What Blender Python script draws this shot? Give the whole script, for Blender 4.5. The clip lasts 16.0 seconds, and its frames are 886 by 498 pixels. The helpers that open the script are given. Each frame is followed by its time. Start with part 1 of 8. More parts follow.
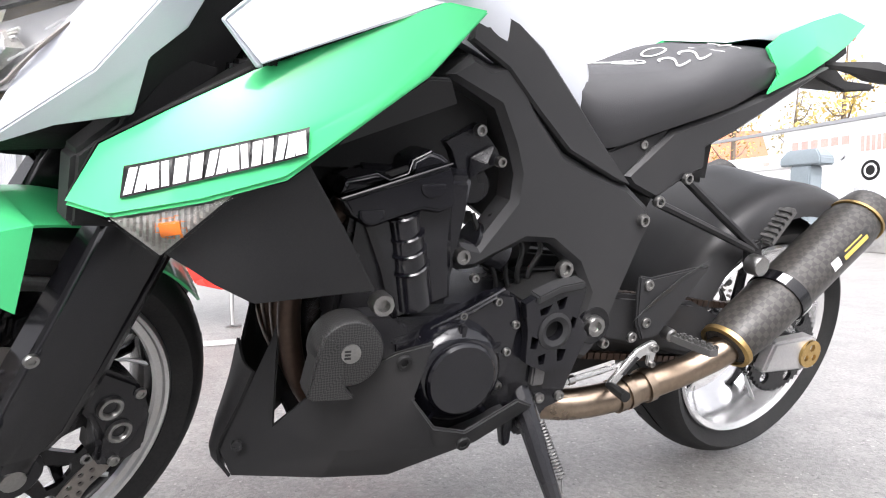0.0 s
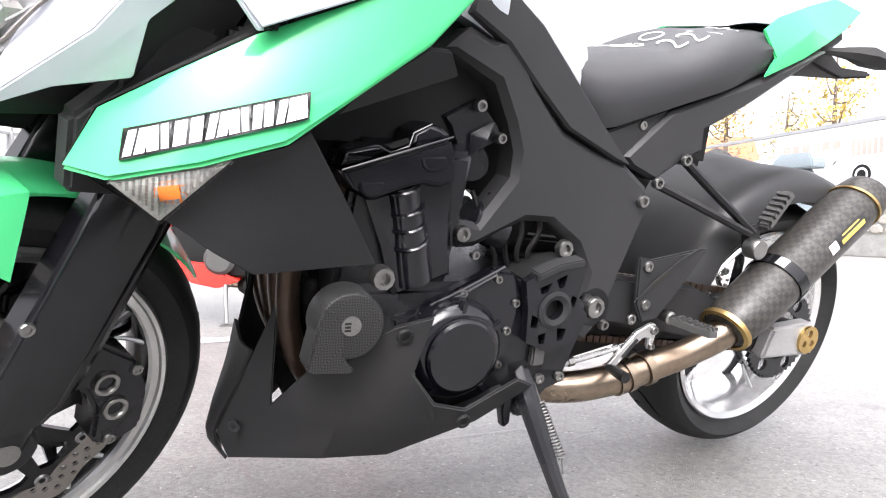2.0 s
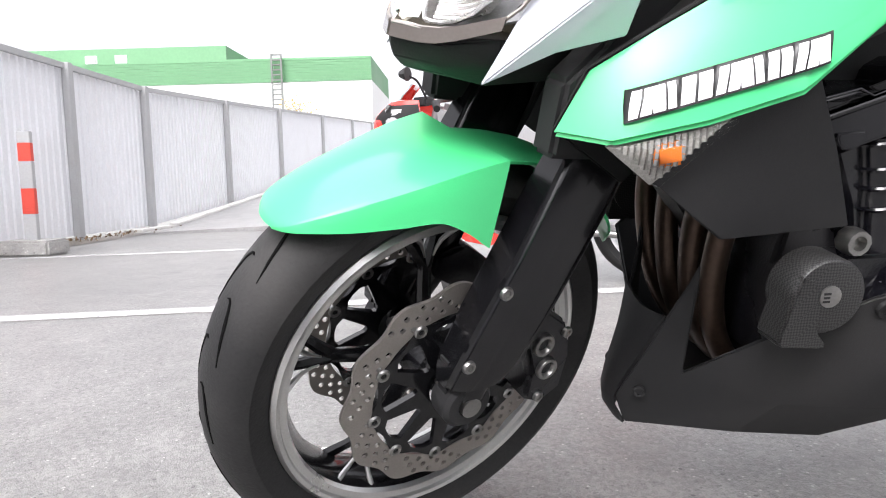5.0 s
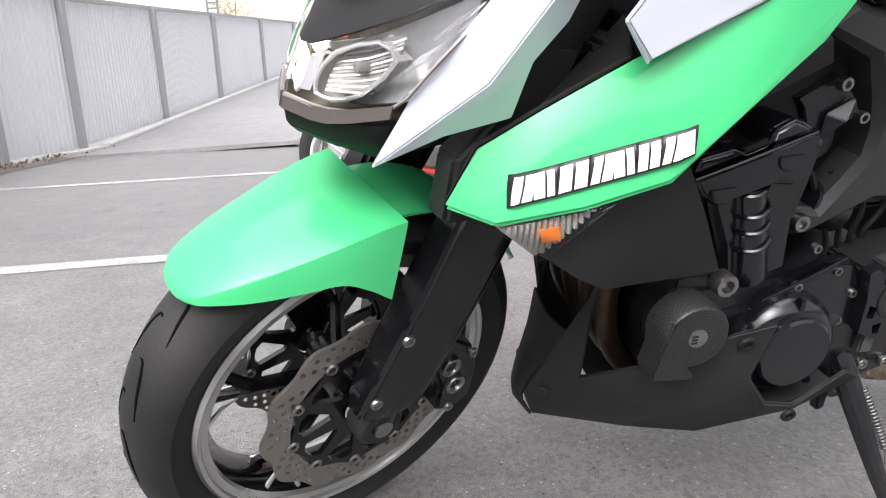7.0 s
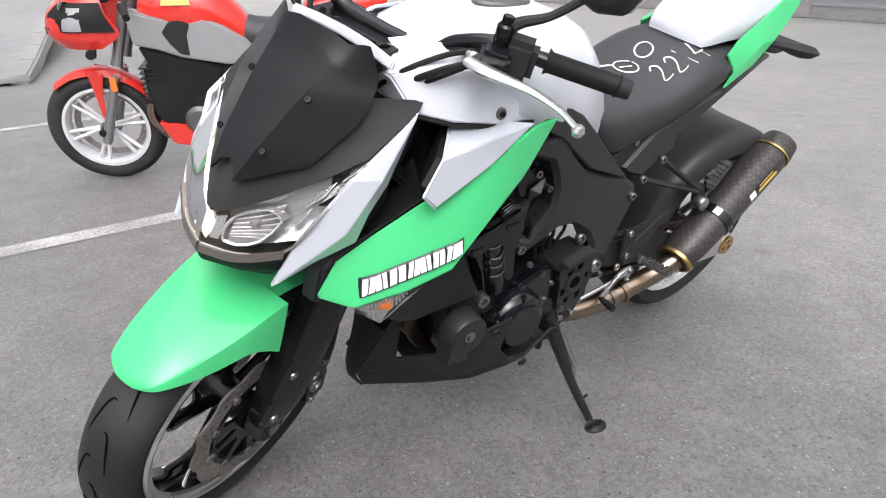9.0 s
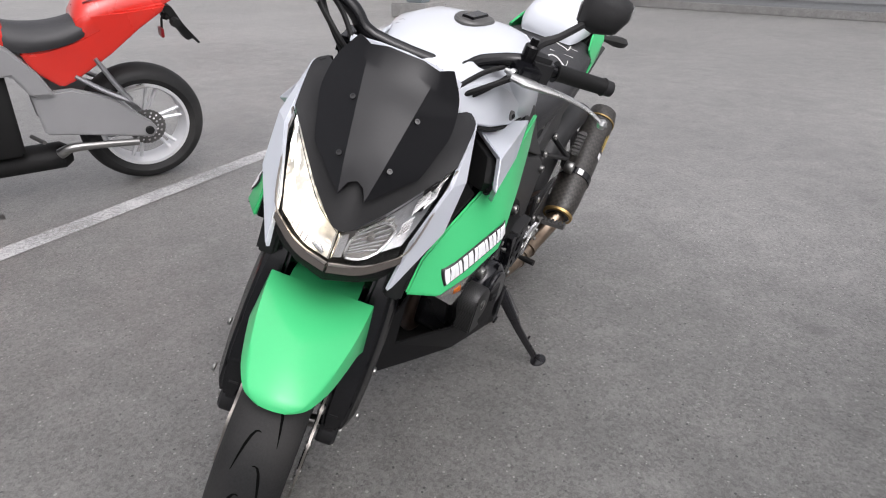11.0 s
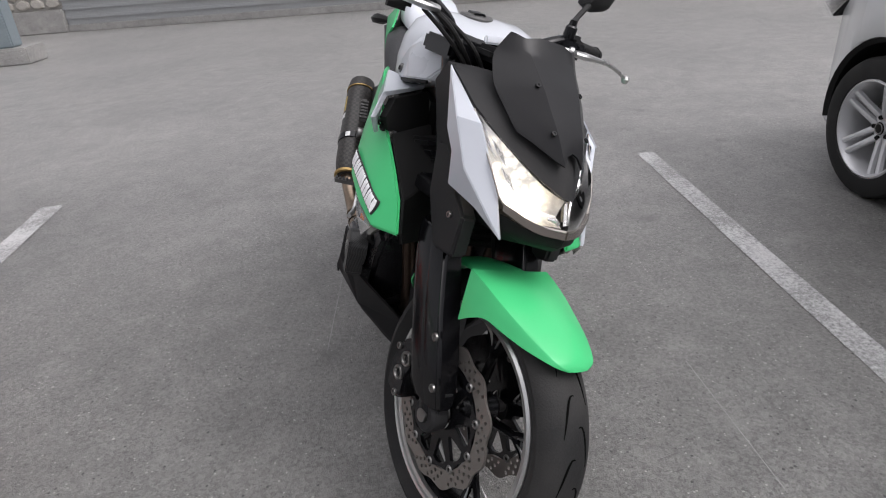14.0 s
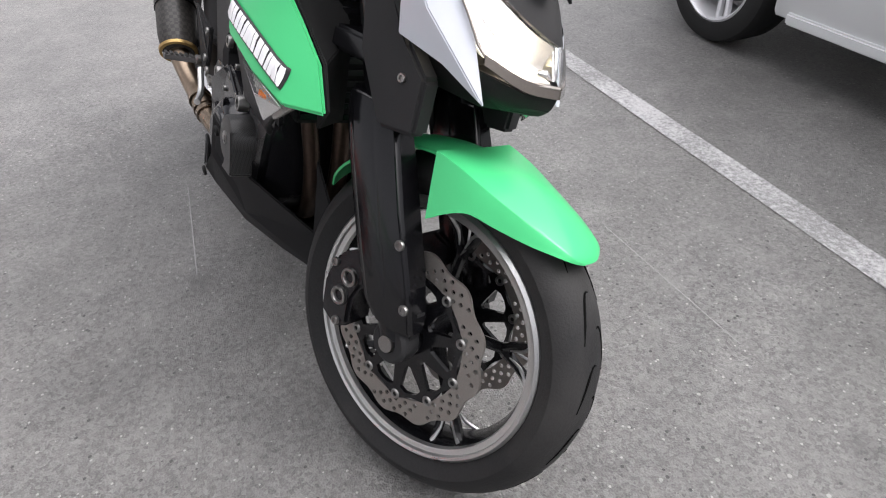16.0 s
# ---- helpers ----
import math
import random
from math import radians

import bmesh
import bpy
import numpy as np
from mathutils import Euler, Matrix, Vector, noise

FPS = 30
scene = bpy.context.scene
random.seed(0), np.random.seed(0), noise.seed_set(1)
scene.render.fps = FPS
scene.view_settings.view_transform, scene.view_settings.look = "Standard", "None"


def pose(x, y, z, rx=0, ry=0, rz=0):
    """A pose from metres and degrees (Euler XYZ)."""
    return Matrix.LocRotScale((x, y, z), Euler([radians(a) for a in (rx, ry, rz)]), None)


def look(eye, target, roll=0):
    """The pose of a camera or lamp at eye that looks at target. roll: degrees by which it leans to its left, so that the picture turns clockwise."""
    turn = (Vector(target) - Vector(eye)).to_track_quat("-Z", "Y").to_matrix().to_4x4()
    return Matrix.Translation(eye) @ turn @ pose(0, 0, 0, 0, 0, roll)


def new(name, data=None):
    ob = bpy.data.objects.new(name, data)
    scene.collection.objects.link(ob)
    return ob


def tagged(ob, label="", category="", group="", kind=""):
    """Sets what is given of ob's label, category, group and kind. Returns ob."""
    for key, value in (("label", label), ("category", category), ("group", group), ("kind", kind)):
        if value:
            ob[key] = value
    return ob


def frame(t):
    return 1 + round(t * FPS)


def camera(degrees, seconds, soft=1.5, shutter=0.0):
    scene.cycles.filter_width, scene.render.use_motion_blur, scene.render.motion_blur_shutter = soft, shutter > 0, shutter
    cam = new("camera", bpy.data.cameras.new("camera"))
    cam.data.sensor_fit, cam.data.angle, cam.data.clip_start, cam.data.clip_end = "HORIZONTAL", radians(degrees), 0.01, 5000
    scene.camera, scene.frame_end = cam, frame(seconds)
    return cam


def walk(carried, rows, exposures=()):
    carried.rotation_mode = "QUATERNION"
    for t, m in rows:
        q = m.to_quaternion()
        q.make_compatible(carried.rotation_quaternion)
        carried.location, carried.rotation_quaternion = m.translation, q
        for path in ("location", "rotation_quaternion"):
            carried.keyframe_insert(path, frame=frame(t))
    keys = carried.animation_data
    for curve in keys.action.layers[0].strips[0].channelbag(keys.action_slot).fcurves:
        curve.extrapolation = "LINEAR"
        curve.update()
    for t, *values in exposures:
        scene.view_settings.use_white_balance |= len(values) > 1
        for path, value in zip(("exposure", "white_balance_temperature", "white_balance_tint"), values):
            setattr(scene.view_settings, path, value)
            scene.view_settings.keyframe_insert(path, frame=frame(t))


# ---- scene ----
cam = camera(69.9, 16.0, 1.1)
PATH = [
    (0, (0.456, -0.983, 0.55), (1.031, 0.931, 0.466), 0.7),
    (0.5, (0.463, -1.003, 0.524), (1.104, 0.889, 0.429), -0.6),
    (1, (0.461, -0.988, 0.503), (1.113, 0.899, 0.378), 0.4),
    (1.5, (0.457, -0.983, 0.506), (1.076, 0.918, 0.44), 0.6),
    (2, (0.449, -0.977, 0.508), (1.043, 0.932, 0.443), 0.7),
    (2.5, (0.432, -0.971, 0.503), (0.952, 0.959, 0.411), 0.8),
    (3, (0.373, -0.959, 0.492), (0.686, 1.007, 0.304), -0.1),
    (3.5, (0.285, -0.945, 0.503), (0.353, 1.044, 0.305), -1.4),
    (4, (0.203, -0.929, 0.512), (0.125, 1.06, 0.318), -1.0),
    (6.5, (0.175, -0.889, 0.528), (0.153, 1.084, 0.203), -2.7),
    (7, (0.244, -0.911, 0.69), (0.315, 1.024, 0.189), -1.6),
    (7.5, (0.32, -0.99, 0.873), (0.424, 0.919, 0.288), -1.8),
    (8, (0.368, -1.07, 0.971), (0.586, 0.775, 0.229), 0.5),
    (8.5, (0.273, -1.147, 1.019), (0.825, 0.651, 0.339), -1.1),
    (9, (0.08, -1.178, 1.051), (0.837, 0.491, 0.249), -1.0),
    (11.5, (-0.623, -0.822, 1.158), (0.912, 0.154, 0.326), -2.9),
    (12, (-0.778, -0.686, 1.167), (0.854, 0.137, 0.355), -5.2),
    (12.5, (-0.884, -0.545, 1.178), (0.814, 0.13, 0.365), -3.6),
    (13, (-0.889, -0.376, 1.172), (0.838, 0.203, 0.346), -5.9),
    (13.5, (-0.902, -0.248, 1.18), (0.859, 0.179, 0.334), -5.9),
    (14, (-0.938, -0.084, 1.181), (0.854, 0.05, 0.303), -5.2),
    (14.5, (-0.928, 0.004, 1.188), (0.856, -0.011, 0.283), -4.3),
    (15, (-0.835, 0.063, 1.154), (0.892, -0.083, 0.157), -3.9),
    (15.5, (-0.738, 0.101, 1.115), (0.901, -0.142, -0.005), -2.6),
    (16, (-0.653, 0.143, 1.059), (0.877, -0.25, -0.167), -2.6),
]
EXPOSURES = [(0, 1.72), (2, 1.98), (3, 1.99), (4, 1.67), (6.5, 1.42), (7.0, 1.22), (7.5, 0.95), (8, 0.76), (8.5, 0.88), (9, 0.82), (11.5, 0.17), (12.5, -0.08), (14, 0.19), (15, 0.69), (16, 0.84)]
walk(cam, [(t, look(eye, target, roll)) for t, eye, target, roll in PATH], exposures=EXPOSURES)

# ---- world and light ----
world = bpy.data.worlds.new("sky")
scene.world = world
world.use_nodes = True
wn, wl = world.node_tree.nodes, world.node_tree.links
sky = wn.new("ShaderNodeTexSky")
sky.sky_type, sky.sun_disc = "NISHITA", False
sky.sun_elevation, sky.sun_rotation = radians(48), radians(200)
sky.air_density, sky.dust_density, sky.ozone_density = 1.0, 6.0, 1.0
pale = wn.new("ShaderNodeHueSaturation")
pale.inputs["Saturation"].default_value = 0.12
wl.new(sky.outputs[0], pale.inputs["Color"])
cast = wn.new("ShaderNodeMix")
cast.data_type, cast.blend_type = "RGBA", "MULTIPLY"
cast.inputs["Factor"].default_value = 1.0
cast.inputs["B"].default_value = (1.0, 0.98, 1.02, 1)
wl.new(pale.outputs[0], cast.inputs["A"])
wl.new(cast.outputs["Result"], wn["Background"].inputs["Color"])
wn["Background"].inputs["Strength"].default_value = 0.15

sun_data = bpy.data.lights.new("sun", "SUN")
sun_data.energy, sun_data.angle, sun_data.color = 0.9, radians(60), (0.99, 0.965, 1.0)
sun = new("sun", sun_data)
sun.matrix_world = look((0.9, 0.6, 12), (0.6, 0, 0.5))

# ---- materials ----


def material(name, colour, rough=0.5, metal=0.0, coat=0.0, grain=60.0, vary=0.12, bump=0.0, stain=4.0, dirt=0.0,
             dirt_colour=(0.20, 0.18, 0.15), emit=0.0, alpha=1.0, transmission=0.0, spec=0.5):
    """A surface with variation at two scales: fine grain and broad stains."""
    m = bpy.data.materials.new(name)
    m.use_nodes = True
    n, l = m.node_tree.nodes, m.node_tree.links
    b = n["Principled BSDF"]
    co = n.new("ShaderNodeTexCoord")
    fine, broad = n.new("ShaderNodeTexNoise"), n.new("ShaderNodeTexNoise")
    fine.inputs["Scale"].default_value, fine.inputs["Detail"].default_value = grain, 5
    broad.inputs["Scale"].default_value, broad.inputs["Detail"].default_value = stain, 6
    l.new(co.outputs["Object"], fine.inputs["Vector"])
    l.new(co.outputs["Object"], broad.inputs["Vector"])
    both = n.new("ShaderNodeMath")
    both.operation = "ADD"
    l.new(fine.outputs[0], both.inputs[0])
    l.new(broad.outputs[0], both.inputs[1])
    value = n.new("ShaderNodeMapRange")
    value.inputs["From Min"].default_value, value.inputs["From Max"].default_value = 0.6, 1.4
    value.inputs["To Min"].default_value, value.inputs["To Max"].default_value = 1 - vary, 1 + vary
    l.new(both.outputs[0], value.inputs["Value"])
    tone = n.new("ShaderNodeHueSaturation")
    tone.inputs["Color"].default_value = (*colour, 1)
    l.new(value.outputs[0], tone.inputs["Value"])
    last = tone.outputs[0]
    if dirt:
        ramp = n.new("ShaderNodeMapRange")
        ramp.inputs["From Min"].default_value, ramp.inputs["From Max"].default_value = 0.48, 0.75
        ramp.inputs["To Max"].default_value = dirt
        l.new(broad.outputs[0], ramp.inputs["Value"])
        mix = n.new("ShaderNodeMix")
        mix.data_type = "RGBA"
        l.new(ramp.outputs[0], mix.inputs[0])
        l.new(last, mix.inputs[6])
        mix.inputs[7].default_value = (*dirt_colour, 1)
        last = mix.outputs[2]
    l.new(last, b.inputs["Base Color"])
    rr = n.new("ShaderNodeMapRange")
    rr.inputs["From Min"].default_value, rr.inputs["From Max"].default_value = 0.3, 0.7
    rr.inputs["To Min"].default_value, rr.inputs["To Max"].default_value = max(0.02, rough * 0.85), min(1, rough * 1.18)
    l.new(broad.outputs[0], rr.inputs["Value"])
    l.new(rr.outputs[0], b.inputs["Roughness"])
    b.inputs["Metallic"].default_value = metal
    b.inputs["Coat Weight"].default_value = coat
    b.inputs["Coat Roughness"].default_value = 0.06
    b.inputs["Alpha"].default_value = alpha
    b.inputs["Specular IOR Level"].default_value = spec
    b.inputs["Transmission Weight"].default_value = transmission
    if emit:
        b.inputs["Emission Color"].default_value = (1.0, 0.86, 0.62, 1)
        b.inputs["Emission Strength"].default_value = emit
    if bump:
        bp = n.new("ShaderNodeBump")
        bp.inputs["Strength"].default_value, bp.inputs["Distance"].default_value = bump, 0.002
        l.new(fine.outputs[0], bp.inputs["Height"])
        l.new(bp.outputs[0], b.inputs["Normal"])
    return m


GREEN = material("green_paint", (0.068, 0.56, 0.205), 0.35, coat=0.5, grain=900, vary=0.04, spec=0.2)
WHITE = material("pearl_white_paint", (0.63, 0.655, 0.70), 0.3, coat=0.6, grain=900, vary=0.03)
SILVER = material("silver_white_paint", (0.60, 0.628, 0.68), 0.32, metal=0.1, coat=0.6, grain=1200, vary=0.05)
PLASTIC = material("matt_black_plastic", (0.028, 0.028, 0.029), 0.55, grain=700, vary=0.2, bump=0.15, dirt=0.05, spec=0.16)
FRAME = material("dark_grey_frame", (0.030, 0.030, 0.031), 0.42, grain=800, vary=0.12, bump=0.1, dirt=0.05, spec=0.28)
GLOSS = material("gloss_black", (0.005, 0.005, 0.006), 0.2, coat=0.15, spec=0.35, grain=500, vary=0.2)
ENGINE = material("black_engine_paint", (0.007, 0.007, 0.009), 0.26, grain=300, vary=0.25, bump=0.2, dirt=0.06, spec=0.5)
RUBBER = material("tyre_rubber", (0.022, 0.022, 0.0222), 0.6, grain=250, vary=0.25, bump=0.3, dirt=0.4, dirt_colour=(0.085, 0.081, 0.076), spec=0.22)
GROOVE = material("dark_tread_groove", (0.004, 0.004, 0.004), 0.95, grain=200, vary=0.1, spec=0.05)
SOFT = material("black_rubber", (0.011, 0.011, 0.011), 0.6, grain=400, vary=0.2, bump=0.2, spec=0.25)
ALLOY = material("machined_alloy", (0.62, 0.62, 0.61), 0.3, metal=0.9, grain=400, vary=0.1, bump=0.05)
BLACKENAMEL = material("black_enamel", (0.005, 0.005, 0.007), 0.17, coat=0.2, grain=300, vary=0.25, bump=0.08, dirt=0.05, spec=0.5)
STEEL = material("bare_steel", (0.30, 0.295, 0.285), 0.34, metal=1.0, grain=300, vary=0.15)
DISC = material("worn_disc_steel", (0.29, 0.268, 0.248), 0.42, metal=0.75, grain=500, vary=0.15, dirt=0.3)
CASTING = material("cast_alloy_grey", (0.13, 0.128, 0.125), 0.45, metal=0.6, grain=300, vary=0.15, bump=0.15)
TITAN = material("heat_stained_pipe", (0.31, 0.245, 0.185), 0.30, metal=1.0, grain=90, vary=0.25, stain=9, dirt=0.5, dirt_colour=(0.20, 0.13, 0.08))
RUST = material("browned_header_pipe", (0.065, 0.042, 0.031), 0.42, metal=0.7, grain=120, vary=0.3, dirt=0.4)
BRASS = material("dull_brass_ring", (0.42, 0.29, 0.12), 0.38, metal=1.0, grain=300, vary=0.2)
PIANO = material("polished_black", (0.005, 0.005, 0.006), 0.2, coat=0.15, spec=0.4, grain=500, vary=0.2)
GOLD = material("gold_anodised", (0.56, 0.38, 0.15), 0.25, metal=1.0, grain=300, vary=0.1)
CHROME = material("chrome_reflector", (0.88, 0.88, 0.88), 0.22, metal=0.75, grain=60, vary=0.05)
AMBER = material("amber_plastic", (0.75, 0.20, 0.03), 0.25, grain=200, vary=0.1)
RED = material("red_paint", (0.62, 0.028, 0.018), 0.25, coat=0.6, grain=700, vary=0.05)
GREYARM = material("grey_cast_carrier", (0.36, 0.355, 0.35), 0.42, metal=0.2, grain=200, vary=0.12, bump=0.1)
SEAT = material("black_seat_vinyl", (0.027, 0.027, 0.029), 0.45, grain=900, vary=0.15, bump=0.35)
CHALK = material("white_chalk", (0.72, 0.72, 0.70), 0.9, grain=600, vary=0.2)
DECAL = material("white_decal", (0.85, 0.85, 0.86), 0.3, grain=300, vary=0.04)
INK = material("black_decal", (0.012, 0.012, 0.012), 0.3, grain=300, vary=0.1)
YELLOW = material("yellow_decal", (0.55, 0.40, 0.09), 0.35, grain=300, vary=0.1)
SMOKE = material("smoked_screen", (0.010, 0.010, 0.0112), 0.38, coat=0.12, spec=0.2, grain=300, vary=0.15)
LIT = material("lit_bulb", (1.0, 0.9, 0.75), 0.4, emit=30.0)
GLOW = material("glow_painted_reflector", (0.78, 0.76, 0.72), 0.22, metal=0.5, grain=90, vary=0.3, emit=0.45)


def paint_glow(m, middle, near, far, strength):
    """Paints the bulb's light on the reflector's facets as emission, fading with the distance from the bulb."""
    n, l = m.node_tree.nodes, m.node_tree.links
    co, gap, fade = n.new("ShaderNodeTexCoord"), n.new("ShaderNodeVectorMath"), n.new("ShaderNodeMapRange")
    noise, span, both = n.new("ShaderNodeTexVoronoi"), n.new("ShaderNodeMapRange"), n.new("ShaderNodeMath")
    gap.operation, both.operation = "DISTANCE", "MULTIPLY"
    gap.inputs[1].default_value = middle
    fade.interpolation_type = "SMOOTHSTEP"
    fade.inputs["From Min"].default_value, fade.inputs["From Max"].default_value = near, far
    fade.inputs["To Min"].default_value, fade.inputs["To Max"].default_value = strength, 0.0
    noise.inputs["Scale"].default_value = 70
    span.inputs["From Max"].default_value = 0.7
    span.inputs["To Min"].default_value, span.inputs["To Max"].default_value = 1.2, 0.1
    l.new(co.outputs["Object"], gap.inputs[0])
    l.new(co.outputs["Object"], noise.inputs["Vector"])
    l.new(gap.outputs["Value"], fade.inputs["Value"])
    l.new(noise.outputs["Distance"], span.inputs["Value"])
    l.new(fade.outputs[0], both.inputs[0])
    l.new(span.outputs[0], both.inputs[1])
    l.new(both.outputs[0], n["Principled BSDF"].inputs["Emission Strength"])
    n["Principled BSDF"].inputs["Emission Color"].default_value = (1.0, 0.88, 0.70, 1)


# the reflector itself emits, in place of light cast by the bulb
paint_glow(GLOW, (-0.005, 0.060, 0.768), 0.045, 0.14, 2.0)
LAMPDARK = material("chrome_lamp_interior", (0.55, 0.55, 0.56), 0.2, metal=0.5, grain=120, vary=0.2)
TRIM = material("warm_grey_lamp_trim", (0.17, 0.15, 0.135), 0.25, metal=0.5, coat=0.3, grain=300, vary=0.08)
HONEY = material("clear_lens_ribs", (0.36, 0.35, 0.33), 0.2, metal=0.25, grain=420, vary=0.45)


def glass(name, tint=(1, 1, 1), rough=0.02):
    m = bpy.data.materials.new(name)
    m.use_nodes = True
    n, l = m.node_tree.nodes, m.node_tree.links
    n.remove(n["Principled BSDF"])
    clear, shine, mix, fr = (n.new("ShaderNodeBsdf" + k) for k in ("Transparent", "Glossy")), None, n.new("ShaderNodeMixShader"), n.new("ShaderNodeFresnel")
    clear, shine = clear
    clear.inputs[0].default_value = (*tint, 1)
    shine.inputs["Roughness"].default_value = rough
    fr.inputs[0].default_value = 1.18
    l.new(fr.outputs[0], mix.inputs[0])
    l.new(clear.outputs[0], mix.inputs[1])
    l.new(shine.outputs[0], mix.inputs[2])
    l.new(mix.outputs[0], n["Material Output"].inputs["Surface"])
    return m


LENS = glass("clear_lens")


def carbon(name, scale, pale, deep):
    """Woven carbon: two crossed bands of fibre with a clear coat."""
    m = material(name, (0.06, 0.058, 0.055), 0.45, metal=0.2, coat=0.15, vary=0.2)
    n, l = m.node_tree.nodes, m.node_tree.links
    b = n["Principled BSDF"]
    co, check = n.new("ShaderNodeTexCoord"), n.new("ShaderNodeTexChecker")
    turn = n.new("ShaderNodeMapping")
    turn.inputs["Rotation"].default_value = (0.3, 0.785, 0.2)
    l.new(co.outputs["Object"], turn.inputs[0])
    l.new(turn.outputs[0], check.inputs["Vector"])
    check.inputs["Scale"].default_value = scale
    check.inputs["Color1"].default_value = (*pale, 1)
    check.inputs["Color2"].default_value = (*deep, 1)
    l.new(check.outputs["Color"], b.inputs["Base Color"])
    return m


CARBON = carbon("carbon_weave", 95, (0.048, 0.044, 0.039), (0.026, 0.024, 0.022))
CARBON_FINE = carbon("fine_carbon_weave", 420, (0.034, 0.0335, 0.033), (0.006, 0.006, 0.006))


def asphalt(name, dark, light, scale=1.0, far_sheen=None):
    """Chipped stones in tar, with dust, oil drips and, along x, the far ground's sky sheen painted paler."""
    m = bpy.data.materials.new(name)
    m.use_nodes = True
    n, l = m.node_tree.nodes, m.node_tree.links
    b = n["Principled BSDF"]
    co = n.new("ShaderNodeTexCoord")
    stone, grit, patch, wide = n.new("ShaderNodeTexVoronoi"), n.new("ShaderNodeTexNoise"), n.new("ShaderNodeTexNoise"), n.new("ShaderNodeTexNoise")
    for node, s in ((stone, 130 * scale), (grit, 260 * scale), (patch, 5.5), (wide, 0.6)):
        node.inputs["Scale"].default_value = s
        l.new(co.outputs["Object"], node.inputs["Vector"])
    grit.inputs["Detail"].default_value, patch.inputs["Detail"].default_value, wide.inputs["Detail"].default_value = 4, 8, 5
    mix = n.new("ShaderNodeMix")
    mix.data_type = "RGBA"
    mix.inputs[6].default_value, mix.inputs[7].default_value = (*dark, 1), (*light, 1)
    total = n.new("ShaderNodeMath")
    total.operation = "MULTIPLY_ADD"
    total.inputs[1].default_value = 0.55
    l.new(stone.outputs["Color"], total.inputs[0])
    l.new(grit.outputs[0], total.inputs[2])
    clod, heavy = n.new("ShaderNodeTexNoise"), n.new("ShaderNodeMath")
    clod.inputs["Scale"].default_value, clod.inputs["Detail"].default_value, clod.inputs["Roughness"].default_value = 62 * scale, 6, 0.7
    l.new(co.outputs["Object"], clod.inputs["Vector"])
    heavy.operation = "MULTIPLY_ADD"
    heavy.inputs[1].default_value = 0.5
    l.new(clod.outputs[0], heavy.inputs[0])
    l.new(total.outputs[0], heavy.inputs[2])
    fit = n.new("ShaderNodeMapRange")
    fit.inputs["From Min"].default_value, fit.inputs["From Max"].default_value = 0.66, 1.32
    l.new(heavy.outputs[0], fit.inputs["Value"])
    l.new(fit.outputs[0], mix.inputs[0])
    # scattered pale chips and dark specks
    last = mix.outputs[2]
    for size, cut, colour in ((38 * scale, 0.10, [min(0.6, 1.75 * c) for c in light]), (17 * scale, 0.07, [min(0.6, 1.5 * c) for c in light]), (26 * scale, 0.095, [0.40 * c for c in dark])):
        spot, near = n.new("ShaderNodeTexVoronoi"), n.new("ShaderNodeMath")
        spot.inputs["Scale"].default_value = size
        l.new(co.outputs["Object"], spot.inputs["Vector"])
        near.operation = "LESS_THAN"
        near.inputs[1].default_value = cut
        l.new(spot.outputs["Distance"], near.inputs[0])
        over = n.new("ShaderNodeMix")
        over.data_type = "RGBA"
        over.inputs[7].default_value = (*colour, 1)
        l.new(near.outputs[0], over.inputs[0])
        l.new(last, over.inputs[6])
        last = over.outputs[2]
    # gravel worn bare in clusters, and grey dust lying between
    heap, swath, dust = n.new("ShaderNodeTexNoise"), n.new("ShaderNodeMapRange"), n.new("ShaderNodeMix")
    heap.inputs["Scale"].default_value, heap.inputs["Detail"].default_value, heap.inputs["Roughness"].default_value = 9.0, 12, 0.72
    l.new(co.outputs["Object"], heap.inputs["Vector"])
    swath.inputs["From Min"].default_value, swath.inputs["From Max"].default_value = 0.53, 0.70
    swath.inputs["To Max"].default_value = 0.55
    l.new(heap.outputs[0], swath.inputs["Value"])
    dust.data_type = "RGBA"
    dust.inputs[7].default_value = (*[1.15 * c for c in light], 1)
    l.new(swath.outputs[0], dust.inputs[0])
    l.new(last, dust.inputs[6])
    last = dust.outputs[2]
    # old oil drips, soft at the edge
    drip, soft, oil = n.new("ShaderNodeTexVoronoi"), n.new("ShaderNodeMapRange"), n.new("ShaderNodeMix")
    drip.inputs["Scale"].default_value = 2.6
    l.new(co.outputs["Object"], drip.inputs["Vector"])
    soft.inputs["From Min"].default_value, soft.inputs["From Max"].default_value = 0.04, 0.13
    soft.inputs["To Min"].default_value, soft.inputs["To Max"].default_value = 0.45, 0.0
    l.new(drip.outputs["Distance"], soft.inputs["Value"])
    oil.data_type = "RGBA"
    oil.inputs[7].default_value = (*[0.8 * c for c in dark], 1)
    l.new(soft.outputs[0], oil.inputs[0])
    l.new(last, oil.inputs[6])
    last = oil.outputs[2]
    tone = n.new("ShaderNodeHueSaturation")
    l.new(last, tone.inputs["Color"])
    add = n.new("ShaderNodeMath")
    add.operation = "ADD"
    l.new(patch.outputs[0], add.inputs[0])
    l.new(wide.outputs[0], add.inputs[1])
    val = n.new("ShaderNodeMapRange")
    val.inputs["From Min"].default_value, val.inputs["From Max"].default_value = 0.65, 1.35
    val.inputs["To Min"].default_value, val.inputs["To Max"].default_value = 0.70, 1.20
    l.new(add.outputs[0], val.inputs["Value"])
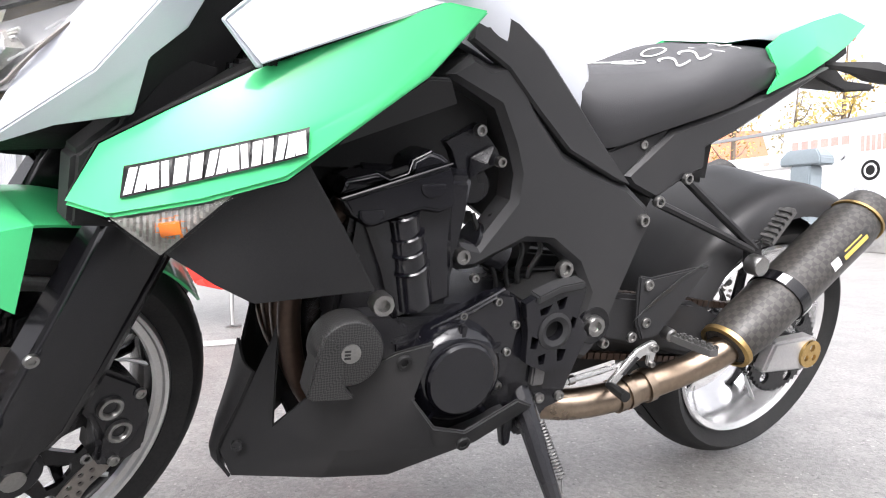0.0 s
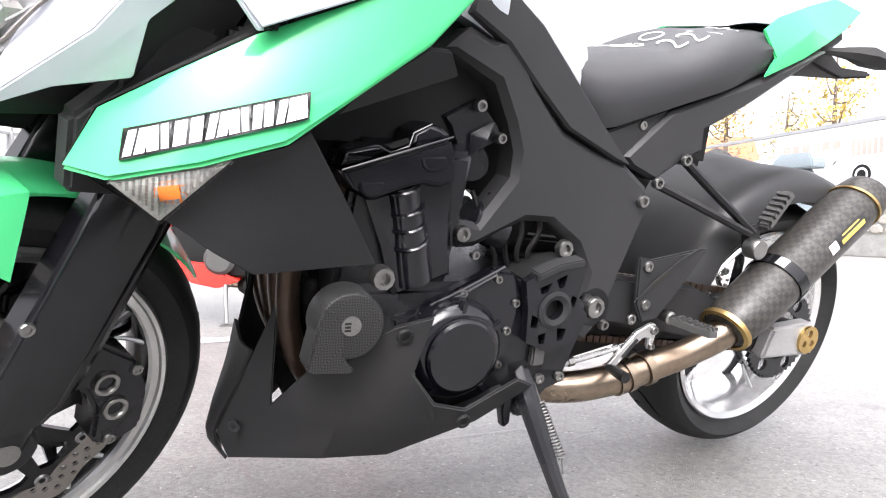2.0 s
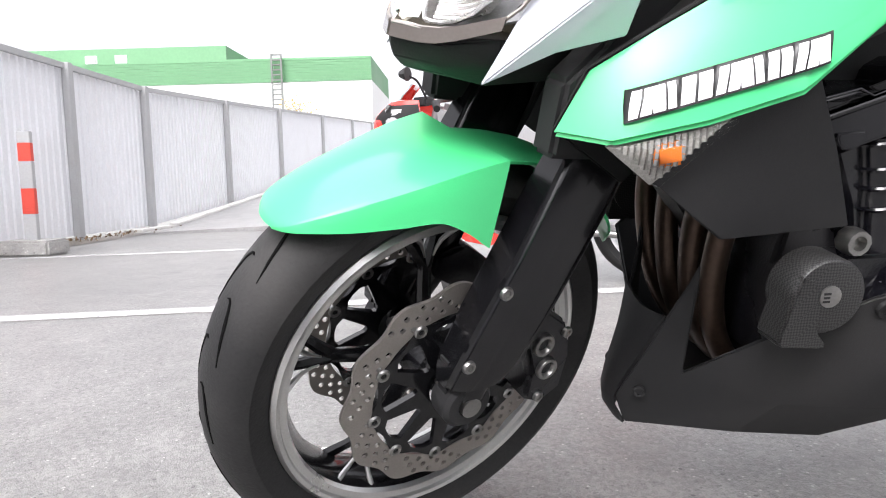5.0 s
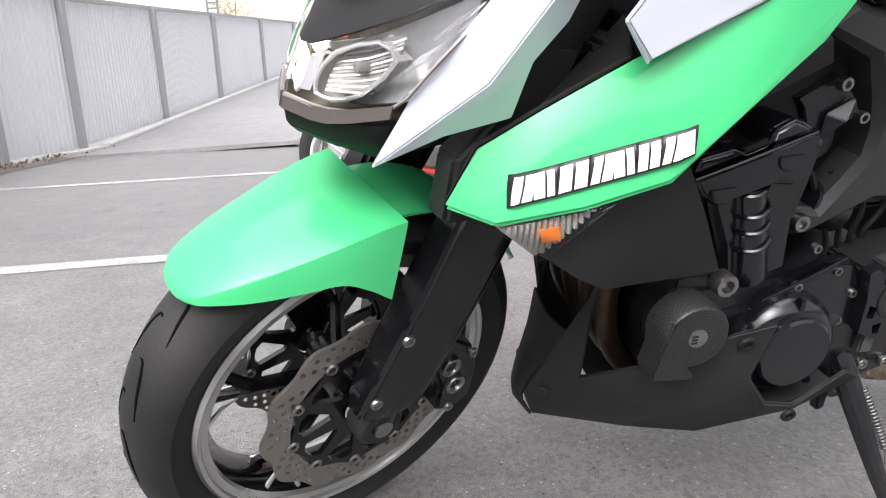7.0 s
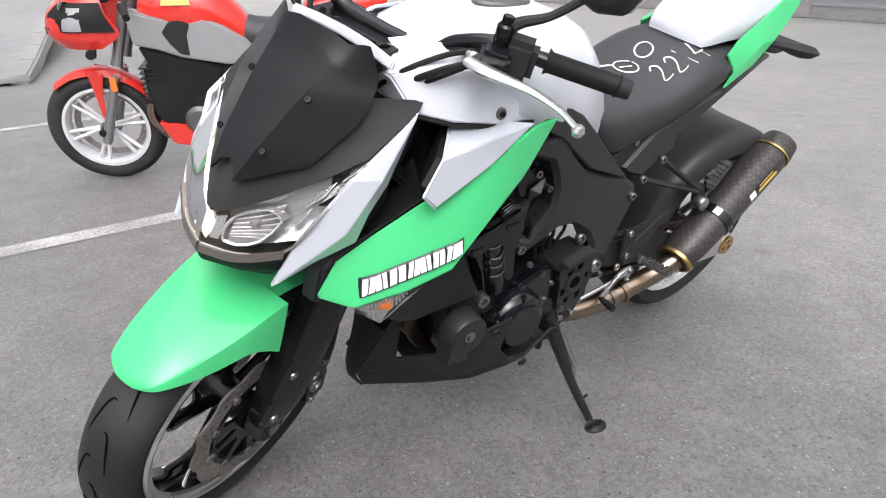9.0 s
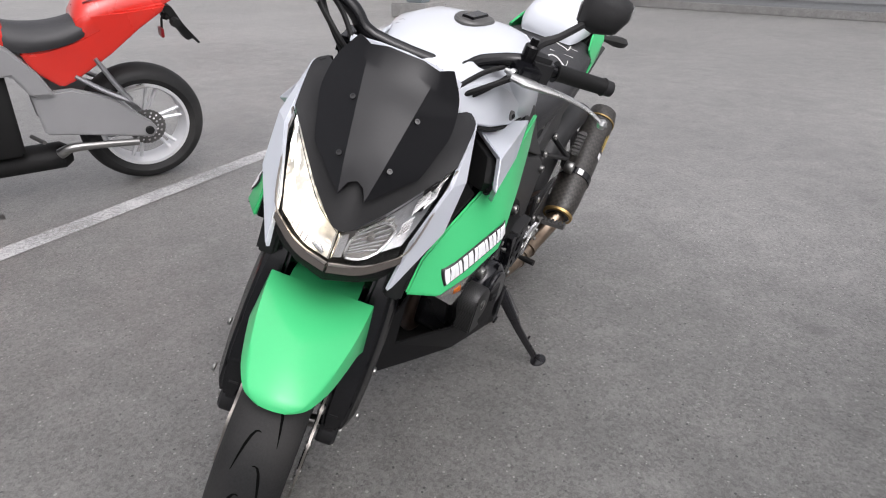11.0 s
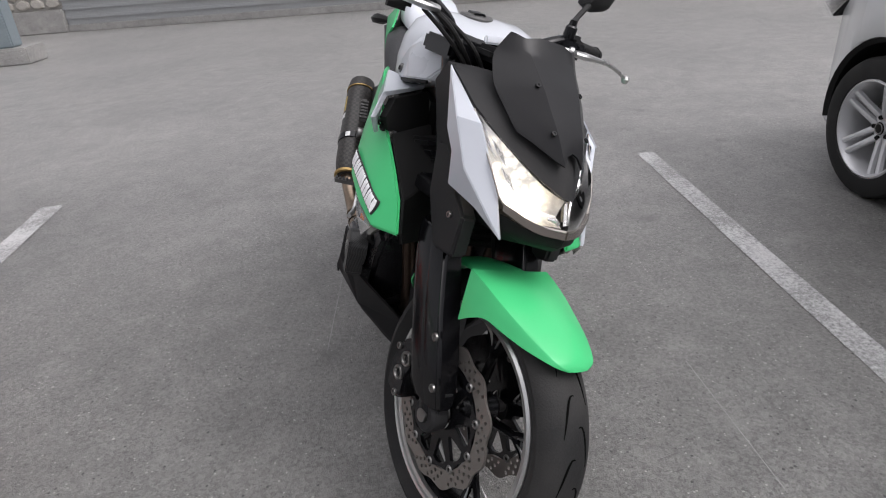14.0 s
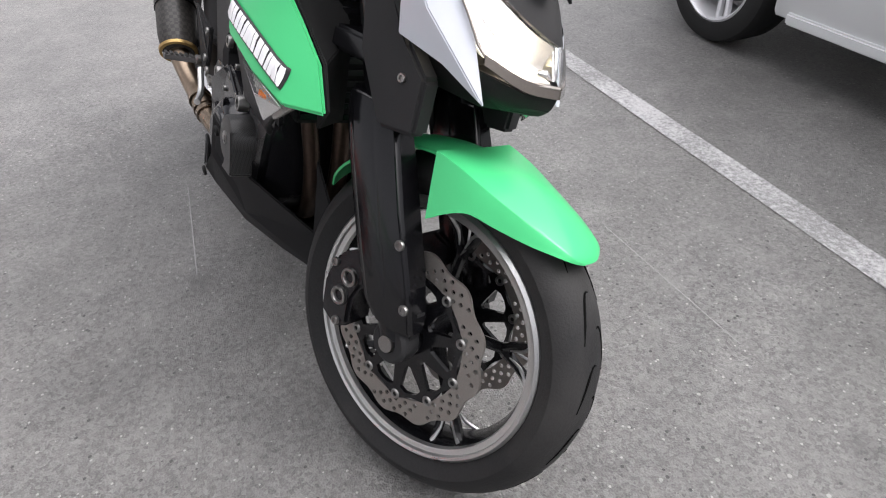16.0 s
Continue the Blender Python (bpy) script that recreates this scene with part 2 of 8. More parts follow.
    if far_sheen:
        # sky sheen of the far ground, put into the colour as a rise along x
        axes, ragged, sheen_ramp, both = n.new("ShaderNodeSeparateXYZ"), n.new("ShaderNodeMath"), n.new("ShaderNodeMapRange"), n.new("ShaderNodeMath")
        l.new(co.outputs["Object"], axes.inputs[0])
        ragged.operation, ragged.inputs[1].default_value = "MULTIPLY_ADD", 3.0
        l.new(wide.outputs[0], ragged.inputs[0])
        l.new(axes.outputs[0], ragged.inputs[2])
        sheen_ramp.interpolation_type = "SMOOTHSTEP"
        sheen_ramp.inputs["From Min"].default_value, sheen_ramp.inputs["From Max"].default_value = far_sheen[0] + 1.5, far_sheen[1] + 1.5
        sheen_ramp.inputs["To Min"].default_value, sheen_ramp.inputs["To Max"].default_value = 1.0, far_sheen[2]
        l.new(ragged.outputs[0], sheen_ramp.inputs["Value"])
        both.operation = "MULTIPLY"
        l.new(val.outputs[0], both.inputs[0])
        l.new(sheen_ramp.outputs[0], both.inputs[1])
        val = both
    l.new(val.outputs[0], tone.inputs["Value"])
    l.new(tone.outputs[0], b.inputs["Base Color"])
    b.inputs["Roughness"].default_value = 0.5
    b.inputs["Specular IOR Level"].default_value = 1.0
    b.inputs["Coat Weight"].default_value, b.inputs["Coat Roughness"].default_value = 0.5, 0.38
    bp = n.new("ShaderNodeBump")
    bp.inputs["Strength"].default_value, bp.inputs["Distance"].default_value = 0.85, 0.006
    l.new(fit.outputs[0], bp.inputs["Height"])
    l.new(bp.outputs[0], b.inputs["Normal"])
    return m


ASPHALT = asphalt("worn_asphalt", (0.083, 0.081, 0.076), (0.272, 0.266, 0.253), far_sheen=(0.8, 4.2, 1.38))
CONCRETE = asphalt("rough_concrete", (0.22, 0.215, 0.205), (0.36, 0.35, 0.335), 0.6)
SOIL = asphalt("dry_soil", (0.07, 0.055, 0.04), (0.2, 0.17, 0.13), 0.5)


def line_paint(name):
    """Road paint worn through to the asphalt in flakes."""
    m = material(name, (0.47, 0.468, 0.466), 0.8, grain=160, vary=0.15, bump=0.2)
    n, l = m.node_tree.nodes, m.node_tree.links
    co, flake, big, cut = n.new("ShaderNodeTexCoord"), n.new("ShaderNodeTexNoise"), n.new("ShaderNodeTexNoise"), n.new("ShaderNodeMapRange")
    flake.inputs["Scale"].default_value, flake.inputs["Detail"].default_value, flake.inputs["Roughness"].default_value = 75, 10, 0.8
    big.inputs["Scale"].default_value = 3
    l.new(co.outputs["Object"], flake.inputs["Vector"])
    l.new(co.outputs["Object"], big.inputs["Vector"])
    add = n.new("ShaderNodeMath")
    add.operation = "MULTIPLY_ADD"
    add.inputs[1].default_value = 0.5
    l.new(big.outputs[0], add.inputs[0])
    l.new(flake.outputs[0], add.inputs[2])
    cut.inputs["From Min"].default_value, cut.inputs["From Max"].default_value = 0.58, 0.86
    cut.inputs["To Min"].default_value = 0.22
    l.new(add.outputs[0], cut.inputs["Value"])
    l.new(cut.outputs[0], n["Principled BSDF"].inputs["Alpha"])
    return m


PAINT = line_paint("worn_line_paint")
SCRATCH = material("pale_scratch", (0.38, 0.375, 0.37), 0.9, grain=90, vary=0.3)

# ---- building helpers ----


def spline(pts, k=5):
    """A smooth line through the points, k steps between two of them."""
    p = [Vector(q) for q in pts]
    p = [2 * p[0] - p[1]] + p + [2 * p[-1] - p[-2]]
    out = []
    for i in range(1, len(p) - 2):
        a, b, c, d = p[i - 1 : i + 3]
        for s in range(k):
            t = s / k
            out.append(0.5 * (2 * b + (c - a) * t + (2 * a - 5 * b + 4 * c - d) * t * t + (3 * b - a - 3 * c + d) * t**3))
    return out + [p[-2]]


def loft(rings, cap=True, closed=True):
    """Rings of equally many points, joined by quads."""
    bm = bmesh.new()
    vs = [[bm.verts.new(q) for q in r] for r in rings]
    n = len(rings[0])
    for a, b in zip(vs, vs[1:]):
        for i in range(n if closed else n - 1):
            j = (i + 1) % n
            bm.faces.new((a[i], a[j], b[j], b[i]))
    if cap:
        bm.faces.new(vs[0][::-1])
        bm.faces.new(vs[-1])
    bmesh.ops.recalc_face_normals(bm, faces=bm.faces)
    return bm


def tube(pts, r, n=10, k=4, squash=1.0):
    """A round bar along a smooth line; r may be a list with one radius a point."""
    line = spline(pts, k) if k > 1 else [Vector(q) for q in pts]
    rs = [r] * len(line) if not isinstance(r, (list, tuple)) else [float(np.interp(i / (len(line) - 1) * (len(r) - 1), range(len(r)), r)) for i in range(len(line))]
    way = (line[1] - line[0]).normalized()
    side = way.cross(Vector((0, 0, 1)) if abs(way.z) < 0.9 else Vector((0, 1, 0))).normalized()
    rings = []
    for i, p in enumerate(line):
        way = (line[min(i + 1, len(line) - 1)] - line[max(i - 1, 0)]).normalized()
        side = (side - way * side.dot(way)).normalized()
        up = way.cross(side)
        rings.append([p + rs[i] * (side * math.cos(a) + up * squash * math.sin(a)) for a in (2 * math.pi * j / n for j in range(n))])
    return loft(rings)


def lathe(profile, n=48, centre=(0, 0, 0), axis="y", ring=False):
    """Points (radius, along) turned round an axis through centre."""
    c, rows = Vector(centre), []
    for j in range(n):
        a = 2 * math.pi * j / n
        u, v = math.cos(a), math.sin(a)
        rows.append([c + {"y": Vector((r * u, d, r * v)), "x": Vector((d, r * u, r * v)), "z": Vector((r * u, r * v, d))}[axis] for r, d in profile])
    bm = bmesh.new()
    vs = [[bm.verts.new(q) for q in r] for r in rows]
    m = len(profile)
    for j in range(n):
        a, b = vs[j], vs[(j + 1) % n]
        for i in range(m if ring else m - 1):
            k = (i + 1) % m
            bm.faces.new((a[i], a[k], b[k], b[i]))
    bmesh.ops.remove_doubles(bm, verts=bm.verts, dist=1e-5)
    bmesh.ops.recalc_face_normals(bm, faces=bm.faces)
    return bm


def soften(bm, width, seg=2, angle=25):
    sharp = [e for e in bm.edges if len(e.link_faces) == 2 and e.calc_face_angle(0) > radians(angle)]
    if width and sharp:
        bmesh.ops.bevel(bm, geom=sharp, offset=width, segments=seg, affect="EDGES", clamp_overlap=True)
    return bm


def plate(outline, y0, y1, bevel=0.003):
    """An outline of (x, z) points made solid from y0 to y1."""
    return soften(loft([[Vector((x, y0, z)) for x, z in outline], [Vector((x, y1, z)) for x, z in outline]]), bevel)


def solid(points, faces, thick, bevel=0.002):
    """A creased panel from corner points and faces, made thick towards the inside."""
    bm = bmesh.new()
    vs = [bm.verts.new(p) for p in points]
    for fc in faces:
        bm.faces.new([vs[i] for i in fc])
    bmesh.ops.recalc_face_normals(bm, faces=bm.faces)
    mid = sum((Vector(p) for p in points), Vector()) / len(points)
    out = sum(f.normal.y * (1 if mid.y > 0 else -1) * f.calc_area() for f in bm.faces)
    if abs(mid.y) > 0.02 and out < 0:
        bmesh.ops.reverse_faces(bm, faces=bm.faces)
    bmesh.ops.solidify(bm, geom=bm.faces, thickness=-thick)
    return soften(bm, bevel)


def sheet(rows, thick, k=4):
    """A smooth curved skin through a grid of points."""
    rows = [spline(r, k) for r in rows]
    cols = [spline([r[i] for r in rows], k) for i in range(len(rows[0]))]
    bm = bmesh.new()
    vs = [[bm.verts.new(q) for q in c] for c in cols]
    for a, b in zip(vs, vs[1:]):
        for i in range(len(a) - 1):
            bm.faces.new((a[i], a[i + 1], b[i + 1], b[i]))
    bmesh.ops.remove_doubles(bm, verts=bm.verts, dist=1e-5)
    bmesh.ops.recalc_face_normals(bm, faces=bm.faces)
    if sum(f.normal.z for f in bm.faces) < 0:
        bmesh.ops.reverse_faces(bm, faces=bm.faces)
    bmesh.ops.solidify(bm, geom=bm.faces, thickness=-thick)
    return bm


def pierced(loops, y0, y1):
    """A flat plate with holes: the first loop of (x, z) is its rim, the rest are holes."""
    bm = bmesh.new()
    for lp in loops:
        vs = [bm.verts.new((x, y0, z)) for x, z in lp]
        for a, b in zip(vs, vs[1:] + vs[:1]):
            bm.edges.new((a, b))
    bmesh.ops.triangle_fill(bm, use_beauty=True, edges=bm.edges)
    bmesh.ops.recalc_face_normals(bm, faces=bm.faces)
    out = bmesh.ops.extrude_face_region(bm, geom=bm.faces)
    bmesh.ops.translate(bm, vec=(0, y1 - y0, 0), verts=[v for v in out["geom"] if isinstance(v, bmesh.types.BMVert)])
    bmesh.ops.recalc_face_normals(bm, faces=bm.faces)
    return bm


def inset(outline, d):
    """The outline drawn in by d on every side."""
    n, out = len(outline), []
    turn = sum(a[0] * b[1] - b[0] * a[1] for a, b in zip(outline, outline[1:] + outline[:1]))
    for i in range(n):
        (ax, az), (bx, bz), (cx, cz) = outline[i - 1], outline[i], outline[(i + 1) % n]
        p, q = Vector((bx - ax, bz - az)).normalized(), Vector((cx - bx, cz - bz)).normalized()
        m = (Vector((-p.y, p.x)) + Vector((-q.y, q.x))).normalized() * (1 if turn > 0 else -1)
        out.append((bx + m.x * d, bz + m.y * d))
    return out


def ridged(outline, d, y0, y1, y2):
    """A plate from y0 to y1 whose face slopes up to y2 within d of its edge."""
    small = inset(outline, d)
    return loft([[Vector((x, y0, z)) for x, z in outline], [Vector((x, y1, z)) for x, z in outline], [Vector((x, y2, z)) for x, z in small]])


def drape(points, faces, quad, s, off, thick, nu=8, nv=3):
    """A thin label over a creased panel: quad of (x, z) corners laid on the panel's outer side."""
    tris = [(f[0], f[i], f[i + 1]) for f in faces for i in range(1, len(f) - 1)]

    def height(x, z):
        best = None
        for a, b, c in tris:
            (xa, ya, za), (xb, yb, zb), (xc, yc, zc) = points[a], points[b], points[c]
            d = (zb - zc) * (xa - xc) + (xc - xb) * (za - zc)
            u = ((zb - zc) * (x - xc) + (xc - xb) * (z - zc)) / d
            v = ((zc - za) * (x - xc) + (xa - xc) * (z - zc)) / d
            if min(u, v, 1 - u - v) > -0.02:
                y = u * ya + v * yb + (1 - u - v) * yc
                best = y if best is None else max(best, y)
        return best if best is not None else 0.26

    a, b, c, d = (Vector((x, 0, z)) for x, z in quad)
    low, top = [], []
    for j in range(nv + 1):
        for i in range(nu + 1):
            p = a.lerp(b, i / nu).lerp(d.lerp(c, i / nu), j / nv)
            y = height(p.x, p.z) + off
            low.append(Vector((p.x, s * y, p.z)))
            top.append(Vector((p.x, s * (y + thick), p.z)))
    bm = bmesh.new()
    vs, ws = [bm.verts.new(p) for p in low], [bm.verts.new(p) for p in top]
    at = lambda i, j: j * (nu + 1) + i
    for j in range(nv):
        for i in range(nu):
            k = (at(i, j), at(i + 1, j), at(i + 1, j + 1), at(i, j + 1))
            bm.faces.new([ws[q] for q in k])
            bm.faces.new([vs[q] for q in k[::-1]])
    rim = [at(i, 0) for i in range(nu + 1)] + [at(nu, j) for j in range(1, nv + 1)] + [at(i, nv) for i in range(nu - 1, -1, -1)] + [at(0, j) for j in range(nv - 1, 0, -1)]
    for p, q in zip(rim, rim[1:] + rim[:1]):
        bm.faces.new((vs[p], vs[q], ws[q], ws[p]))
    bmesh.ops.recalc_face_normals(bm, faces=bm.faces)
    return bm


def circle(cx, cz, r, n=12, wave=0.0, waves=0, turn=0.0):
    return [(cx + (r + wave * math.cos(waves * a)) * math.cos(a + turn), cz + (r + wave * math.cos(waves * a)) * math.sin(a + turn)) for a in (2 * math.pi * j / n for j in range(n))]


def box(x0, x1, y0, y1, z0, z1, bevel=0.004):
    return soften(loft([[Vector((x, y, z0)) for x, y in ((x0, y0), (x1, y0), (x1, y1), (x0, y1))], [Vector((x, y, z1)) for x, y in ((x0, y0), (x1, y0), (x1, y1), (x0, y1))]]), bevel)


def moved(bm, m):
    bmesh.ops.transform(bm, matrix=m, verts=bm.verts)
    return bm


def joined(*bms):
    out = bms[0]
    for other in bms[1:]:
        me = bpy.data.meshes.new("join")
        other.to_mesh(me)
        out.from_mesh(me)
        bpy.data.meshes.remove(me)
    return out


def part(name, bm, mat, parent, label="", smooth=35):
    """Links a bmesh as one mesh object, under a thing or a part."""
    me = bpy.data.meshes.new(name)
    bm.to_mesh(me)
    bm.free()
    me.materials.append(mat)
    for p in me.polygons:
        p.use_smooth = True
    me.set_sharp_from_angle(angle=radians(smooth))
    ob = new(name, me)
    ob.parent = parent
    return tagged(ob, label)


def bolt(where, way, r=0.008, h=0.005):
    """A socket screw head with a hollow, lying along way."""
    bm = lathe([(0, h * 0.45), (r * 0.5, h * 0.45), (r * 0.55, h), (r * 0.9, h), (r, h * 0.7), (r, 0), (0, 0)], 10, axis="z")
    return moved(bm, Matrix.Translation(where) @ Vector(way).to_track_quat("Z", "Y").to_matrix().to_4x4())


# ---- ground ----


def ground_sheet():
    bm = bmesh.new()
    xs = [-300, -60, -20, -8, -4, -2, -1, 0, 1, 2, 3, 4, 6, 8, 12, 20, 60, 300]
    vs = [[bm.verts.new((x, y, 0)) for x in xs] for y in xs]
    for a, b in zip(vs, vs[1:]):
        for i in range(len(xs) - 1):
            bm.faces.new((a[i], a[i + 1], b[i + 1], b[i]))
    return bm


tagged(part("ground", ground_sheet(), ASPHALT, None), "worn grey asphalt of an open parking lot", "ground", kind="structure")


def strip(name, a, b, width, label):
    """A flat painted line from a to b on the ground."""
    a, b = Vector((*a, 0.004)), Vector((*b, 0.004))
    side = (b - a).cross(Vector((0, 0, 1))).normalized() * width / 2
    bm = bmesh.new()
    n = 24
    vs = []
    for i in range(n + 1):
        p = a.lerp(b, i / n)
        w = [1 + random.uniform(-0.06, 0.06) for _ in range(2)]
        vs.append((bm.verts.new(p + side * w[0]), bm.verts.new(p - side * w[1])))
    for (p, q), (r, s) in zip(vs, vs[1:]):
        bm.faces.new((p, q, s, r))
    bmesh.ops.recalc_face_normals(bm, faces=bm.faces)
    if sum(f.normal.z for f in bm.faces) < 0:
        bmesh.ops.reverse_faces(bm, faces=bm.faces)
    return tagged(part(name, bm, PAINT, None), label, "road marking", "parking bay lines", "structure")


strip("trim_bay_line", (2.305, 2.340), (-4.6, 1.08), 0.12, "worn white paint line between two parking bays")
strip("trim_bay_line", (2.552, -1.013), (-4.0, -1.58), 0.095, "worn white paint line beside the parked motorcycle")
strip("trim_bay_line", (1.2, 5.1), (-6.0, 3.3), 0.11, "worn white paint line of a farther parking bay")
for a, b, w in (((1.237, 0.489), (0.765, 0.451), 0.003), ((0.62, -0.655), (0.12, -0.728), 0.0025)):
    strip("trim_scratch_line", a, b, w, "thin pale scratch across the asphalt").data.materials[0] = SCRATCH


# ---- the green motorcycle ----
# Its own axes: x to the rear, y to its right, z up from the ground under the front axle.
RAKE, TRAIL, STEER = radians(24.5), 0.103, radians(25.75)
HEAD = Matrix.Translation((-TRAIL, 0, 0)) @ Matrix.Rotation(STEER, 4, Vector((math.sin(RAKE), 0, math.cos(RAKE)))) @ Matrix.Translation((TRAIL, 0, 0))
# the frame stands a little askew to the axes in which its left side and the fork were drawn
SWING, TIP, ASIDE = 0.035, 0.05, 0.02
TRUE = Matrix.Rotation(SWING, 4, "Z") @ Matrix.Rotation(TIP, 4, "X") @ Matrix.Translation((0, ASIDE, 0))
ASKEW = TRUE.inverted()
bike = new("motorcycle")
bike.matrix_world = pose(0.1024, 0.0371, 0, 0, 0, 9.42) @ pose(0, 0, 0, 12.07) @ TRUE
tagged(bike, "green, white and black naked sport motorcycle leaning on its side stand", "motorcycle")


def bpart(name, bm, mat, parent=None, label="", smooth=35):
    """A part fixed to the frame; both sides mirror one another."""
    for v in bm.verts:
        s = 1 if v.co.y > 0 else -1
        to = ASKEW @ Vector((v.co.x, -abs(v.co.y), v.co.z))
        v.co = v.co.lerp(Vector((to.x, -s * to.y, to.z)), min(1, abs(v.co.y) / 0.06))
    return part(name, bm, mat, parent or bike, label, smooth)


def rpart(name, bm, mat, parent=None, label="", smooth=35):
    """A part of the rear wheel, set as it is."""
    return part(name, bm, mat, parent or bike, label, smooth)


def spart(name, bm, mat, parent=None, label="", smooth=35):
    """A part that turns with the handlebar."""
    return part(name, moved(bm, ASKEW @ HEAD), mat, parent or bike, label, smooth)


def tyre(c, R, width, rim_r):
    hw = width / 2
    prof = []
    for i in range(13):
        a = math.pi * (i / 12 - 0.5)
        prof.append((R - (1 - math.cos(a)) * (R - rim_r) * 0.62 if abs(a) < 1.5 else rim_r + 0.03, hw * math.sin(a)))
    prof = [(rim_r, -hw * 0.72), (rim_r + 0.012, -hw * 0.86)] + prof + [(rim_r + 0.012, hw * 0.86), (rim_r, hw * 0.72)]
    return lathe(prof, 72, c, "y")


def groove(c, R, hw, a, side):
    """A curved tread cut: a flat dark sliver let into the tyre."""
    pts = []
    for i in range(7):
        t = i / 6
        ang, q = a + 0.26 * t - 0.10 * math.sin(t * 3), 0.04 + 0.44 * t
        r = R - (1 - math.cos(math.asin(q))) * (R - 0.229) * 0.62
        pts.append((Vector(c) + Vector((r * math.cos(ang), side * hw * q, r * math.sin(ang))), Vector((math.cos(ang), side * q * 0.8, math.sin(ang))).normalized()))
    rings = []
    for i, (p, n) in enumerate(pts):
        way = (pts[min(i + 1, 6)][0] - pts[max(i - 1, 0)][0]).normalized()
        across, w = way.cross(n).normalized(), (0.0006, 0.0013, 0.0018, 0.0023, 0.0025, 0.0018, 0.0005)[i]
        rings.append([p + across * w + n * 0.0006, p - across * w + n * 0.0006, p - n * 0.004])
    return loft(rings)


def spoke(c, ang, r0, r1, w, y):
    """A tapered spoke that forks towards the rim."""
    rot = Matrix.Translation(c) @ Matrix.Rotation(-ang, 4, "Y")
    stem = [Vector((r0, 0, 0)), Vector((r1 * 0.70, 0, 0))]
    a = tube(stem, [w * 1.25, w], 8, 1, 0.8)
    b = tube([Vector((r1 * 0.68, 0, 0)), Vector((r1 * 0.84, y * 0.4, w * 1.5)), Vector((r1, y, w * 2.6))], [w * 0.9, w * 0.7, w * 0.8], 6, 2)
    d = tube([Vector((r1 * 0.68, 0, 0)), Vector((r1 * 0.84, y * 0.4, -w * 1.5)), Vector((r1, y, -w * 2.6))], [w * 0.9, w * 0.7, w * 0.8], 6, 2)
    return moved(joined(a, b, d), rot)


def brake_disc(c, y, R, r_in, t):
    holes = []
    for ring, (r, n) in enumerate(((R - 0.009, 36), (R - 0.019, 36), (R - 0.029, 36))):
        for j in range(n):
            if (j + ring) % 5 == 4:
                continue
            a = 2 * math.pi * (j + 0.5 * ring) / n
            holes.append(circle(r * math.cos(a), r * math.sin(a), 0.0042, 7))
    bm = pierced([circle(0, 0, R, 144, 0.0045, 12), circle(0, 0, r_in, 60)] + holes, y - t / 2, y + t / 2)
    return moved(bm, Matrix.Translation(c))


def carrier(c, y, r_out, r_in, n):
    """The dark inner plate of a disc, cut out between its arms."""
    holes = [circle(0, 0, r_in - 0.012, 28)]
    for j in range(n):
        a, d = 2 * math.pi * j / n + 0.16, 2 * math.pi / n
        lo, hi = r_in + 0.006, r_out - 0.011
        holes.append([(r * math.cos(a + d * k), r * math.sin(a + d * k)) for r, k in ((hi - 0.006, 0.13), (hi, 0.3), (hi + 0.001, 0.5), (hi, 0.7), (hi - 0.006, 0.87), ((lo + hi) / 2, 0.80), (lo + 0.003, 0.64), (lo, 0.5), (lo + 0.003, 0.36), ((lo + hi) / 2, 0.20))])
    return moved(pierced([circle(0, 0, r_out, 10 * n, 0.004, n, 0.16)] + holes, y - 0.004, y + 0.004), Matrix.Translation(c))


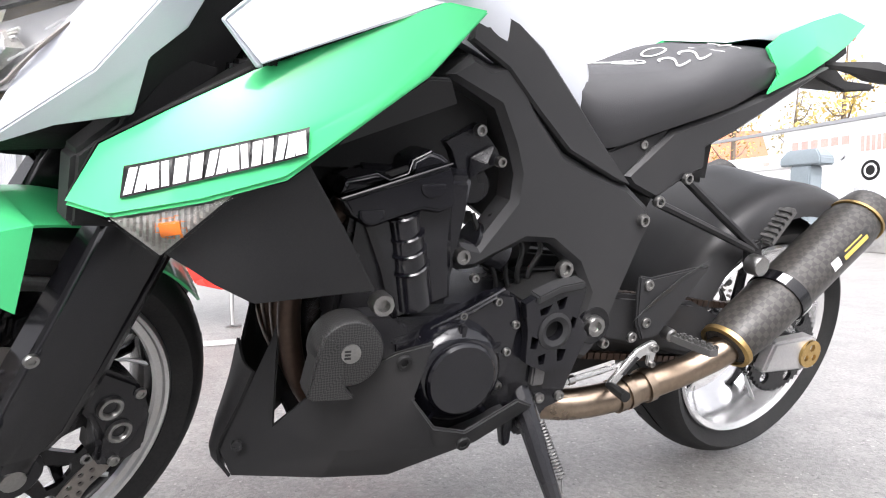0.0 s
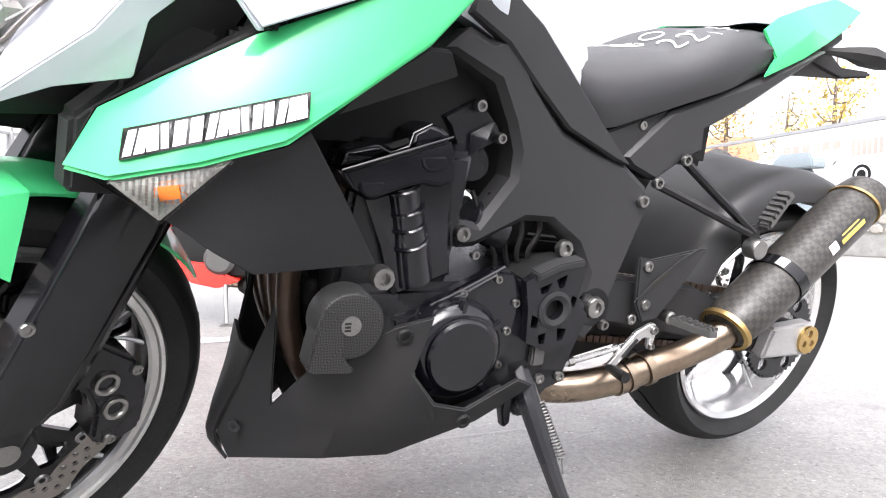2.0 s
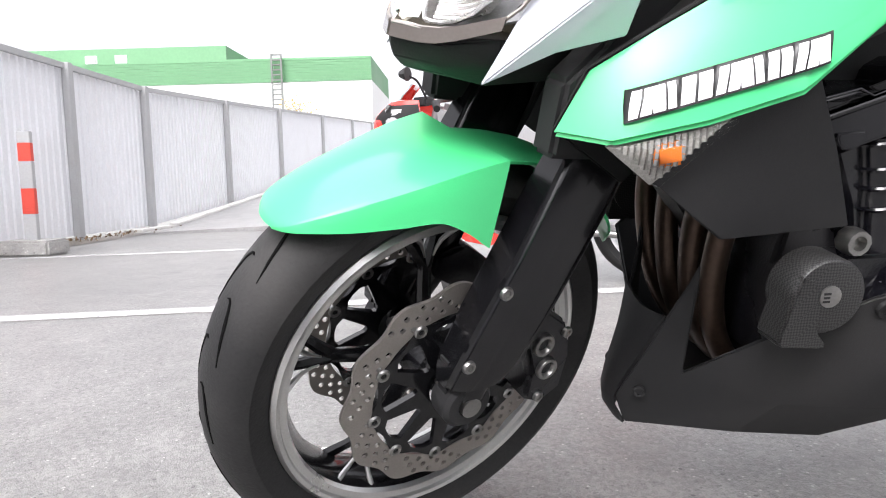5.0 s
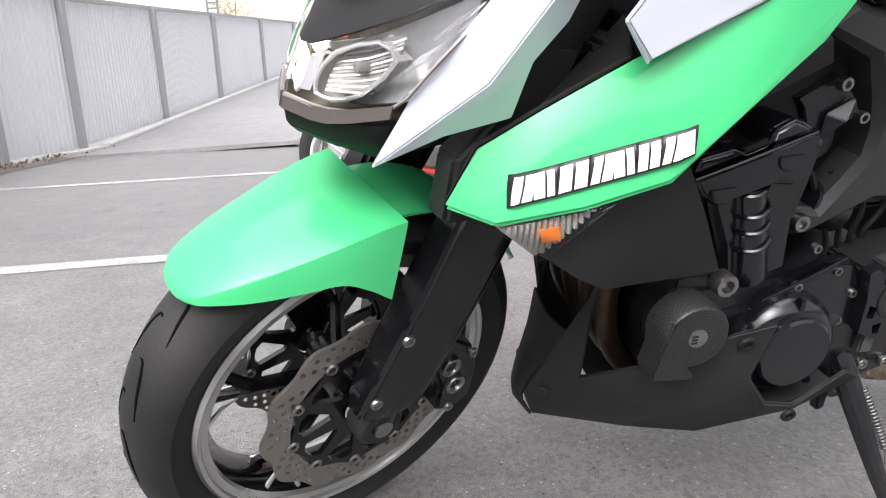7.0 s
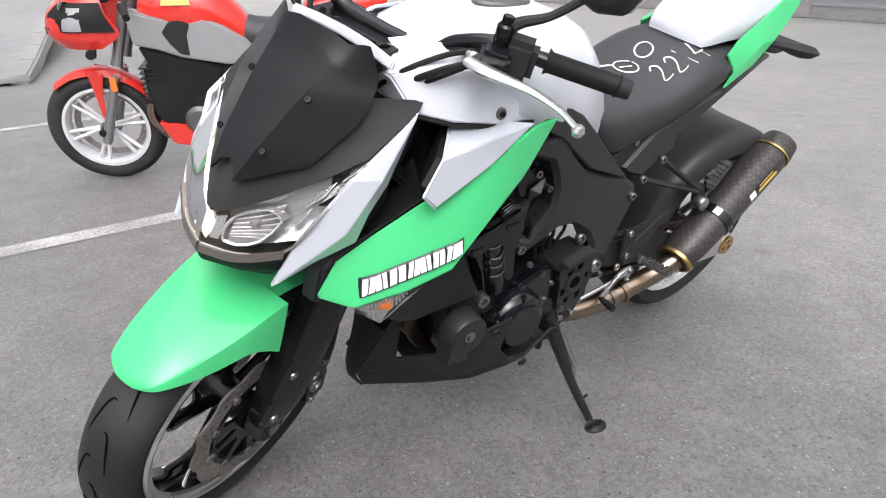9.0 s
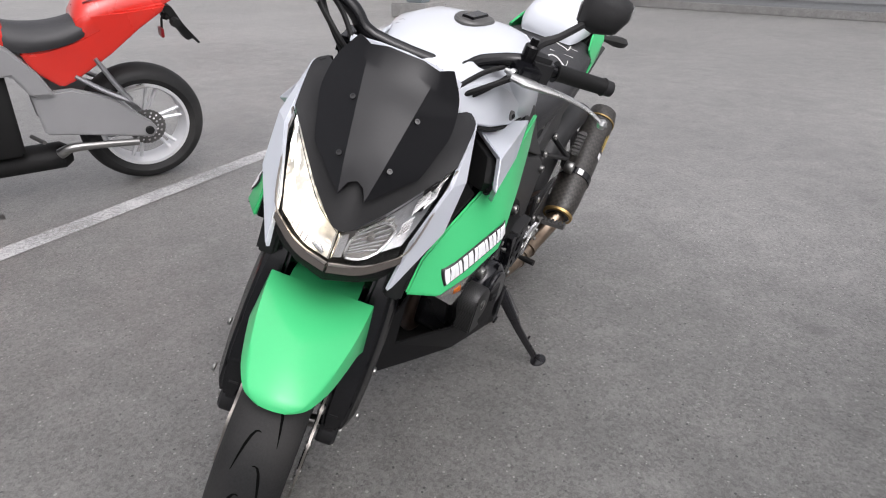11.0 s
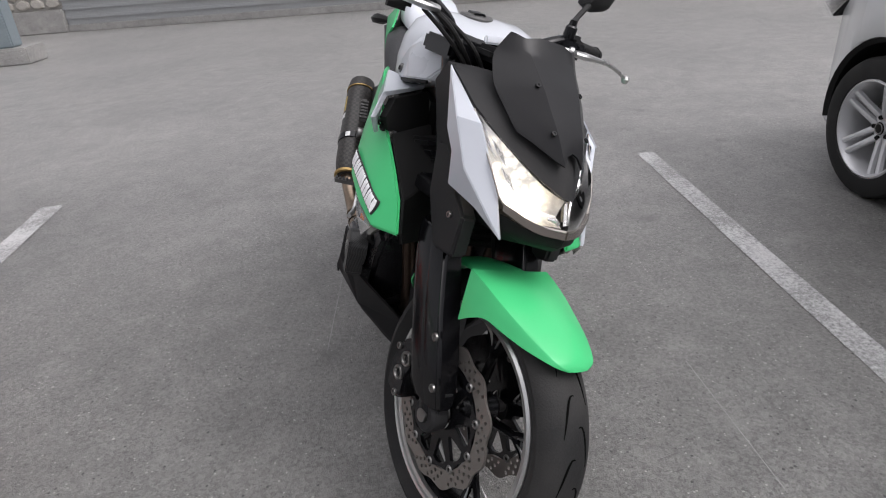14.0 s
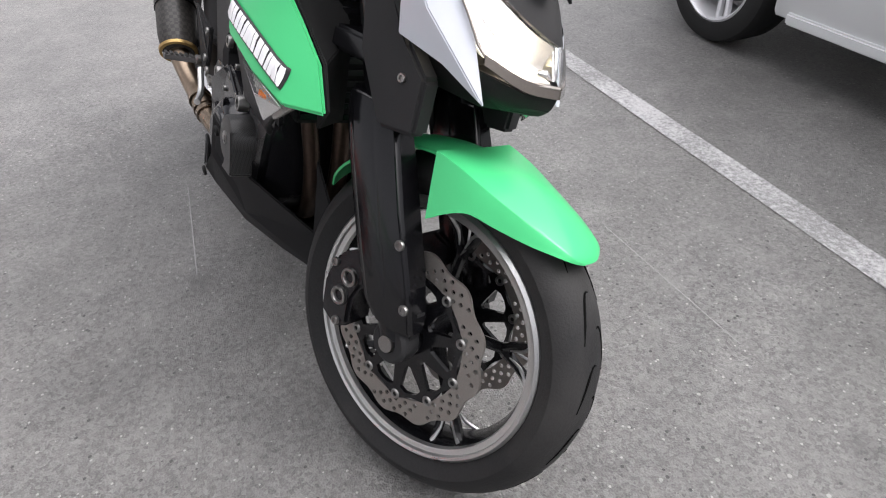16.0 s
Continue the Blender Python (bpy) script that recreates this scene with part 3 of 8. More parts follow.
def wheel(name, c, R, width, rim_r, place, disc_ys, label, spokes=5, rim_mat=None):
    hw = width / 2
    hub = place(name, lathe([(0, -0.06), (0.022, -0.06), (0.034, -0.045), (0.036, 0.045), (0.022, 0.06), (0, 0.06)], 24, c, "y"), ENGINE, None, label)
    place("tyre", tyre(c, R, width, rim_r), RUBBER, hub, "black treaded rubber tyre")
    rw = hw * 0.80
    rim = [(rim_r + 0.001, -rw), (rim_r - 0.004, -rw - 0.004), (rim_r - 0.016, -rw + 0.004), (rim_r - 0.024, -rw * 0.55), (rim_r - 0.030, 0), (rim_r - 0.024, rw * 0.55), (rim_r - 0.016, rw - 0.004), (rim_r - 0.004, rw + 0.004), (rim_r + 0.001, rw)]
    if rim_mat:
        place("rim", lathe(rim + [(rim_r - 0.012, 0)], 72, c, "y", True), rim_mat, hub, "polished silver rim")
    else:
        well = place("rim", lathe([(rim_r - 0.002, -rw + 0.004), (rim_r - 0.017, -rw + 0.006), (rim_r - 0.026, -rw * 0.55), (rim_r - 0.032, 0), (rim_r - 0.026, rw * 0.55), (rim_r - 0.017, rw - 0.006), (rim_r - 0.002, rw - 0.004), (rim_r - 0.012, 0)], 72, c, "y", True), GLOSS, hub, "gloss black rim well")
        for d in (-1, 1):
            place("rim_lip", lathe([(rim_r + 0.002, d * rw), (rim_r - 0.003, d * (rw + 0.005)), (rim_r - 0.008, d * (rw + 0.003)), (rim_r - 0.010, d * (rw - 0.002)), (rim_r - 0.019, d * (rw - 0.004)), (rim_r - 0.021, d * (rw - 0.012)), (rim_r - 0.010, d * (rw - 0.014)), (rim_r + 0.002, d * (rw - 0.010))], 72, c, "y", True), rim_mat or ALLOY, well, "polished silver rim edge")
    for j in range(spokes):
        place("spoke", spoke(c, 2 * math.pi * j / spokes + 0.35, 0.03, rim_r - 0.024, 0.011, rw * 0.45), GLOSS, hub)
        for side in (-1, 1):
            lines = []
            for v in (-1, 1):
                lines.append(tube([(rim_r * 0.70, side * 0.012, v * 0.006), (rim_r * 0.80, side * (rw * 0.12 + 0.011), v * 0.014), (rim_r - 0.024, side * (rw * 0.45 + 0.008), v * 0.030)], [0.0012, 0.003, 0.0045], 6, 2))
            place("spoke_edge", moved(joined(*lines), Matrix.Translation(c) @ Matrix.Rotation(-(2 * math.pi * j / spokes + 0.35), 4, "Y")), ALLOY, hub, "machined silver edge")
    for j in range(17):
        for side in (-1, 1):
            place("tread_groove", groove(c, R, hw, 2 * math.pi * (j + 0.5 * (side > 0)) / 17, side), GROOVE, hub)
    for y in disc_ys:
        d = place("brake_disc", brake_disc(c, y, 0.150 if len(disc_ys) > 1 else 0.12, 0.113 if len(disc_ys) > 1 else 0.09, 0.005), DISC, hub, "drilled wavy steel disc")
        place("disc_carrier", carrier(c, y, 0.112 if len(disc_ys) > 1 else 0.089, 0.045, 10 if len(disc_ys) > 1 else 5), GLOSS, hub)
        for j in range(10):
            a = 2 * math.pi * j / 10 + 0.16
            p = Vector(c) + Vector((0.112 * math.cos(a), y, 0.112 * math.sin(a)))
            place("disc_button", lathe([(0.0042, -0.006), (0.0072, -0.0065), (0.0092, -0.004), (0.0092, 0.004), (0.0072, 0.0065), (0.0042, 0.006)], 14, p, "y", True), STEEL, hub)
    return hub


wheel("front_wheel", (0, 0, 0.295), 0.298, 0.122, 0.228, spart, (-0.076, 0.076), "front wheel with black spokes and silver rim")
wheel("rear_wheel", (1.453, -0.012, 0.306), 0.299, 0.19, 0.229, rpart, (0.09,), "wide rear wheel with bright polished rim", 5, CHROME)


def fork_axis(z, fore=0.0):
    """x of the fork's middle line at height z, by the rake."""
    return (z - 0.295) * math.tan(RAKE) + fore


for s in (-1, 1):
    # slider with its broad black cover
    rings = []
    for z, w, y0, y1, fore in ((0.325, 0.040, 0.080, 0.137, -0.010), (0.355, 0.051, 0.074, 0.145, -0.008), (0.42, 0.054, 0.072, 0.148, -0.006), (0.50, 0.053, 0.072, 0.148, -0.002), (0.56, 0.054, 0.072, 0.145, 0.002), (0.615, 0.052, 0.074, 0.140, 0.004), (0.645, 0.046, 0.078, 0.134, 0.004)):
        x = fork_axis(z, fore)
        cut = 0.30
        rings.append([Vector((x - w, s * (y0 + 0.01), z)), Vector((x - w, s * (y1 - 0.016), z)), Vector((x - w * cut, s * y1, z)), Vector((x + w * 0.6, s * y1, z)), Vector((x + w, s * (y1 - 0.014), z)), Vector((x + w, s * y0, z)), Vector((x, s * (y0 - 0.006), z))])
    cover = spart("fork_cover", soften(loft(rings), 0.006, 3), PIANO, None, "satin black fork cover")
    for x, z in ((0.017, 0.469), (-0.024, 0.380)):
        spart("screw", bolt((x, s * 0.1445, z), (0, s, 0), 0.0085, 0.005), STEEL, cover)
    spart("fork_leg", tube([(fork_axis(0.30, 0.0), s * 0.103, 0.30), (fork_axis(0.62), s * 0.103, 0.62), (fork_axis(0.98), s * 0.103, 0.98)], [0.027, 0.027, 0.025], 14, 2), GLOSS)
    spart("axle_clamp", joined(lathe([(0, 0.085), (0.034, 0.085), (0.036, 0.09), (0.036, 0.118), (0.03, 0.124), (0.016, 0.124), (0.014, 0.118), (0, 0.118)] if s > 0 else [(0, -0.085), (0.034, -0.085), (0.036, -0.09), (0.036, -0.118), (0.03, -0.124), (0.016, -0.124), (0.014, -0.118), (0, -0.118)], 20, (0, 0, 0.295), "y"), box(-0.03, 0.035, *sorted((s * 0.088, s * 0.118)), 0.295, 0.37, 0.006)), PLASTIC)
    # radial caliper behind the leg
    body = plate([(0.055, 0.405), (0.10, 0.415), (0.150, 0.375), (0.168, 0.32), (0.160, 0.262), (0.125, 0.245), (0.095, 0.262), (0.100, 0.31), (0.088, 0.345), (0.05, 0.37)], *sorted((s * 0.058, s * 0.118)), 0.006)
    cal = spart("brake_caliper", body, ENGINE, None, "black radial brake caliper")
    for x, z in ((0.112, 0.351), (0.124, 0.309)):
        spart("piston_cap", lathe([(0.0095, s * 0.1215), (0.0115, s * 0.1245), (0.0155, s * 0.1245), (0.0168, s * 0.122), (0.0168, s * 0.112), (0.0095, s * 0.112)], 20, (x, 0, z), "y", True), STEEL, cal)
        spart("piston_centre", lathe([(0, s * 0.119), (0.009, s * 0.119), (0.010, s * 0.112), (0, s * 0.112)], 16, (x, 0, z), "y"), ENGINE, cal)
    for x, z in ((0.06, 0.388), (0.118, 0.262), (0.150, 0.36)):
        spart("screw", bolt((x, s * 0.118, z), (0, s, 0), 0.008), STEEL, cal)
    spart("brake_hose", tube([(0.085, s * 0.10, 0.40), (0.13, s * 0.095, 0.47), (0.19, s * 0.07, 0.60), (0.25, s * 0.05, 0.80)], 0.005, 8), SOFT)
    spart("fork_top_cover", plate([(0.055, 0.62), (0.125, 0.61), (0.19, 0.70), (0.215, 0.80), (0.165, 0.81), (0.115, 0.745), (0.06, 0.70)], *sorted((s * 0.105, s * 0.142)), 0.006), PLASTIC, None, "black plastic cover at the top of the fork")
    spart("screw", bolt((0.098, s * 0.142, 0.69), (0, s, 0), 0.007), STEEL)

spart("axle", lathe([(0, -0.13), (0.014, -0.13), (0.014, 0.13), (0, 0.13)], 16, (0, 0, 0.295), "y"), STEEL)
for z, name in ((0.70, "lower_triple_clamp"), (0.965, "upper_triple_clamp")):
    x = fork_axis(z)
    spart(name, plate([(x - 0.035, z - 0.018), (x + 0.075, z - 0.018), (x + 0.075, z + 0.018), (x - 0.035, z + 0.018)], -0.135, 0.135, 0.006), GLOSS)


def creased(rows, thick, k=4):
    """A skin that is smooth along its rows' order and creased across."""
    cols = [spline([r[i] for r in rows], k) for i in range(len(rows[0]))]
    bm = bmesh.new()
    vs = [[bm.verts.new(q) for q in c] for c in cols]
    for a, b in zip(vs, vs[1:]):
        for i in range(len(a) - 1):
            bm.faces.new((a[i], a[i + 1], b[i + 1], b[i]))
    bmesh.ops.recalc_face_normals(bm, faces=bm.faces)
    if sum(f.normal.z for f in bm.faces) < 0:
        bmesh.ops.reverse_faces(bm, faces=bm.faces)
    bmesh.ops.solidify(bm, geom=bm.faces, thickness=-thick)
    return bm


def fender():
    """A domed tongue over the tyre between two creases; below them flat sides fall to pointed ears by the fork."""
    rows = []
    # middle (x, z), crease (x, half width, z), edge (x, half width, z)
    for cx, cz, kx, kw, kz, ex, ew, ez in (
            (-0.209, 0.538, -0.207, 0.020, 0.538, -0.206, 0.022, 0.536),
            (-0.203, 0.547, -0.200, 0.036, 0.543, -0.198, 0.041, 0.539),
            (-0.188, 0.558, -0.186, 0.050, 0.551, -0.184, 0.057, 0.542),
            (-0.146, 0.579, -0.145, 0.067, 0.564, -0.141, 0.077, 0.543),
            (-0.095, 0.595, -0.095, 0.080, 0.577, -0.090, 0.091, 0.545),
            (-0.050, 0.604, -0.050, 0.089, 0.589, -0.046, 0.101, 0.547),
            (-0.015, 0.607, -0.015, 0.094, 0.598, -0.014, 0.107, 0.531),
            (0.015, 0.607, 0.015, 0.097, 0.604, 0.005, 0.110, 0.516),
            (0.037, 0.606, 0.037, 0.099, 0.607, 0.013, 0.111, 0.510)):
        row = []
        for v in (-1, -0.93, -0.8, -0.62, -0.4, -0.2, 0, 0.2, 0.4, 0.62, 0.8, 0.93, 1):
            k = v * v
            row.append((cx + (kx - cx) * k, kw * v, kz + (cz - kz) * (1 - k)))
        for sd in (-1, 1):
            low = [(kx + (ex - kx) * k, sd * (kw + (ew - kw) * k**0.8), kz + (ez - kz) * k) for k in (0.06, 0.5, 1.0)]
            row = low[::-1] + row if sd < 0 else row + low
        rows.append(row)
    tongue = creased(rows, -0.004, 5)
    tail = []
    for cx, cz, hw, drop in ((0.020, 0.600, 0.066, 0.006), (0.08, 0.600, 0.068, 0.010), (0.135, 0.588, 0.070, 0.014), (0.162, 0.574, 0.098, 0.030), (0.195, 0.552, 0.104, 0.034), (0.232, 0.515, 0.085, 0.036), (0.265, 0.465, 0.050, 0.025)):
        tail.append([(cx, hw * v, cz - drop * v * v) for v in (-1, -0.7, -0.35, 0, 0.35, 0.7, 1)])
    return joined(tongue, creased(tail, -0.004, 4))


spart("front_fender", fender(), GREEN, None, "glossy green front fender", 30)

# headlight cowl
MASK = [
    [(-0.040, 0, 0.790), (0.002, 0.05, 0.812), (0.062, 0.10, 0.849), (0.121, 0.148, 0.895)],
    [(-0.012, 0, 0.838), (0.030, 0.05, 0.853), (0.090, 0.10, 0.886), (0.165, 0.153, 0.920)],
    [(0.035, 0, 0.892), (0.075, 0.05, 0.900), (0.125, 0.10, 0.925), (0.215, 0.155, 0.943)],
    [(0.110, 0, 0.945), (0.135, 0.05, 0.947), (0.180, 0.10, 0.955), (0.260, 0.140, 0.945)],
]
mask_rows = [[(x, -y, z) for x, y, z in r[::-1]] + [p for p in r[1:]] for r in MASK]
spart("cowl_mask", sheet(mask_rows, -0.006, 4), PLASTIC, None, "matt black plastic cowl above the headlight", 50)


def screen():
    """Fly screen: a flat raised middle between two creases, sides folded back, two lobes at its foot."""
    at = lambda h, *v: float(np.interp(h, (0, 0.25, 0.6, 0.85, 1), v))
    rows = []
    for r in (0, 0.10, 0.25, 0.42, 0.6, 0.78, 0.92, 1.0):
        row = []
        for j in range(-6, 7):
            a = abs(j)
            v = (0, 0.16, 0.34, 0.52, 0.70, 0.86, 1.0)[a]
            h0 = float(np.interp(v, (0, 0.16, 0.34, 0.52, 0.75, 1), (0.12, 0.09, 0.0, 0.03, 0.10, 0.22)))
            h = h0 + (1 - h0) * r
            wide, crease = at(h, 0.062, 0.094, 0.120, 0.108, 0.084), at(h, 0.022, 0.032, 0.046, 0.056, 0.060)
            y = crease * a / 2 if a <= 2 else crease + (wide - crease) * (a - 2) / 4
            fold = max(0, y - crease)
            notch = 0.008 * max(0, 1 - abs(y - crease) / 0.02) * max(0, (h - 0.8) / 0.2)
            row.append((at(h, -0.022, 0.012, 0.075, 0.126, 0.148) + 0.80 * fold + 1.2 * min(y, crease) ** 2, math.copysign(y, j), at(h, 0.846, 0.893, 0.960, 1.005, 1.037) - 0.20 * fold - notch))
        rows.append(row)
    return creased(rows, -0.004, 3)


shield = spart("windscreen", screen(), SMOKE, None, "smoked glossy black fly screen", 24)
for s in (-1, 1):
    for x, y, z in ((0.0155, 0.042, 0.8925), (0.0845, 0.055, 0.9595)):
        spart("screw", bolt((x, s * y, z), (-0.68, s * 0.15, 0.7), 0.0052, 0.003), GLOSS, shield)

for s in (-1, 1):
    pts = [(-0.020, 0.110, 0.694), (0.022, 0.118, 0.775), (0.085, 0.150, 0.872), (0.222, 0.158, 0.945), (0.160, 0.166, 0.838), (0.120, 0.169, 0.805), (0.110, 0.162, 0.746), (0.070, 0.167, 0.790), (0.130, 0.174, 0.868), (0.045, 0.138, 0.728)]
    spart("cowl_side", solid([(x, s * y, z) for x, y, z in pts], [(0, 1, 7), (1, 2, 8, 7), (2, 3, 8), (3, 4, 8), (4, 5, 7, 8), (5, 6, 9, 7), (0, 7, 9)], -0.008, 0.0015), SILVER, None, "silver-white pointed side panel of the headlight cowl", 20)
    inner = [(0.110, 0.150, 0.746), (0.120, 0.155, 0.805), (0.160, 0.155, 0.838), (0.222, 0.150, 0.945), (0.262, 0.138, 0.945), (0.300, 0.130, 0.900), (0.235, 0.130, 0.800), (0.190, 0.130, 0.730), (0.10, 0.125, 0.69)]
    spart("cowl_inner", solid([(x, s * y, z) for x, y, z in inner], [(0, 1, 2, 6, 7, 8), (2, 3, 4, 5, 6)], -0.006, 0.001), PLASTIC)
    # lamp: bowl, bulb, bezel, lens
    lens = [[(-0.059, 0.002, 0.738), (-0.036, 0.055, 0.738), (0.004, 0.108, 0.755)], [(-0.056, 0.002, 0.752), (-0.026, 0.060, 0.765), (0.036, 0.128, 0.800)], [(-0.043, 0.002, 0.788), (-0.001, 0.055, 0.811), (0.117, 0.149, 0.889)]]
    lamp = spart("headlight", sheet([[(x + 0.002, s * y, z) for x, y, z in r] for r in lens], 0.003, 4), LENS, None, "clear angular headlight lens" + (", lit" if s > 0 else ""), 60)
    deep = 0.035 if s < 0 else 0.012
    back = [[(x + deep + 0.02 * (i == 1), s * y * 0.96, z - 0.002) for x, y, z in r] for i, r in enumerate(lens)]
    spart("reflector", sheet(back, 0.003, 4), GLOW if s > 0 else LAMPDARK, lamp, "reflector with warm white bulb light painted as emission" if s > 0 else "unlit chrome reflector", 60)
    band = [[(-0.063, 0.001, 0.723), (-0.040, 0.056, 0.724), (0.0, 0.110, 0.744)], [(-0.060, 0.001, 0.738), (-0.036, 0.056, 0.739), (0.004, 0.110, 0.757)]]
    spart("lamp_trim", sheet([[(x, s * y, z) for x, y, z in r] for r in band], 0.004, 3), TRIM, lamp, "warm grey metal trim below the lens", 40)


    def on(u, v, d=0.0):
        """A point of the lens by its shares across and up, set back by d."""
        rows = [[float(np.interp(u, (0, 0.5, 1), [r[i][k] for i in range(3)])) for r in lens] for k in range(3)]
        x, y, z = (float(np.interp(v, (0, 0.4, 1), rows[k])) for k in range(3))
        return Vector((x + d, s * y * 0.97, z))

    if s > 0:
        spart("bulb", moved(lathe([(0, 0), (0.010, 0.002), (0.011, 0.016), (0.008, 0.022)], 16, (0, 0, 0), "x"), Matrix.Translation((-0.012, s * 0.050, 0.768))), LIT, lamp, "glowing bulb")
        spart("bulb_shield", tube([on(0.10, 0.18, 0.004), on(0.20, 0.30, 0.002), on(0.30, 0.24, 0.004)], [0.003, 0.006, 0.003], 8, 2), CHROME, lamp, "small chrome bulb shield")
        for j in range(5):
            spart("reflector_rib", tube([on(0.45 + 0.09 * j, 0.06, 0.006), on(0.40 + 0.09 * j, 0.30, 0.008)], 0.0012, 5, 1), CHROME, lamp)
    else:
        # clear dish with fine ribs, and flat mirrors towards the tip
        rim = [on(u, v, 0.012) for u, v in ((0.20, 0.10), (0.16, 0.45), (0.26, 0.78), (0.55, 0.80), (0.70, 0.50), (0.62, 0.16), (0.40, 0.06), (0.20, 0.10))]
        spart("dish_rim", tube(rim, 0.0026, 6, 2), CHROME, lamp)
        spart("dish_wall", loft([[q + Vector((k, 0, 0)) for q in rim[:-1]] for k in (0.002, 0.020)], False), HONEY, lamp)
        for j in range(13):
            v = 0.13 + 0.050 * j
            left, right = 0.19 + 0.08 * max(0, v - 0.5), 0.66 - 0.12 * abs(v - 0.45)
            spart("dish_rib", tube([on(left, v, 0.024), on((left + right) / 2, v + 0.01, 0.032), on(right, v + 0.02, 0.024)], 0.0018, 5, 2), HONEY if j % 2 else CHROME, lamp)
        spart("bulb", moved(lathe([(0, 0), (0.006, 0.002), (0.007, 0.012), (0.005, 0.016)], 14, (0, 0, 0), "x"), Matrix.Translation(on(0.44, 0.55, 0.016))), HONEY, lamp, "unlit bulb")
        for j in range(7):
            spart("reflector_rib", tube([on(0.03 + 0.016 * j, 0.12, 0.012), on(0.03 + 0.016 * j, 0.78, 0.016)], 0.0016, 5, 1), CHROME, lamp)
    for u, v, e in ((0.76, 0.35, 0.10), (0.80, 0.62, 0.09), (0.90, 0.62, 0.08), (0.93, 0.82, 0.06)):
        spart("mirror_facet", solid([on(u, v, 0.006 if s > 0 else 0.016), on(u + e, v + 0.08, 0.004 if s > 0 else 0.012), on(u + e * 0.9, v + 0.22, 0.012 if s > 0 else 0.022), on(u - 0.01, v + 0.16, 0.012 if s > 0 else 0.026)], [(0, 1, 2, 3)], 0.002, 0.0005), CHROME, lamp)
    spart("bezel", tube([(-0.062, s * 0.002, 0.738), (-0.038, s * 0.055, 0.738), (0.003, s * 0.109, 0.755), (0.036, s * 0.129, 0.800), (0.117, s * 0.150, 0.889)], [0.003, 0.0025, 0.002, 0.002, 0.002], 6, 3), DISC, lamp, "brownish metal bezel strip")

chin = []
for z, k in ((0.724, 1.02), (0.704, 1.0), (0.692, 0.92), (0.686, 0.80)):
    back = 0.05 + (0.724 - z) * 0.6
    chin.append([Vector((-0.060 * k + (1 - k) * 0.09, 0, z)), Vector((-0.036 * k + (1 - k) * 0.09, -0.055 * k, z)), Vector((0.004, -0.104 * k, z + 0.012 * (k > 0.9))), Vector((back + 0.06, -0.104 * k, z)), Vector((back + 0.06, 0.104 * k, z)), Vector((0.004, 0.104 * k, z + 0.012 * (k > 0.9))), Vector((-0.036 * k + (1 - k) * 0.09, 0.055 * k, z))])
spart("cowl_chin", soften(loft(chin), 0.002), SOFT, None, "black plastic underside of the headlight cowl")
spart("headlight_shell", soften(loft([[Vector((x, y, z)) for x, y, z in ((0.06, -0.10 * k, 0.70 + d), (0.06, 0.10 * k, 0.70 + d), (0.10 + d, 0.13 * k, 0.86 + d * 0.6), (0.10 + d, -0.13 * k, 0.86 + d * 0.6))] for k, d in ((1, 0.0), (0.9, 0.07))]), 0.004), PLASTIC)

# dash, handlebar and controls
dash = spart("instrument_panel", box(0.215, 0.285, -0.075, 0.075, 0.965, 0.995, 0.01), PLASTIC, None, "black instrument panel")
spart("display", moved(box(-0.03, 0.03, -0.055, 0.055, 0, 0.004, 0.002), Matrix.Translation((0.255, 0, 0.998)) @ Matrix.Rotation(0.35, 4, "Y")), GLOSS, dash)
spart("panel_trim", soften(loft([[Vector((x - 0.004, y, z - 0.007)), Vector((x + 0.004, y, z - 0.009)), Vector((x + 0.012, y, z + 0.004)), Vector((x + 0.001, y, z + 0.008))] for x, y, z in ((0.206, -0.104, 1.001), (0.208, -0.05, 1.010), (0.208, 0, 1.013), (0.208, 0.05, 1.012), (0.212, 0.104, 1.005))]), 0.003), WHITE, dash, "white trim edge of the instrument panel")
bar = [(0.350, -0.225, 1.046), (0.335, -0.185, 1.044), (0.333, -0.13, 1.018), (0.330, -0.08, 0.986), (0.330, 0.08, 0.986), (0.333, 0.13, 1.018), (0.335, 0.185, 1.044), (0.350, 0.225, 1.046)]
spart("handlebar", tube([(0.414, -0.384, 1.040)] + bar + [(0.414, 0.384, 1.040)], [0.0125, 0.0125, 0.014, 0.0155, 0.0155, 0.0155, 0.0155, 0.014, 0.0125, 0.0125], 14), GLOSS, None, "black tubular handlebar")
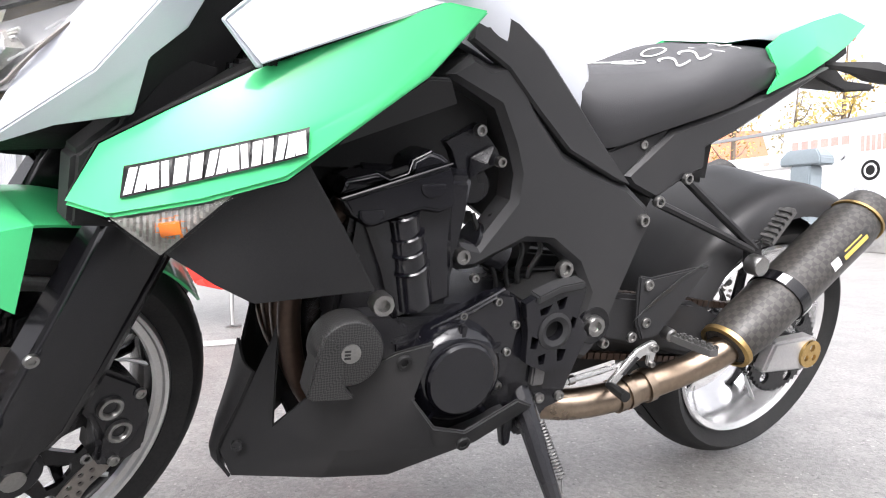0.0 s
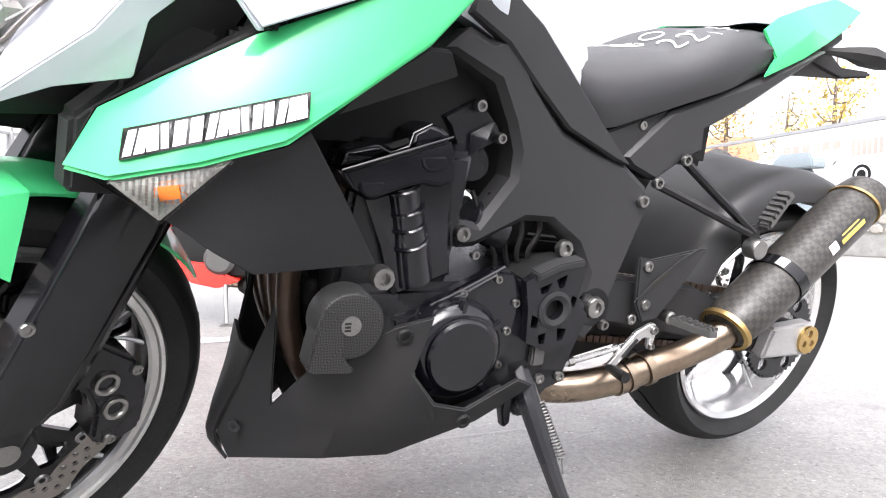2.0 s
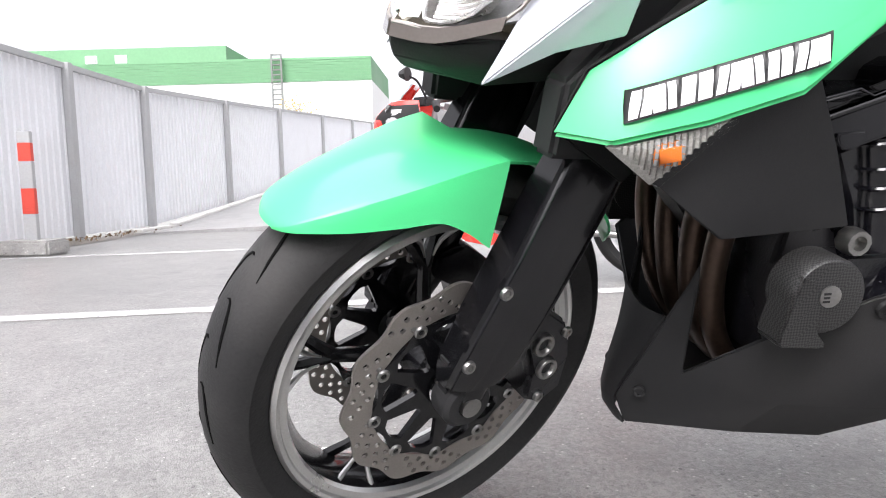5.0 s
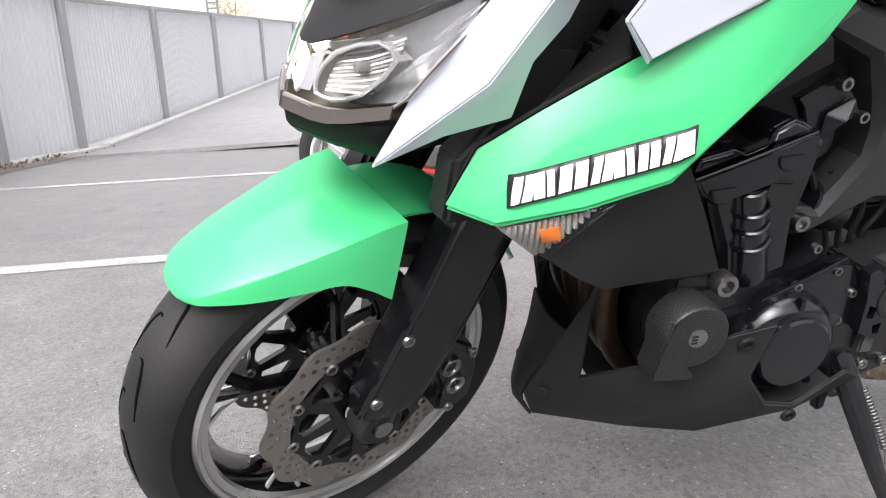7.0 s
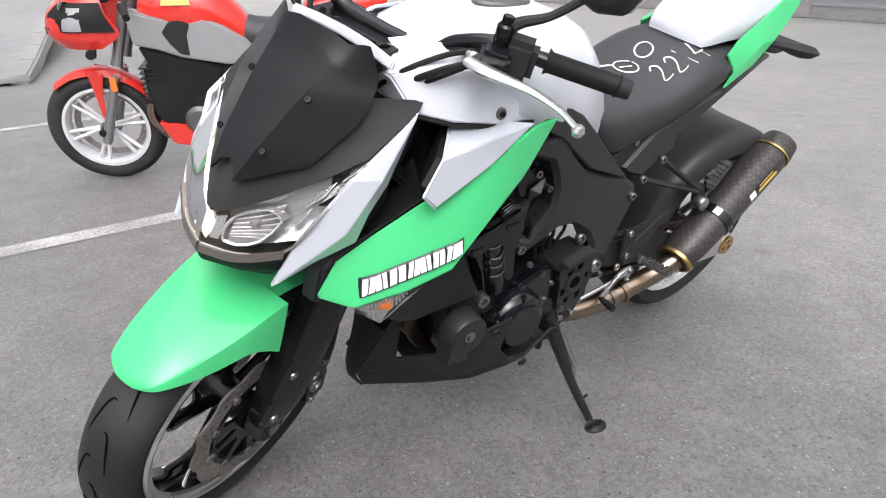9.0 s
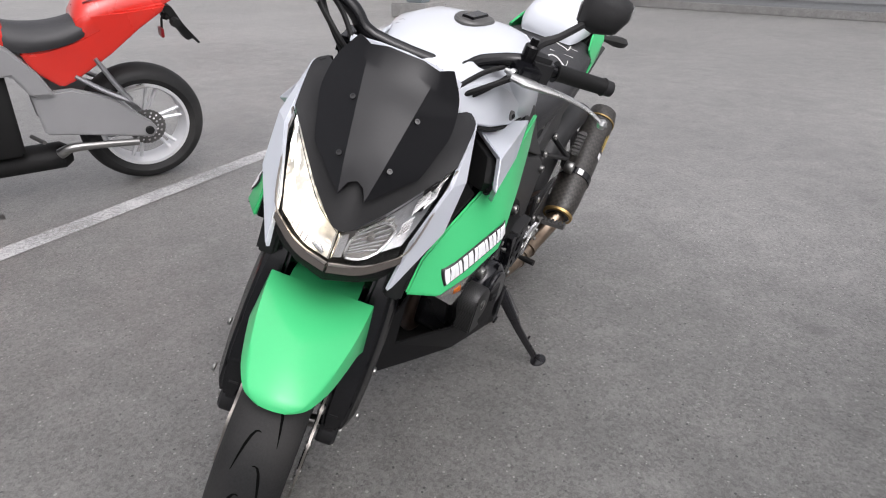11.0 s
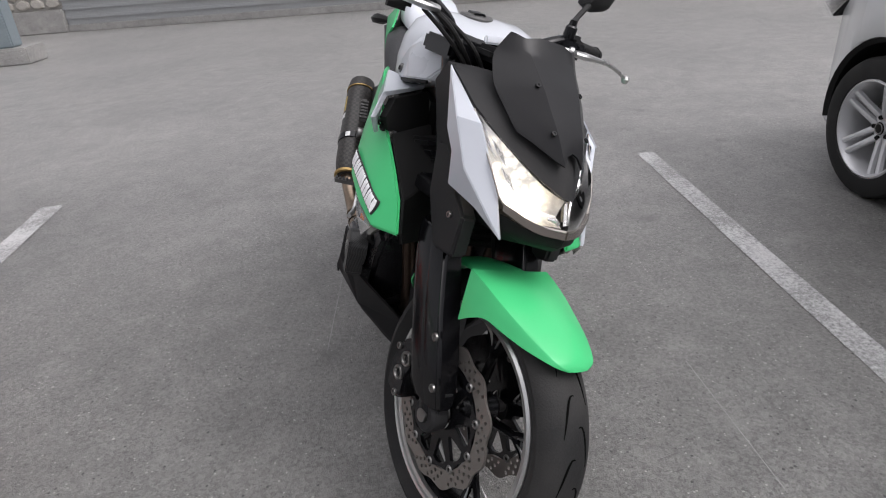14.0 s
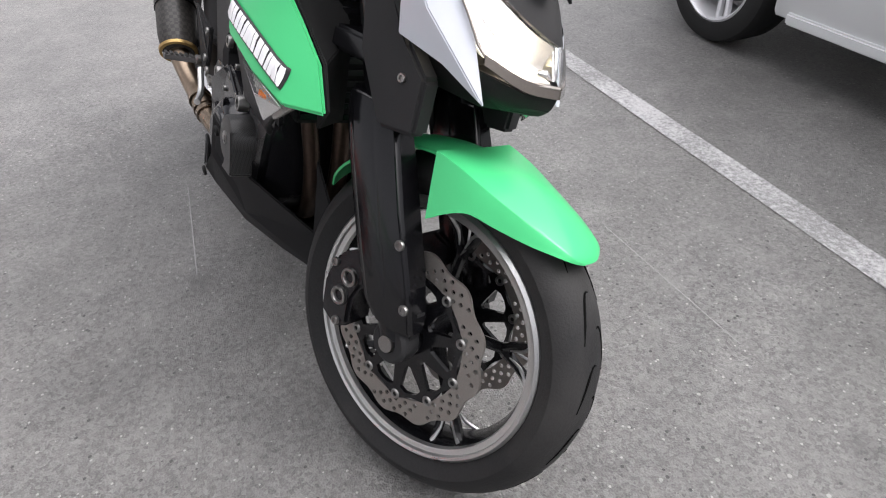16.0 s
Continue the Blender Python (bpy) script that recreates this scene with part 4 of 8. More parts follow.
for s in (-1, 1):
    up = 0.016 if s > 0 else 0.0
    g0, g1 = Vector((0.372, s * 0.270, 1.043 + up)), Vector((0.418, s * 0.392, 1.041 + up))
    grip = spart("handgrip", tube([g0, g0.lerp(g1, 0.05), g0.lerp(g1, 0.88), g0.lerp(g1, 0.9)], [0.021, 0.0165, 0.0165, 0.019], 14, 1), SOFT, None, "ribbed black rubber grip")
    spart("bar_end", tube([g0.lerp(g1, 0.9), g0.lerp(g1, 1.05)], [0.0165, 0.0155], 14, 1), PLASTIC, grip)
    spart("switch_housing", moved(box(-0.024, 0.026, -0.028, 0.028, -0.034, 0.028, 0.010), Matrix.Translation((0.352, s * 0.232, 1.040)) @ Matrix.Rotation(s * -0.35, 4, "Z")), PLASTIC, None, "black switch housing")
    for j in range(3):
        spart("switch_button", bolt((0.378, s * (0.222 + 0.012 * j), 1.052 - 0.016 * j), (1, 0, 0.2), 0.006, 0.005), SOFT)
    lever = [(0.278, s * 0.186, 1.030), (0.274, s * 0.215, 1.030), (0.278, s * 0.255, 1.031), (0.284, s * 0.300, 1.030), (0.287, s * 0.343, 1.023), (0.285, s * 0.375, 1.012)]
    lv = spart("clutch_lever" if s < 0 else "brake_lever", tube(lever, [0.013, 0.016, 0.012, 0.0095, 0.0075, 0.0068], 12, 4, 0.55), ALLOY, None, "bright bare alloy lever")
    spart("lever_ball", lathe([(0, -0.0105), (0.007, -0.008), (0.0105, 0), (0.007, 0.008), (0, 0.0105)], 14, (0.284, s * 0.381, 1.009), "z"), ALLOY, lv)
    spart("lever_perch", moved(box(-0.022, 0.03, -0.024, 0.024, -0.014, 0.014, 0.006), Matrix.Translation((0.312, s * 0.212, 1.038)) @ Matrix.Rotation(s * -0.4, 4, "Z")), ENGINE)
    spart("mirror_mount", joined(lathe([(0, 0), (0.013, 0), (0.014, 0.004), (0.014, 0.030), (0.011, 0.034), (0, 0.034)], 16, (0.334, s * 0.205, 1.050), "z"), lathe([(0, 0.034), (0.009, 0.034), (0.009, 0.046), (0, 0.046)], 6, (0.334, s * 0.205, 1.050), "z")), GLOSS)
    # mirror
    stem = spart("mirror_stem", tube([(0.335, s * 0.205, 1.055), (0.345, s * 0.215, 1.085), (0.378, s * 0.250, 1.105), (0.392, s * 0.290, 1.148)], [0.014, 0.010, 0.007, 0.007], 8), PLASTIC, None, "black mirror stem with round base")
    rings = []
    for d, k in ((-0.030, 0.35), (-0.020, 0.75), (0.0, 0.98), (0.014, 1.0)):
        rings.append([Vector((0.400 + d, s * (0.316 + 0.047 * k * u), 1.172 + 0.044 * k * v)) for u, v in ((-0.95, -0.8), (-1.05, 0.0), (-0.75, 0.85), (0.2, 1.0), (0.9, 0.75), (1.0, 0.1), (0.7, -0.7), (-0.2, -1.0))])
    head = spart("mirror_head", soften(loft(rings), 0.003), PLASTIC, stem, "black mirror housing")
    spart("mirror_glass", loft([[Vector((0.4155 + d, s * (0.318 + 0.050 * u), 1.172 + 0.040 * v)) for u, v in ((-0.95, -0.8), (-1.05, 0.0), (-0.75, 0.85), (0.2, 1.0), (0.9, 0.75), (1.0, 0.1), (0.7, -0.7), (-0.2, -1.0))] for d in (0, 0.002)]), CHROME, head)
    spart("bar_cable", tube([(0.290, s * 0.196, 1.030), (0.262, s * 0.160, 1.008), (0.256, s * 0.120, 0.975), (0.27, s * 0.07, 0.93), (0.29, s * 0.03, 0.87)], 0.0055, 8), SOFT)
    spart("bar_cable", tube([(0.320, s * 0.190, 1.022), (0.280, s * 0.155, 0.992), (0.258, s * 0.112, 0.955), (0.27, s * 0.06, 0.90), (0.29, s * 0.03, 0.85)], 0.0045, 8), SOFT)
    spart("bar_cable", tube([(0.335, s * 0.185, 1.034), (0.296, s * 0.140, 1.014), (0.250, s * 0.098, 0.980), (0.245, s * 0.055, 0.93), (0.27, s * 0.02, 0.87)], 0.0048, 8), SOFT)
cup = spart("brake_reservoir", moved(box(-0.03, 0.03, -0.032, 0.032, -0.02, 0.022, 0.008), Matrix.Translation((0.300, 0.205, 1.080)) @ Matrix.Rotation(0.3, 4, "Z")), PLASTIC, None, "square brake fluid reservoir with steel lid")
spart("lid", moved(box(-0.029, 0.029, -0.031, 0.031, 0.0225, 0.028, 0.002), Matrix.Translation((0.300, 0.205, 1.080)) @ Matrix.Rotation(0.3, 4, "Z")), CASTING, cup)
spart("clutch_adjuster", moved(lathe([(0, 0), (0.014, 0), (0.0155, 0.004), (0.014, 0.014), (0.008, 0.016), (0.007, 0.03), (0, 0.03)], 14, (0, 0, 0), "y"), Matrix.Translation((0.288, -0.192, 1.031)) @ Matrix.Rotation(-0.5, 4, "Z") @ Matrix.Scale(0.72, 4)), ALLOY, None, "knurled alloy clutch adjuster")

# ---- tank, covers and seat ----


def ribbed(stations, profile):
    """Cross sections along x: (x, top z, bottom z, half width) with a rounded profile of (width share, height share)."""
    rings = []
    for x, top, low, hw in stations:
        half = [(hw * u, low + (top - low) * v) for u, v in profile]
        rings.append([Vector((x, -y, z)) for y, z in half] + [Vector((x, y, z)) for y, z in half[::-1] if y > 1e-4])
    return rings


def smooth_rings(rings, k=3):
    cols = [spline([r[i] for r in rings], k) for i in range(len(rings[0]))]
    return [[c[j] for c in cols] for j in range(len(cols[0]))]


tank_profile = [(0.0, 1.0), (0.34, 0.995), (0.62, 0.955), (0.84, 0.83), (0.96, 0.62), (1.0, 0.38), (0.98, 0.15), (0.86, 0.0)]
tank_rows = [(0.290, 0.950, 0.90, 0.105), (0.33, 0.985, 0.885, 0.128), (0.42, 1.010, 0.87, 0.158), (0.50, 1.022, 0.85, 0.185), (0.58, 1.027, 0.83, 0.180), (0.66, 1.018, 0.795, 0.165), (0.73, 0.985, 0.745, 0.142), (0.79, 0.925, 0.72, 0.115), (0.84, 0.845, 0.715, 0.090), (0.865, 0.79, 0.72, 0.070)]
tank = bpart("fuel_tank", loft(smooth_rings(ribbed(tank_rows, tank_profile))), WHITE, None, "glossy pearl white fuel tank", 50)
cap = bpart("tank_cap", moved(lathe([(0, 0.012), (0.034, 0.012), (0.038, 0.010), (0.046, 0.010), (0.050, 0.006), (0.050, -0.02), (0, -0.02)], 36, (0, 0, 0), "z"), Matrix.Translation((0.565, 0, 1.022)) @ Matrix.Scale(1.25, 4, (1, 0, 0))), CASTING, tank, "oval grey fuel cap with black lid")
bpart("lid", moved(plate([(-0.040, -0.004), (0.040, -0.004), (0.040, 0.004), (-0.040, 0.004)], -0.018, 0.018, 0.002), Matrix.Translation((0.565, 0, 1.035))), GLOSS, cap)
for s in (-1, 1):
    pts = [(0.276, 0.118, 0.950), (0.300, 0.158, 0.899), (0.360, 0.186, 0.887), (0.459, 0.187, 0.870), (0.536, 0.180, 0.866), (0.500, 0.182, 0.905), (0.450, 0.178, 0.940), (0.385, 0.168, 0.966), (0.315, 0.142, 0.968), (0.390, 0.186, 0.922), (0.262, 0.075, 0.955), (0.285, 0.085, 0.905), (0.285, 0.085, 0.972), (0.360, 0.112, 0.996), (0.450, 0.140, 0.990)]
    side = bpart("tank_side_cover", solid([(x, s * y, z) for x, y, z in pts], [(0, 1, 9, 8), (1, 2, 9), (2, 3, 9), (3, 4, 5, 9), (5, 6, 9), (6, 7, 9), (7, 8, 9), (0, 10, 11, 1), (0, 8, 12, 10), (8, 7, 13, 12), (7, 6, 14, 13)], -0.006, 0.003), WHITE, None, "white tank side cover")
    # shade under the cover's lower edge, drawn as an added black tube
    bpart("cover_shade_line", tube([(x, s * y, z) for x, y, z in ((0.302, 0.154, 0.894), (0.360, 0.180, 0.882), (0.459, 0.182, 0.865), (0.540, 0.176, 0.861))], 0.004, 8), SOFT, side, "black tube standing for the shade between the cover and the shroud")
    bpart("screw_recess", lathe([(0, s * 0.1895), (0.0095, s * 0.1895), (0.0105, s * 0.188), (0.0105, s * 0.178), (0, s * 0.178)], 20, (0.455, 0, 0.890), "y"), CASTING, side)
    bpart("screw", bolt((0.455, s * 0.1895, 0.890), (0, s, 0.1), 0.0055, 0.003), GLOSS, side)

# seat
seat_profile = [(0.0, 1.0), (0.35, 0.985), (0.66, 0.90), (0.88, 0.74), (1.0, 0.5), (0.97, 0.2), (0.9, 0.0)]
seat_rows = [(0.804, 0.830, 0.765, 0.104), (0.83, 0.834, 0.728, 0.116), (0.87, 0.840, 0.712, 0.126), (0.93, 0.848, 0.733, 0.134), (1.00, 0.860, 0.759, 0.141), (1.06, 0.885, 0.780, 0.142), (1.12, 0.908, 0.801, 0.138), (1.19, 0.918, 0.833, 0.128), (1.25, 0.918, 0.850, 0.112)]
seat = bpart("seat", loft(smooth_rings(ribbed(seat_rows, seat_profile))), SEAT, None, "black vinyl seat with white chalk marks", 45)

bpart("seat_base", box(0.82, 1.14, -0.085, 0.085, 0.66, 0.80, 0.01), SOFT, None, "black plastic under the seat")


def seat_top(x, y):
    xs = [r[0] for r in seat_rows]
    top, hw = np.interp(x, xs, [r[1] for r in seat_rows]), np.interp(x, xs, [r[3] for r in seat_rows])
    low = np.interp(x, xs, [r[2] for r in seat_rows])
    v = float(np.interp(abs(y) / hw, [p[0] for p in seat_profile[:5]], [p[1] for p in seat_profile[:5]]))
    return float(low + (top - low) * v) + 0.002


def chalk(points, cx, cy, size, turn):
    out = []
    for u, v in points:
        a, b = u * math.cos(turn) - v * math.sin(turn), u * math.sin(turn) + v * math.cos(turn)
        x, y = cx + a * size, cy + b * size
        out.append((x, y, seat_top(x, y)))
    return tube(out, 0.0020, 5, 3, 0.5)


ROUND = [(0.5 * math.cos(a), 0.5 * math.sin(a)) for a in np.linspace(0.4, 6.5, 10)]
OVAL = [(0.62 * math.cos(a), 0.40 * math.sin(a) + 0.12 * math.cos(a)) for a in np.linspace(0.4, 6.9, 11)]
TWO = [(-0.22, 0.30), (-0.02, 0.5), (0.16, 0.35), (0.08, 0.0), (-0.18, -0.42), (0.0, -0.48), (0.30, -0.40)]
ONE = [(-0.02, 0.5), (0.02, -0.5)]
FOUR = [(0.12, 0.5), (-0.16, -0.05), (-0.24, -0.16), (0.0, -0.18), (0.30, -0.12)]
for marks, cx, cy, size, turn in ((ROUND, 0.985, -0.004, 0.052, 0), (ONE, 0.985, -0.004, 0.030, 1.2), (OVAL, 1.060, 0.012, 0.046, 0.2), (TWO, 1.020, -0.066, 0.056, 0), (TWO, 1.062, -0.068, 0.058, 0), (ONE, 1.098, -0.064, 0.066, 0.15), (FOUR, 1.132, -0.060, 0.060, 0), (ONE, 1.142, -0.062, 0.062, 0.1), (ONE, 0.945, 0.026, 0.034, 1.2), (ONE, 0.955, 0.020, 0.030, 1.2)):
    bpart("chalk_mark", chalk(marks, cx, cy, size, turn), CHALK, seat)

# tail
cowl_profile = [(0.0, 1.0), (0.45, 0.98), (0.8, 0.88), (0.98, 0.5), (1.0, 0.25), (0.96, 0.0)]
cowl_rows = [(1.145, 0.946, 0.912, 0.066), (1.165, 0.978, 0.918, 0.078), (1.20, 1.002, 0.925, 0.084), (1.28, 1.022, 0.930, 0.081), (1.37, 1.032, 0.940, 0.070), (1.46, 1.034, 0.955, 0.056), (1.52, 1.026, 0.985, 0.040)]
bpart("seat_cowl", loft(smooth_rings(ribbed(cowl_rows, cowl_profile))), WHITE, None, "white single-seat cowl", 50)
for s in (-1, 1):
    pts = [(1.180, 0.118, 0.908), (1.197, 0.126, 0.828), (1.30, 0.118, 0.872), (1.40, 0.094, 0.918), (1.47, 0.074, 0.952), (1.550, 0.050, 1.000), (1.44, 0.060, 1.008), (1.335, 0.084, 0.976), (1.228, 0.104, 0.937), (1.31, 0.120, 0.926), (1.214, 0.127, 0.864)]
    bpart("tail_panel", solid([(x, s * y, z) for x, y, z in pts], [(10, 1, 2, 9), (0, 10, 9, 8), (2, 3, 9), (3, 4, 7, 9), (4, 5, 6, 7), (9, 7, 8)], -0.006, 0.002), GREEN, None, "glossy green tail panel")
bpart("tail_light", loft([[Vector((1.520, -0.05, 0.965)), Vector((1.520, 0.05, 0.965)), Vector((1.540, 0.045, 1.005)), Vector((1.540, -0.045, 1.005))], [Vector((1.548, -0.04, 0.972)), Vector((1.548, 0.04, 0.972)), Vector((1.552, 0.038, 1.0)), Vector((1.552, -0.038, 1.0))]]), RED, None, "red tail light")
bpart("under_tail", soften(loft([[Vector((x, -w, z)), Vector((x, w, z)), Vector((x, w * 0.8, z + h)), Vector((x, -w * 0.8, z + h))] for x, w, z, h in ((1.10, 0.10, 0.770, 0.10), (1.22, 0.105, 0.800, 0.10), (1.36, 0.085, 0.865, 0.07), (1.50, 0.055, 0.935, 0.05))]), 0.004), PLASTIC, None, "black plastic undertail")
bpart("plate_bracket", plate([(1.36, 0.900), (1.42, 0.880), (1.52, 0.862), (1.62, 0.875), (1.62, 0.888), (1.52, 0.885), (1.44, 0.925)], -0.055, 0.055, 0.004), PLASTIC, None, "black number plate bracket")
for s in (-1, 1):
    bpart("rear_signal", loft([[Vector((x, s * (y + r * u), z + r * 0.8 * v)) for u, v in ((1, 0), (0.5, 0.86), (-0.5, 0.86), (-1, 0), (-0.5, -0.86), (0.5, -0.86))] for x, y, z, r in ((1.415, 0.062, 0.905, 0.010), (1.432, 0.088, 0.904, 0.011), (1.448, 0.108, 0.903, 0.017), (1.475, 0.124, 0.899, 0.026), (1.515, 0.134, 0.893, 0.021), (1.556, 0.140, 0.886, 0.004))]), PLASTIC, None, "black rear turn signal")

# ---- side covers, frame and shrouds ----
FRAME_SHAPE = [(0.545, 0.792), (0.580, 0.822), (0.612, 0.811), (0.650, 0.822), (0.702, 0.762), (0.772, 0.701), (0.830, 0.678), (0.907, 0.656), (0.959, 0.622), (0.973, 0.589), (0.961, 0.559), (0.935, 0.48), (0.920, 0.431), (0.899, 0.379), (0.874, 0.352), (0.842, 0.365), (0.848, 0.43), (0.857, 0.474), (0.825, 0.523), (0.770, 0.559), (0.723, 0.561), (0.640, 0.520), (0.612, 0.518), (0.600, 0.538), (0.612, 0.560), (0.640, 0.556), (0.690, 0.625), (0.690, 0.664), (0.667, 0.704), (0.628, 0.756)]
SHROUD_FACES = [(0, 1, 12, 11), (1, 2, 12), (2, 3, 13, 12), (3, 4, 14, 13), (4, 5, 15, 14), (5, 6, 7, 15), (7, 8, 14, 15), (8, 9, 13, 14), (9, 10, 12, 13), (10, 11, 12)]
STRAP = [(0.572, 0.838), (0.635, 0.808), (0.700, 0.757), (0.772, 0.704), (0.878, 0.662), (0.907, 0.657), (0.830, 0.728), (0.752, 0.797), (0.696, 0.842), (0.645, 0.870), (0.605, 0.882), (0.576, 0.880)]
for s in (-1, 1):
    body = ridged(FRAME_SHAPE, 0.011, s * 0.085, s * 0.126, s * 0.137)
    for v in body.verts:
        if abs(v.co.y) > 0.1:
            v.co.y += s * float(np.interp(v.co.x, (0.55, 0.63, 0.70, 0.80), (0.036, 0.030, 0.016, 0))) * float(np.interp(v.co.z, (0.66, 0.74), (0, 1)))
    fr = bpart("main_frame", body, FRAME, None, "dark grey perimeter frame")
    strap = ridged(STRAP, 0.004, s * 0.090, s * 0.136, s * 0.1405)
    for v in strap.verts:
        v.co.y += s * float(np.interp(v.co.x, (0.55, 0.63, 0.70, 0.80), (0.038, 0.031, 0.017, 0)))
    bpart("frame_strap", strap, FRAME, None, "dark grey upper frame cover")
    for x, z, r in ((0.799, 0.519, 0.015), (0.612, 0.542, 0.0125), (0.88, 0.417, 0.019), (0.945, 0.600, 0.011), (0.618, 0.724, 0.009), (0.657, 0.682, 0.008), (0.905, 0.385, 0.009)):
        bpart("frame_bolt", bolt((x, s * 0.135, z), (0, s, 0), r, 0.012), STEEL, fr)
    bpart("pivot_recess", lathe([(0.020, s * 0.137), (0.032, s * 0.139), (0.034, s * 0.134)], 24, (0.88, 0, 0.417), "y"), GLOSS, fr)
    # green shroud
    sp = [(0.116, 0.188, 0.618), (0.160, 0.238, 0.614), (0.245, 0.262, 0.636), (0.326, 0.275, 0.664), (0.407, 0.252, 0.720), (0.497, 0.228, 0.784), (0.582, 0.200, 0.872), (0.516, 0.215, 0.872), (0.410, 0.226, 0.822), (0.300, 0.214, 0.772), (0.215, 0.200, 0.722), (0.150, 0.192, 0.682), (0.190, 0.236, 0.660), (0.330, 0.266, 0.704), (0.425, 0.250, 0.752), (0.505, 0.226, 0.815)]
    shroud = bpart("radiator_shroud", solid([(x, s * y, z) for x, y, z in sp], SHROUD_FACES, -0.008, 0.004), GREEN, None, "glossy green side shroud with a white lettered decal", 40)
    # decal: eight cells, each a black slanted ground with two plain white bars
    quad = [(0.172, 0.634), (0.345, 0.690), (0.347, 0.718), (0.176, 0.664)]
    a, b, c, d = (Vector((x, 0, z)) for x, z in quad)
    on_cover = lambda u0, u1, v0, v1, lean: [(q.x, q.z) for q in (a.lerp(b, u + lean * v).lerp(d.lerp(c, u + lean * v), v) for u, v in ((u0, v0), (u1, v0), (u1, v1), (u0, v1)))]
    start = 0.0
    for j, wide in enumerate((1.0, 1.0, 1.35, 1.0, 0.95, 1.0, 1.0, 0.55)):
        end = start + wide / 7.85
        bpart("decal_ground", drape(sp, SHROUD_FACES, on_cover(start - 0.006, end + 0.006, 0.0, 1.0, 0.0), s, 0.0025, 0.0012, 4, 4), INK, shroud, "", 80)
        gap = end - start
        share = 1.0 if wide < 0.6 else (0.46, 0.58, 0.50)[j % 3]
        for k0, k1 in ((0.06, share - 0.05), (share + 0.05, 0.94)):
            if k1 > k0 + 0.1:
                bpart("decal_bar", drape(sp, SHROUD_FACES, on_cover(start + gap * k0, start + gap * k1, 0.09, 0.91, (0.018, -0.018, 0.0)[j % 3]), s, 0.0042, 0.0008, 3, 4), DECAL, shroud, "", 80)
        start = end
    inner = [(0.122, 0.184, 0.622), (0.152, 0.188, 0.680), (0.217, 0.196, 0.720), (0.302, 0.208, 0.770), (0.335, 0.12, 0.80), (0.27, 0.10, 0.70), (0.25, 0.10, 0.56), (0.21, 0.16, 0.56)]
    bpart("shroud_inner", solid([(x, s * y, z) for x, y, z in inner], [(0, 1, 5, 6, 7), (1, 2, 5), (2, 3, 4, 5)], -0.006, 0.002), SOFT, None, "black inner panel of the shroud")
    # silver air intake with a black mouth
    ip = [(0.262, 0.262, 0.812), (0.309, 0.239, 0.855), (0.388, 0.143, 0.872), (0.470, 0.176, 0.872), (0.520, 0.205, 0.872), (0.410, 0.234, 0.824), (0.300, 0.244, 0.775)]
    bpart("air_intake", solid([(x, s * y, z) for x, y, z in ip], [(0, 1, 4, 5, 6), (1, 2, 3, 4)], -0.005, 0.0015), SILVER, None, "silver air intake panel", 20)
    lip = [[(0.297, 0.246, 0.772), (0.260, 0.264, 0.812), (0.307, 0.241, 0.857), (0.387, 0.140, 0.874)], [(0.305, 0.236, 0.774), (0.271, 0.252, 0.812), (0.315, 0.231, 0.848), (0.391, 0.141, 0.864)]]
    bpart("intake_lip", solid([(x, s * y, z) for r in lip for x, y, z in r], [(0, 1, 5, 4), (1, 2, 6, 5), (2, 3, 7, 6)], -0.003, 0.001), SILVER, None, "silver lip of the intake mouth", 20)
    mouth = [(0.318, 0.228, 0.776), (0.292, 0.240, 0.808), (0.330, 0.222, 0.842), (0.398, 0.138, 0.858), (0.370, 0.125, 0.770)]
    mo = bpart("intake_grille", solid([(x, s * y, z) for x, y, z in mouth], [(0, 1, 2, 3, 4)], -0.02, 0.001), SOFT, None, "black mesh inside the intake")
    for j in range(6):
        for i in range(7):
            y, z = 0.136 + 0.015 * i + 0.0075 * (j % 2), 0.782 + 0.013 * j
            if z < float(np.interp(y, (0.138, 0.222, 0.240), (0.852, 0.836, 0.808))):
                x = float(np.interp(y, (0.13, 0.225, 0.242), (0.370, 0.312, 0.288))) + 0.18 * (z - 0.78)
                bpart("mesh_cell", moved(lathe([(0.0058, -0.004), (0.0074, -0.004), (0.0074, 0.004), (0.0058, 0.004)], 6, (0, 0, 0), "x", True), Matrix.Translation((x - 0.004, s * y, z)) @ Matrix.Rotation(s * 0.55, 4, "Z")), PLASTIC, mo)
    # grey panel under the shroud
    rp = [(0.165, 0.221, 0.612), (0.216, 0.229, 0.572), (0.262, 0.222, 0.536), (0.310, 0.200, 0.503), (0.461, 0.200, 0.514), (0.405, 0.232, 0.600), (0.352, 0.256, 0.678), (0.325, 0.262, 0.660), (0.245, 0.240, 0.634)]
    bpart("radiator_side_panel", solid([(x, s * y, z) for x, y, z in rp], [(0, 1, 2, 8), (2, 3, 5, 8), (3, 4, 5), (5, 6, 7, 8)], -0.010, 0.002), PLASTIC, None, "matt dark grey panel beside the radiator", 20)
    tp = [(0.160, 0.230, 0.611), (0.276, 0.257, 0.642), (0.208, 0.238, 0.572), (0.218, 0.252, 0.610)]
    sig = bpart("front_signal", solid([(x, s * (y + 0.005), z) for x, y, z in tp], [(0, 3, 1), (1, 3, 2), (2, 3, 0)], 0.003, 0.001), LENS, None, "clear wedge turn signal lens with amber bulb")
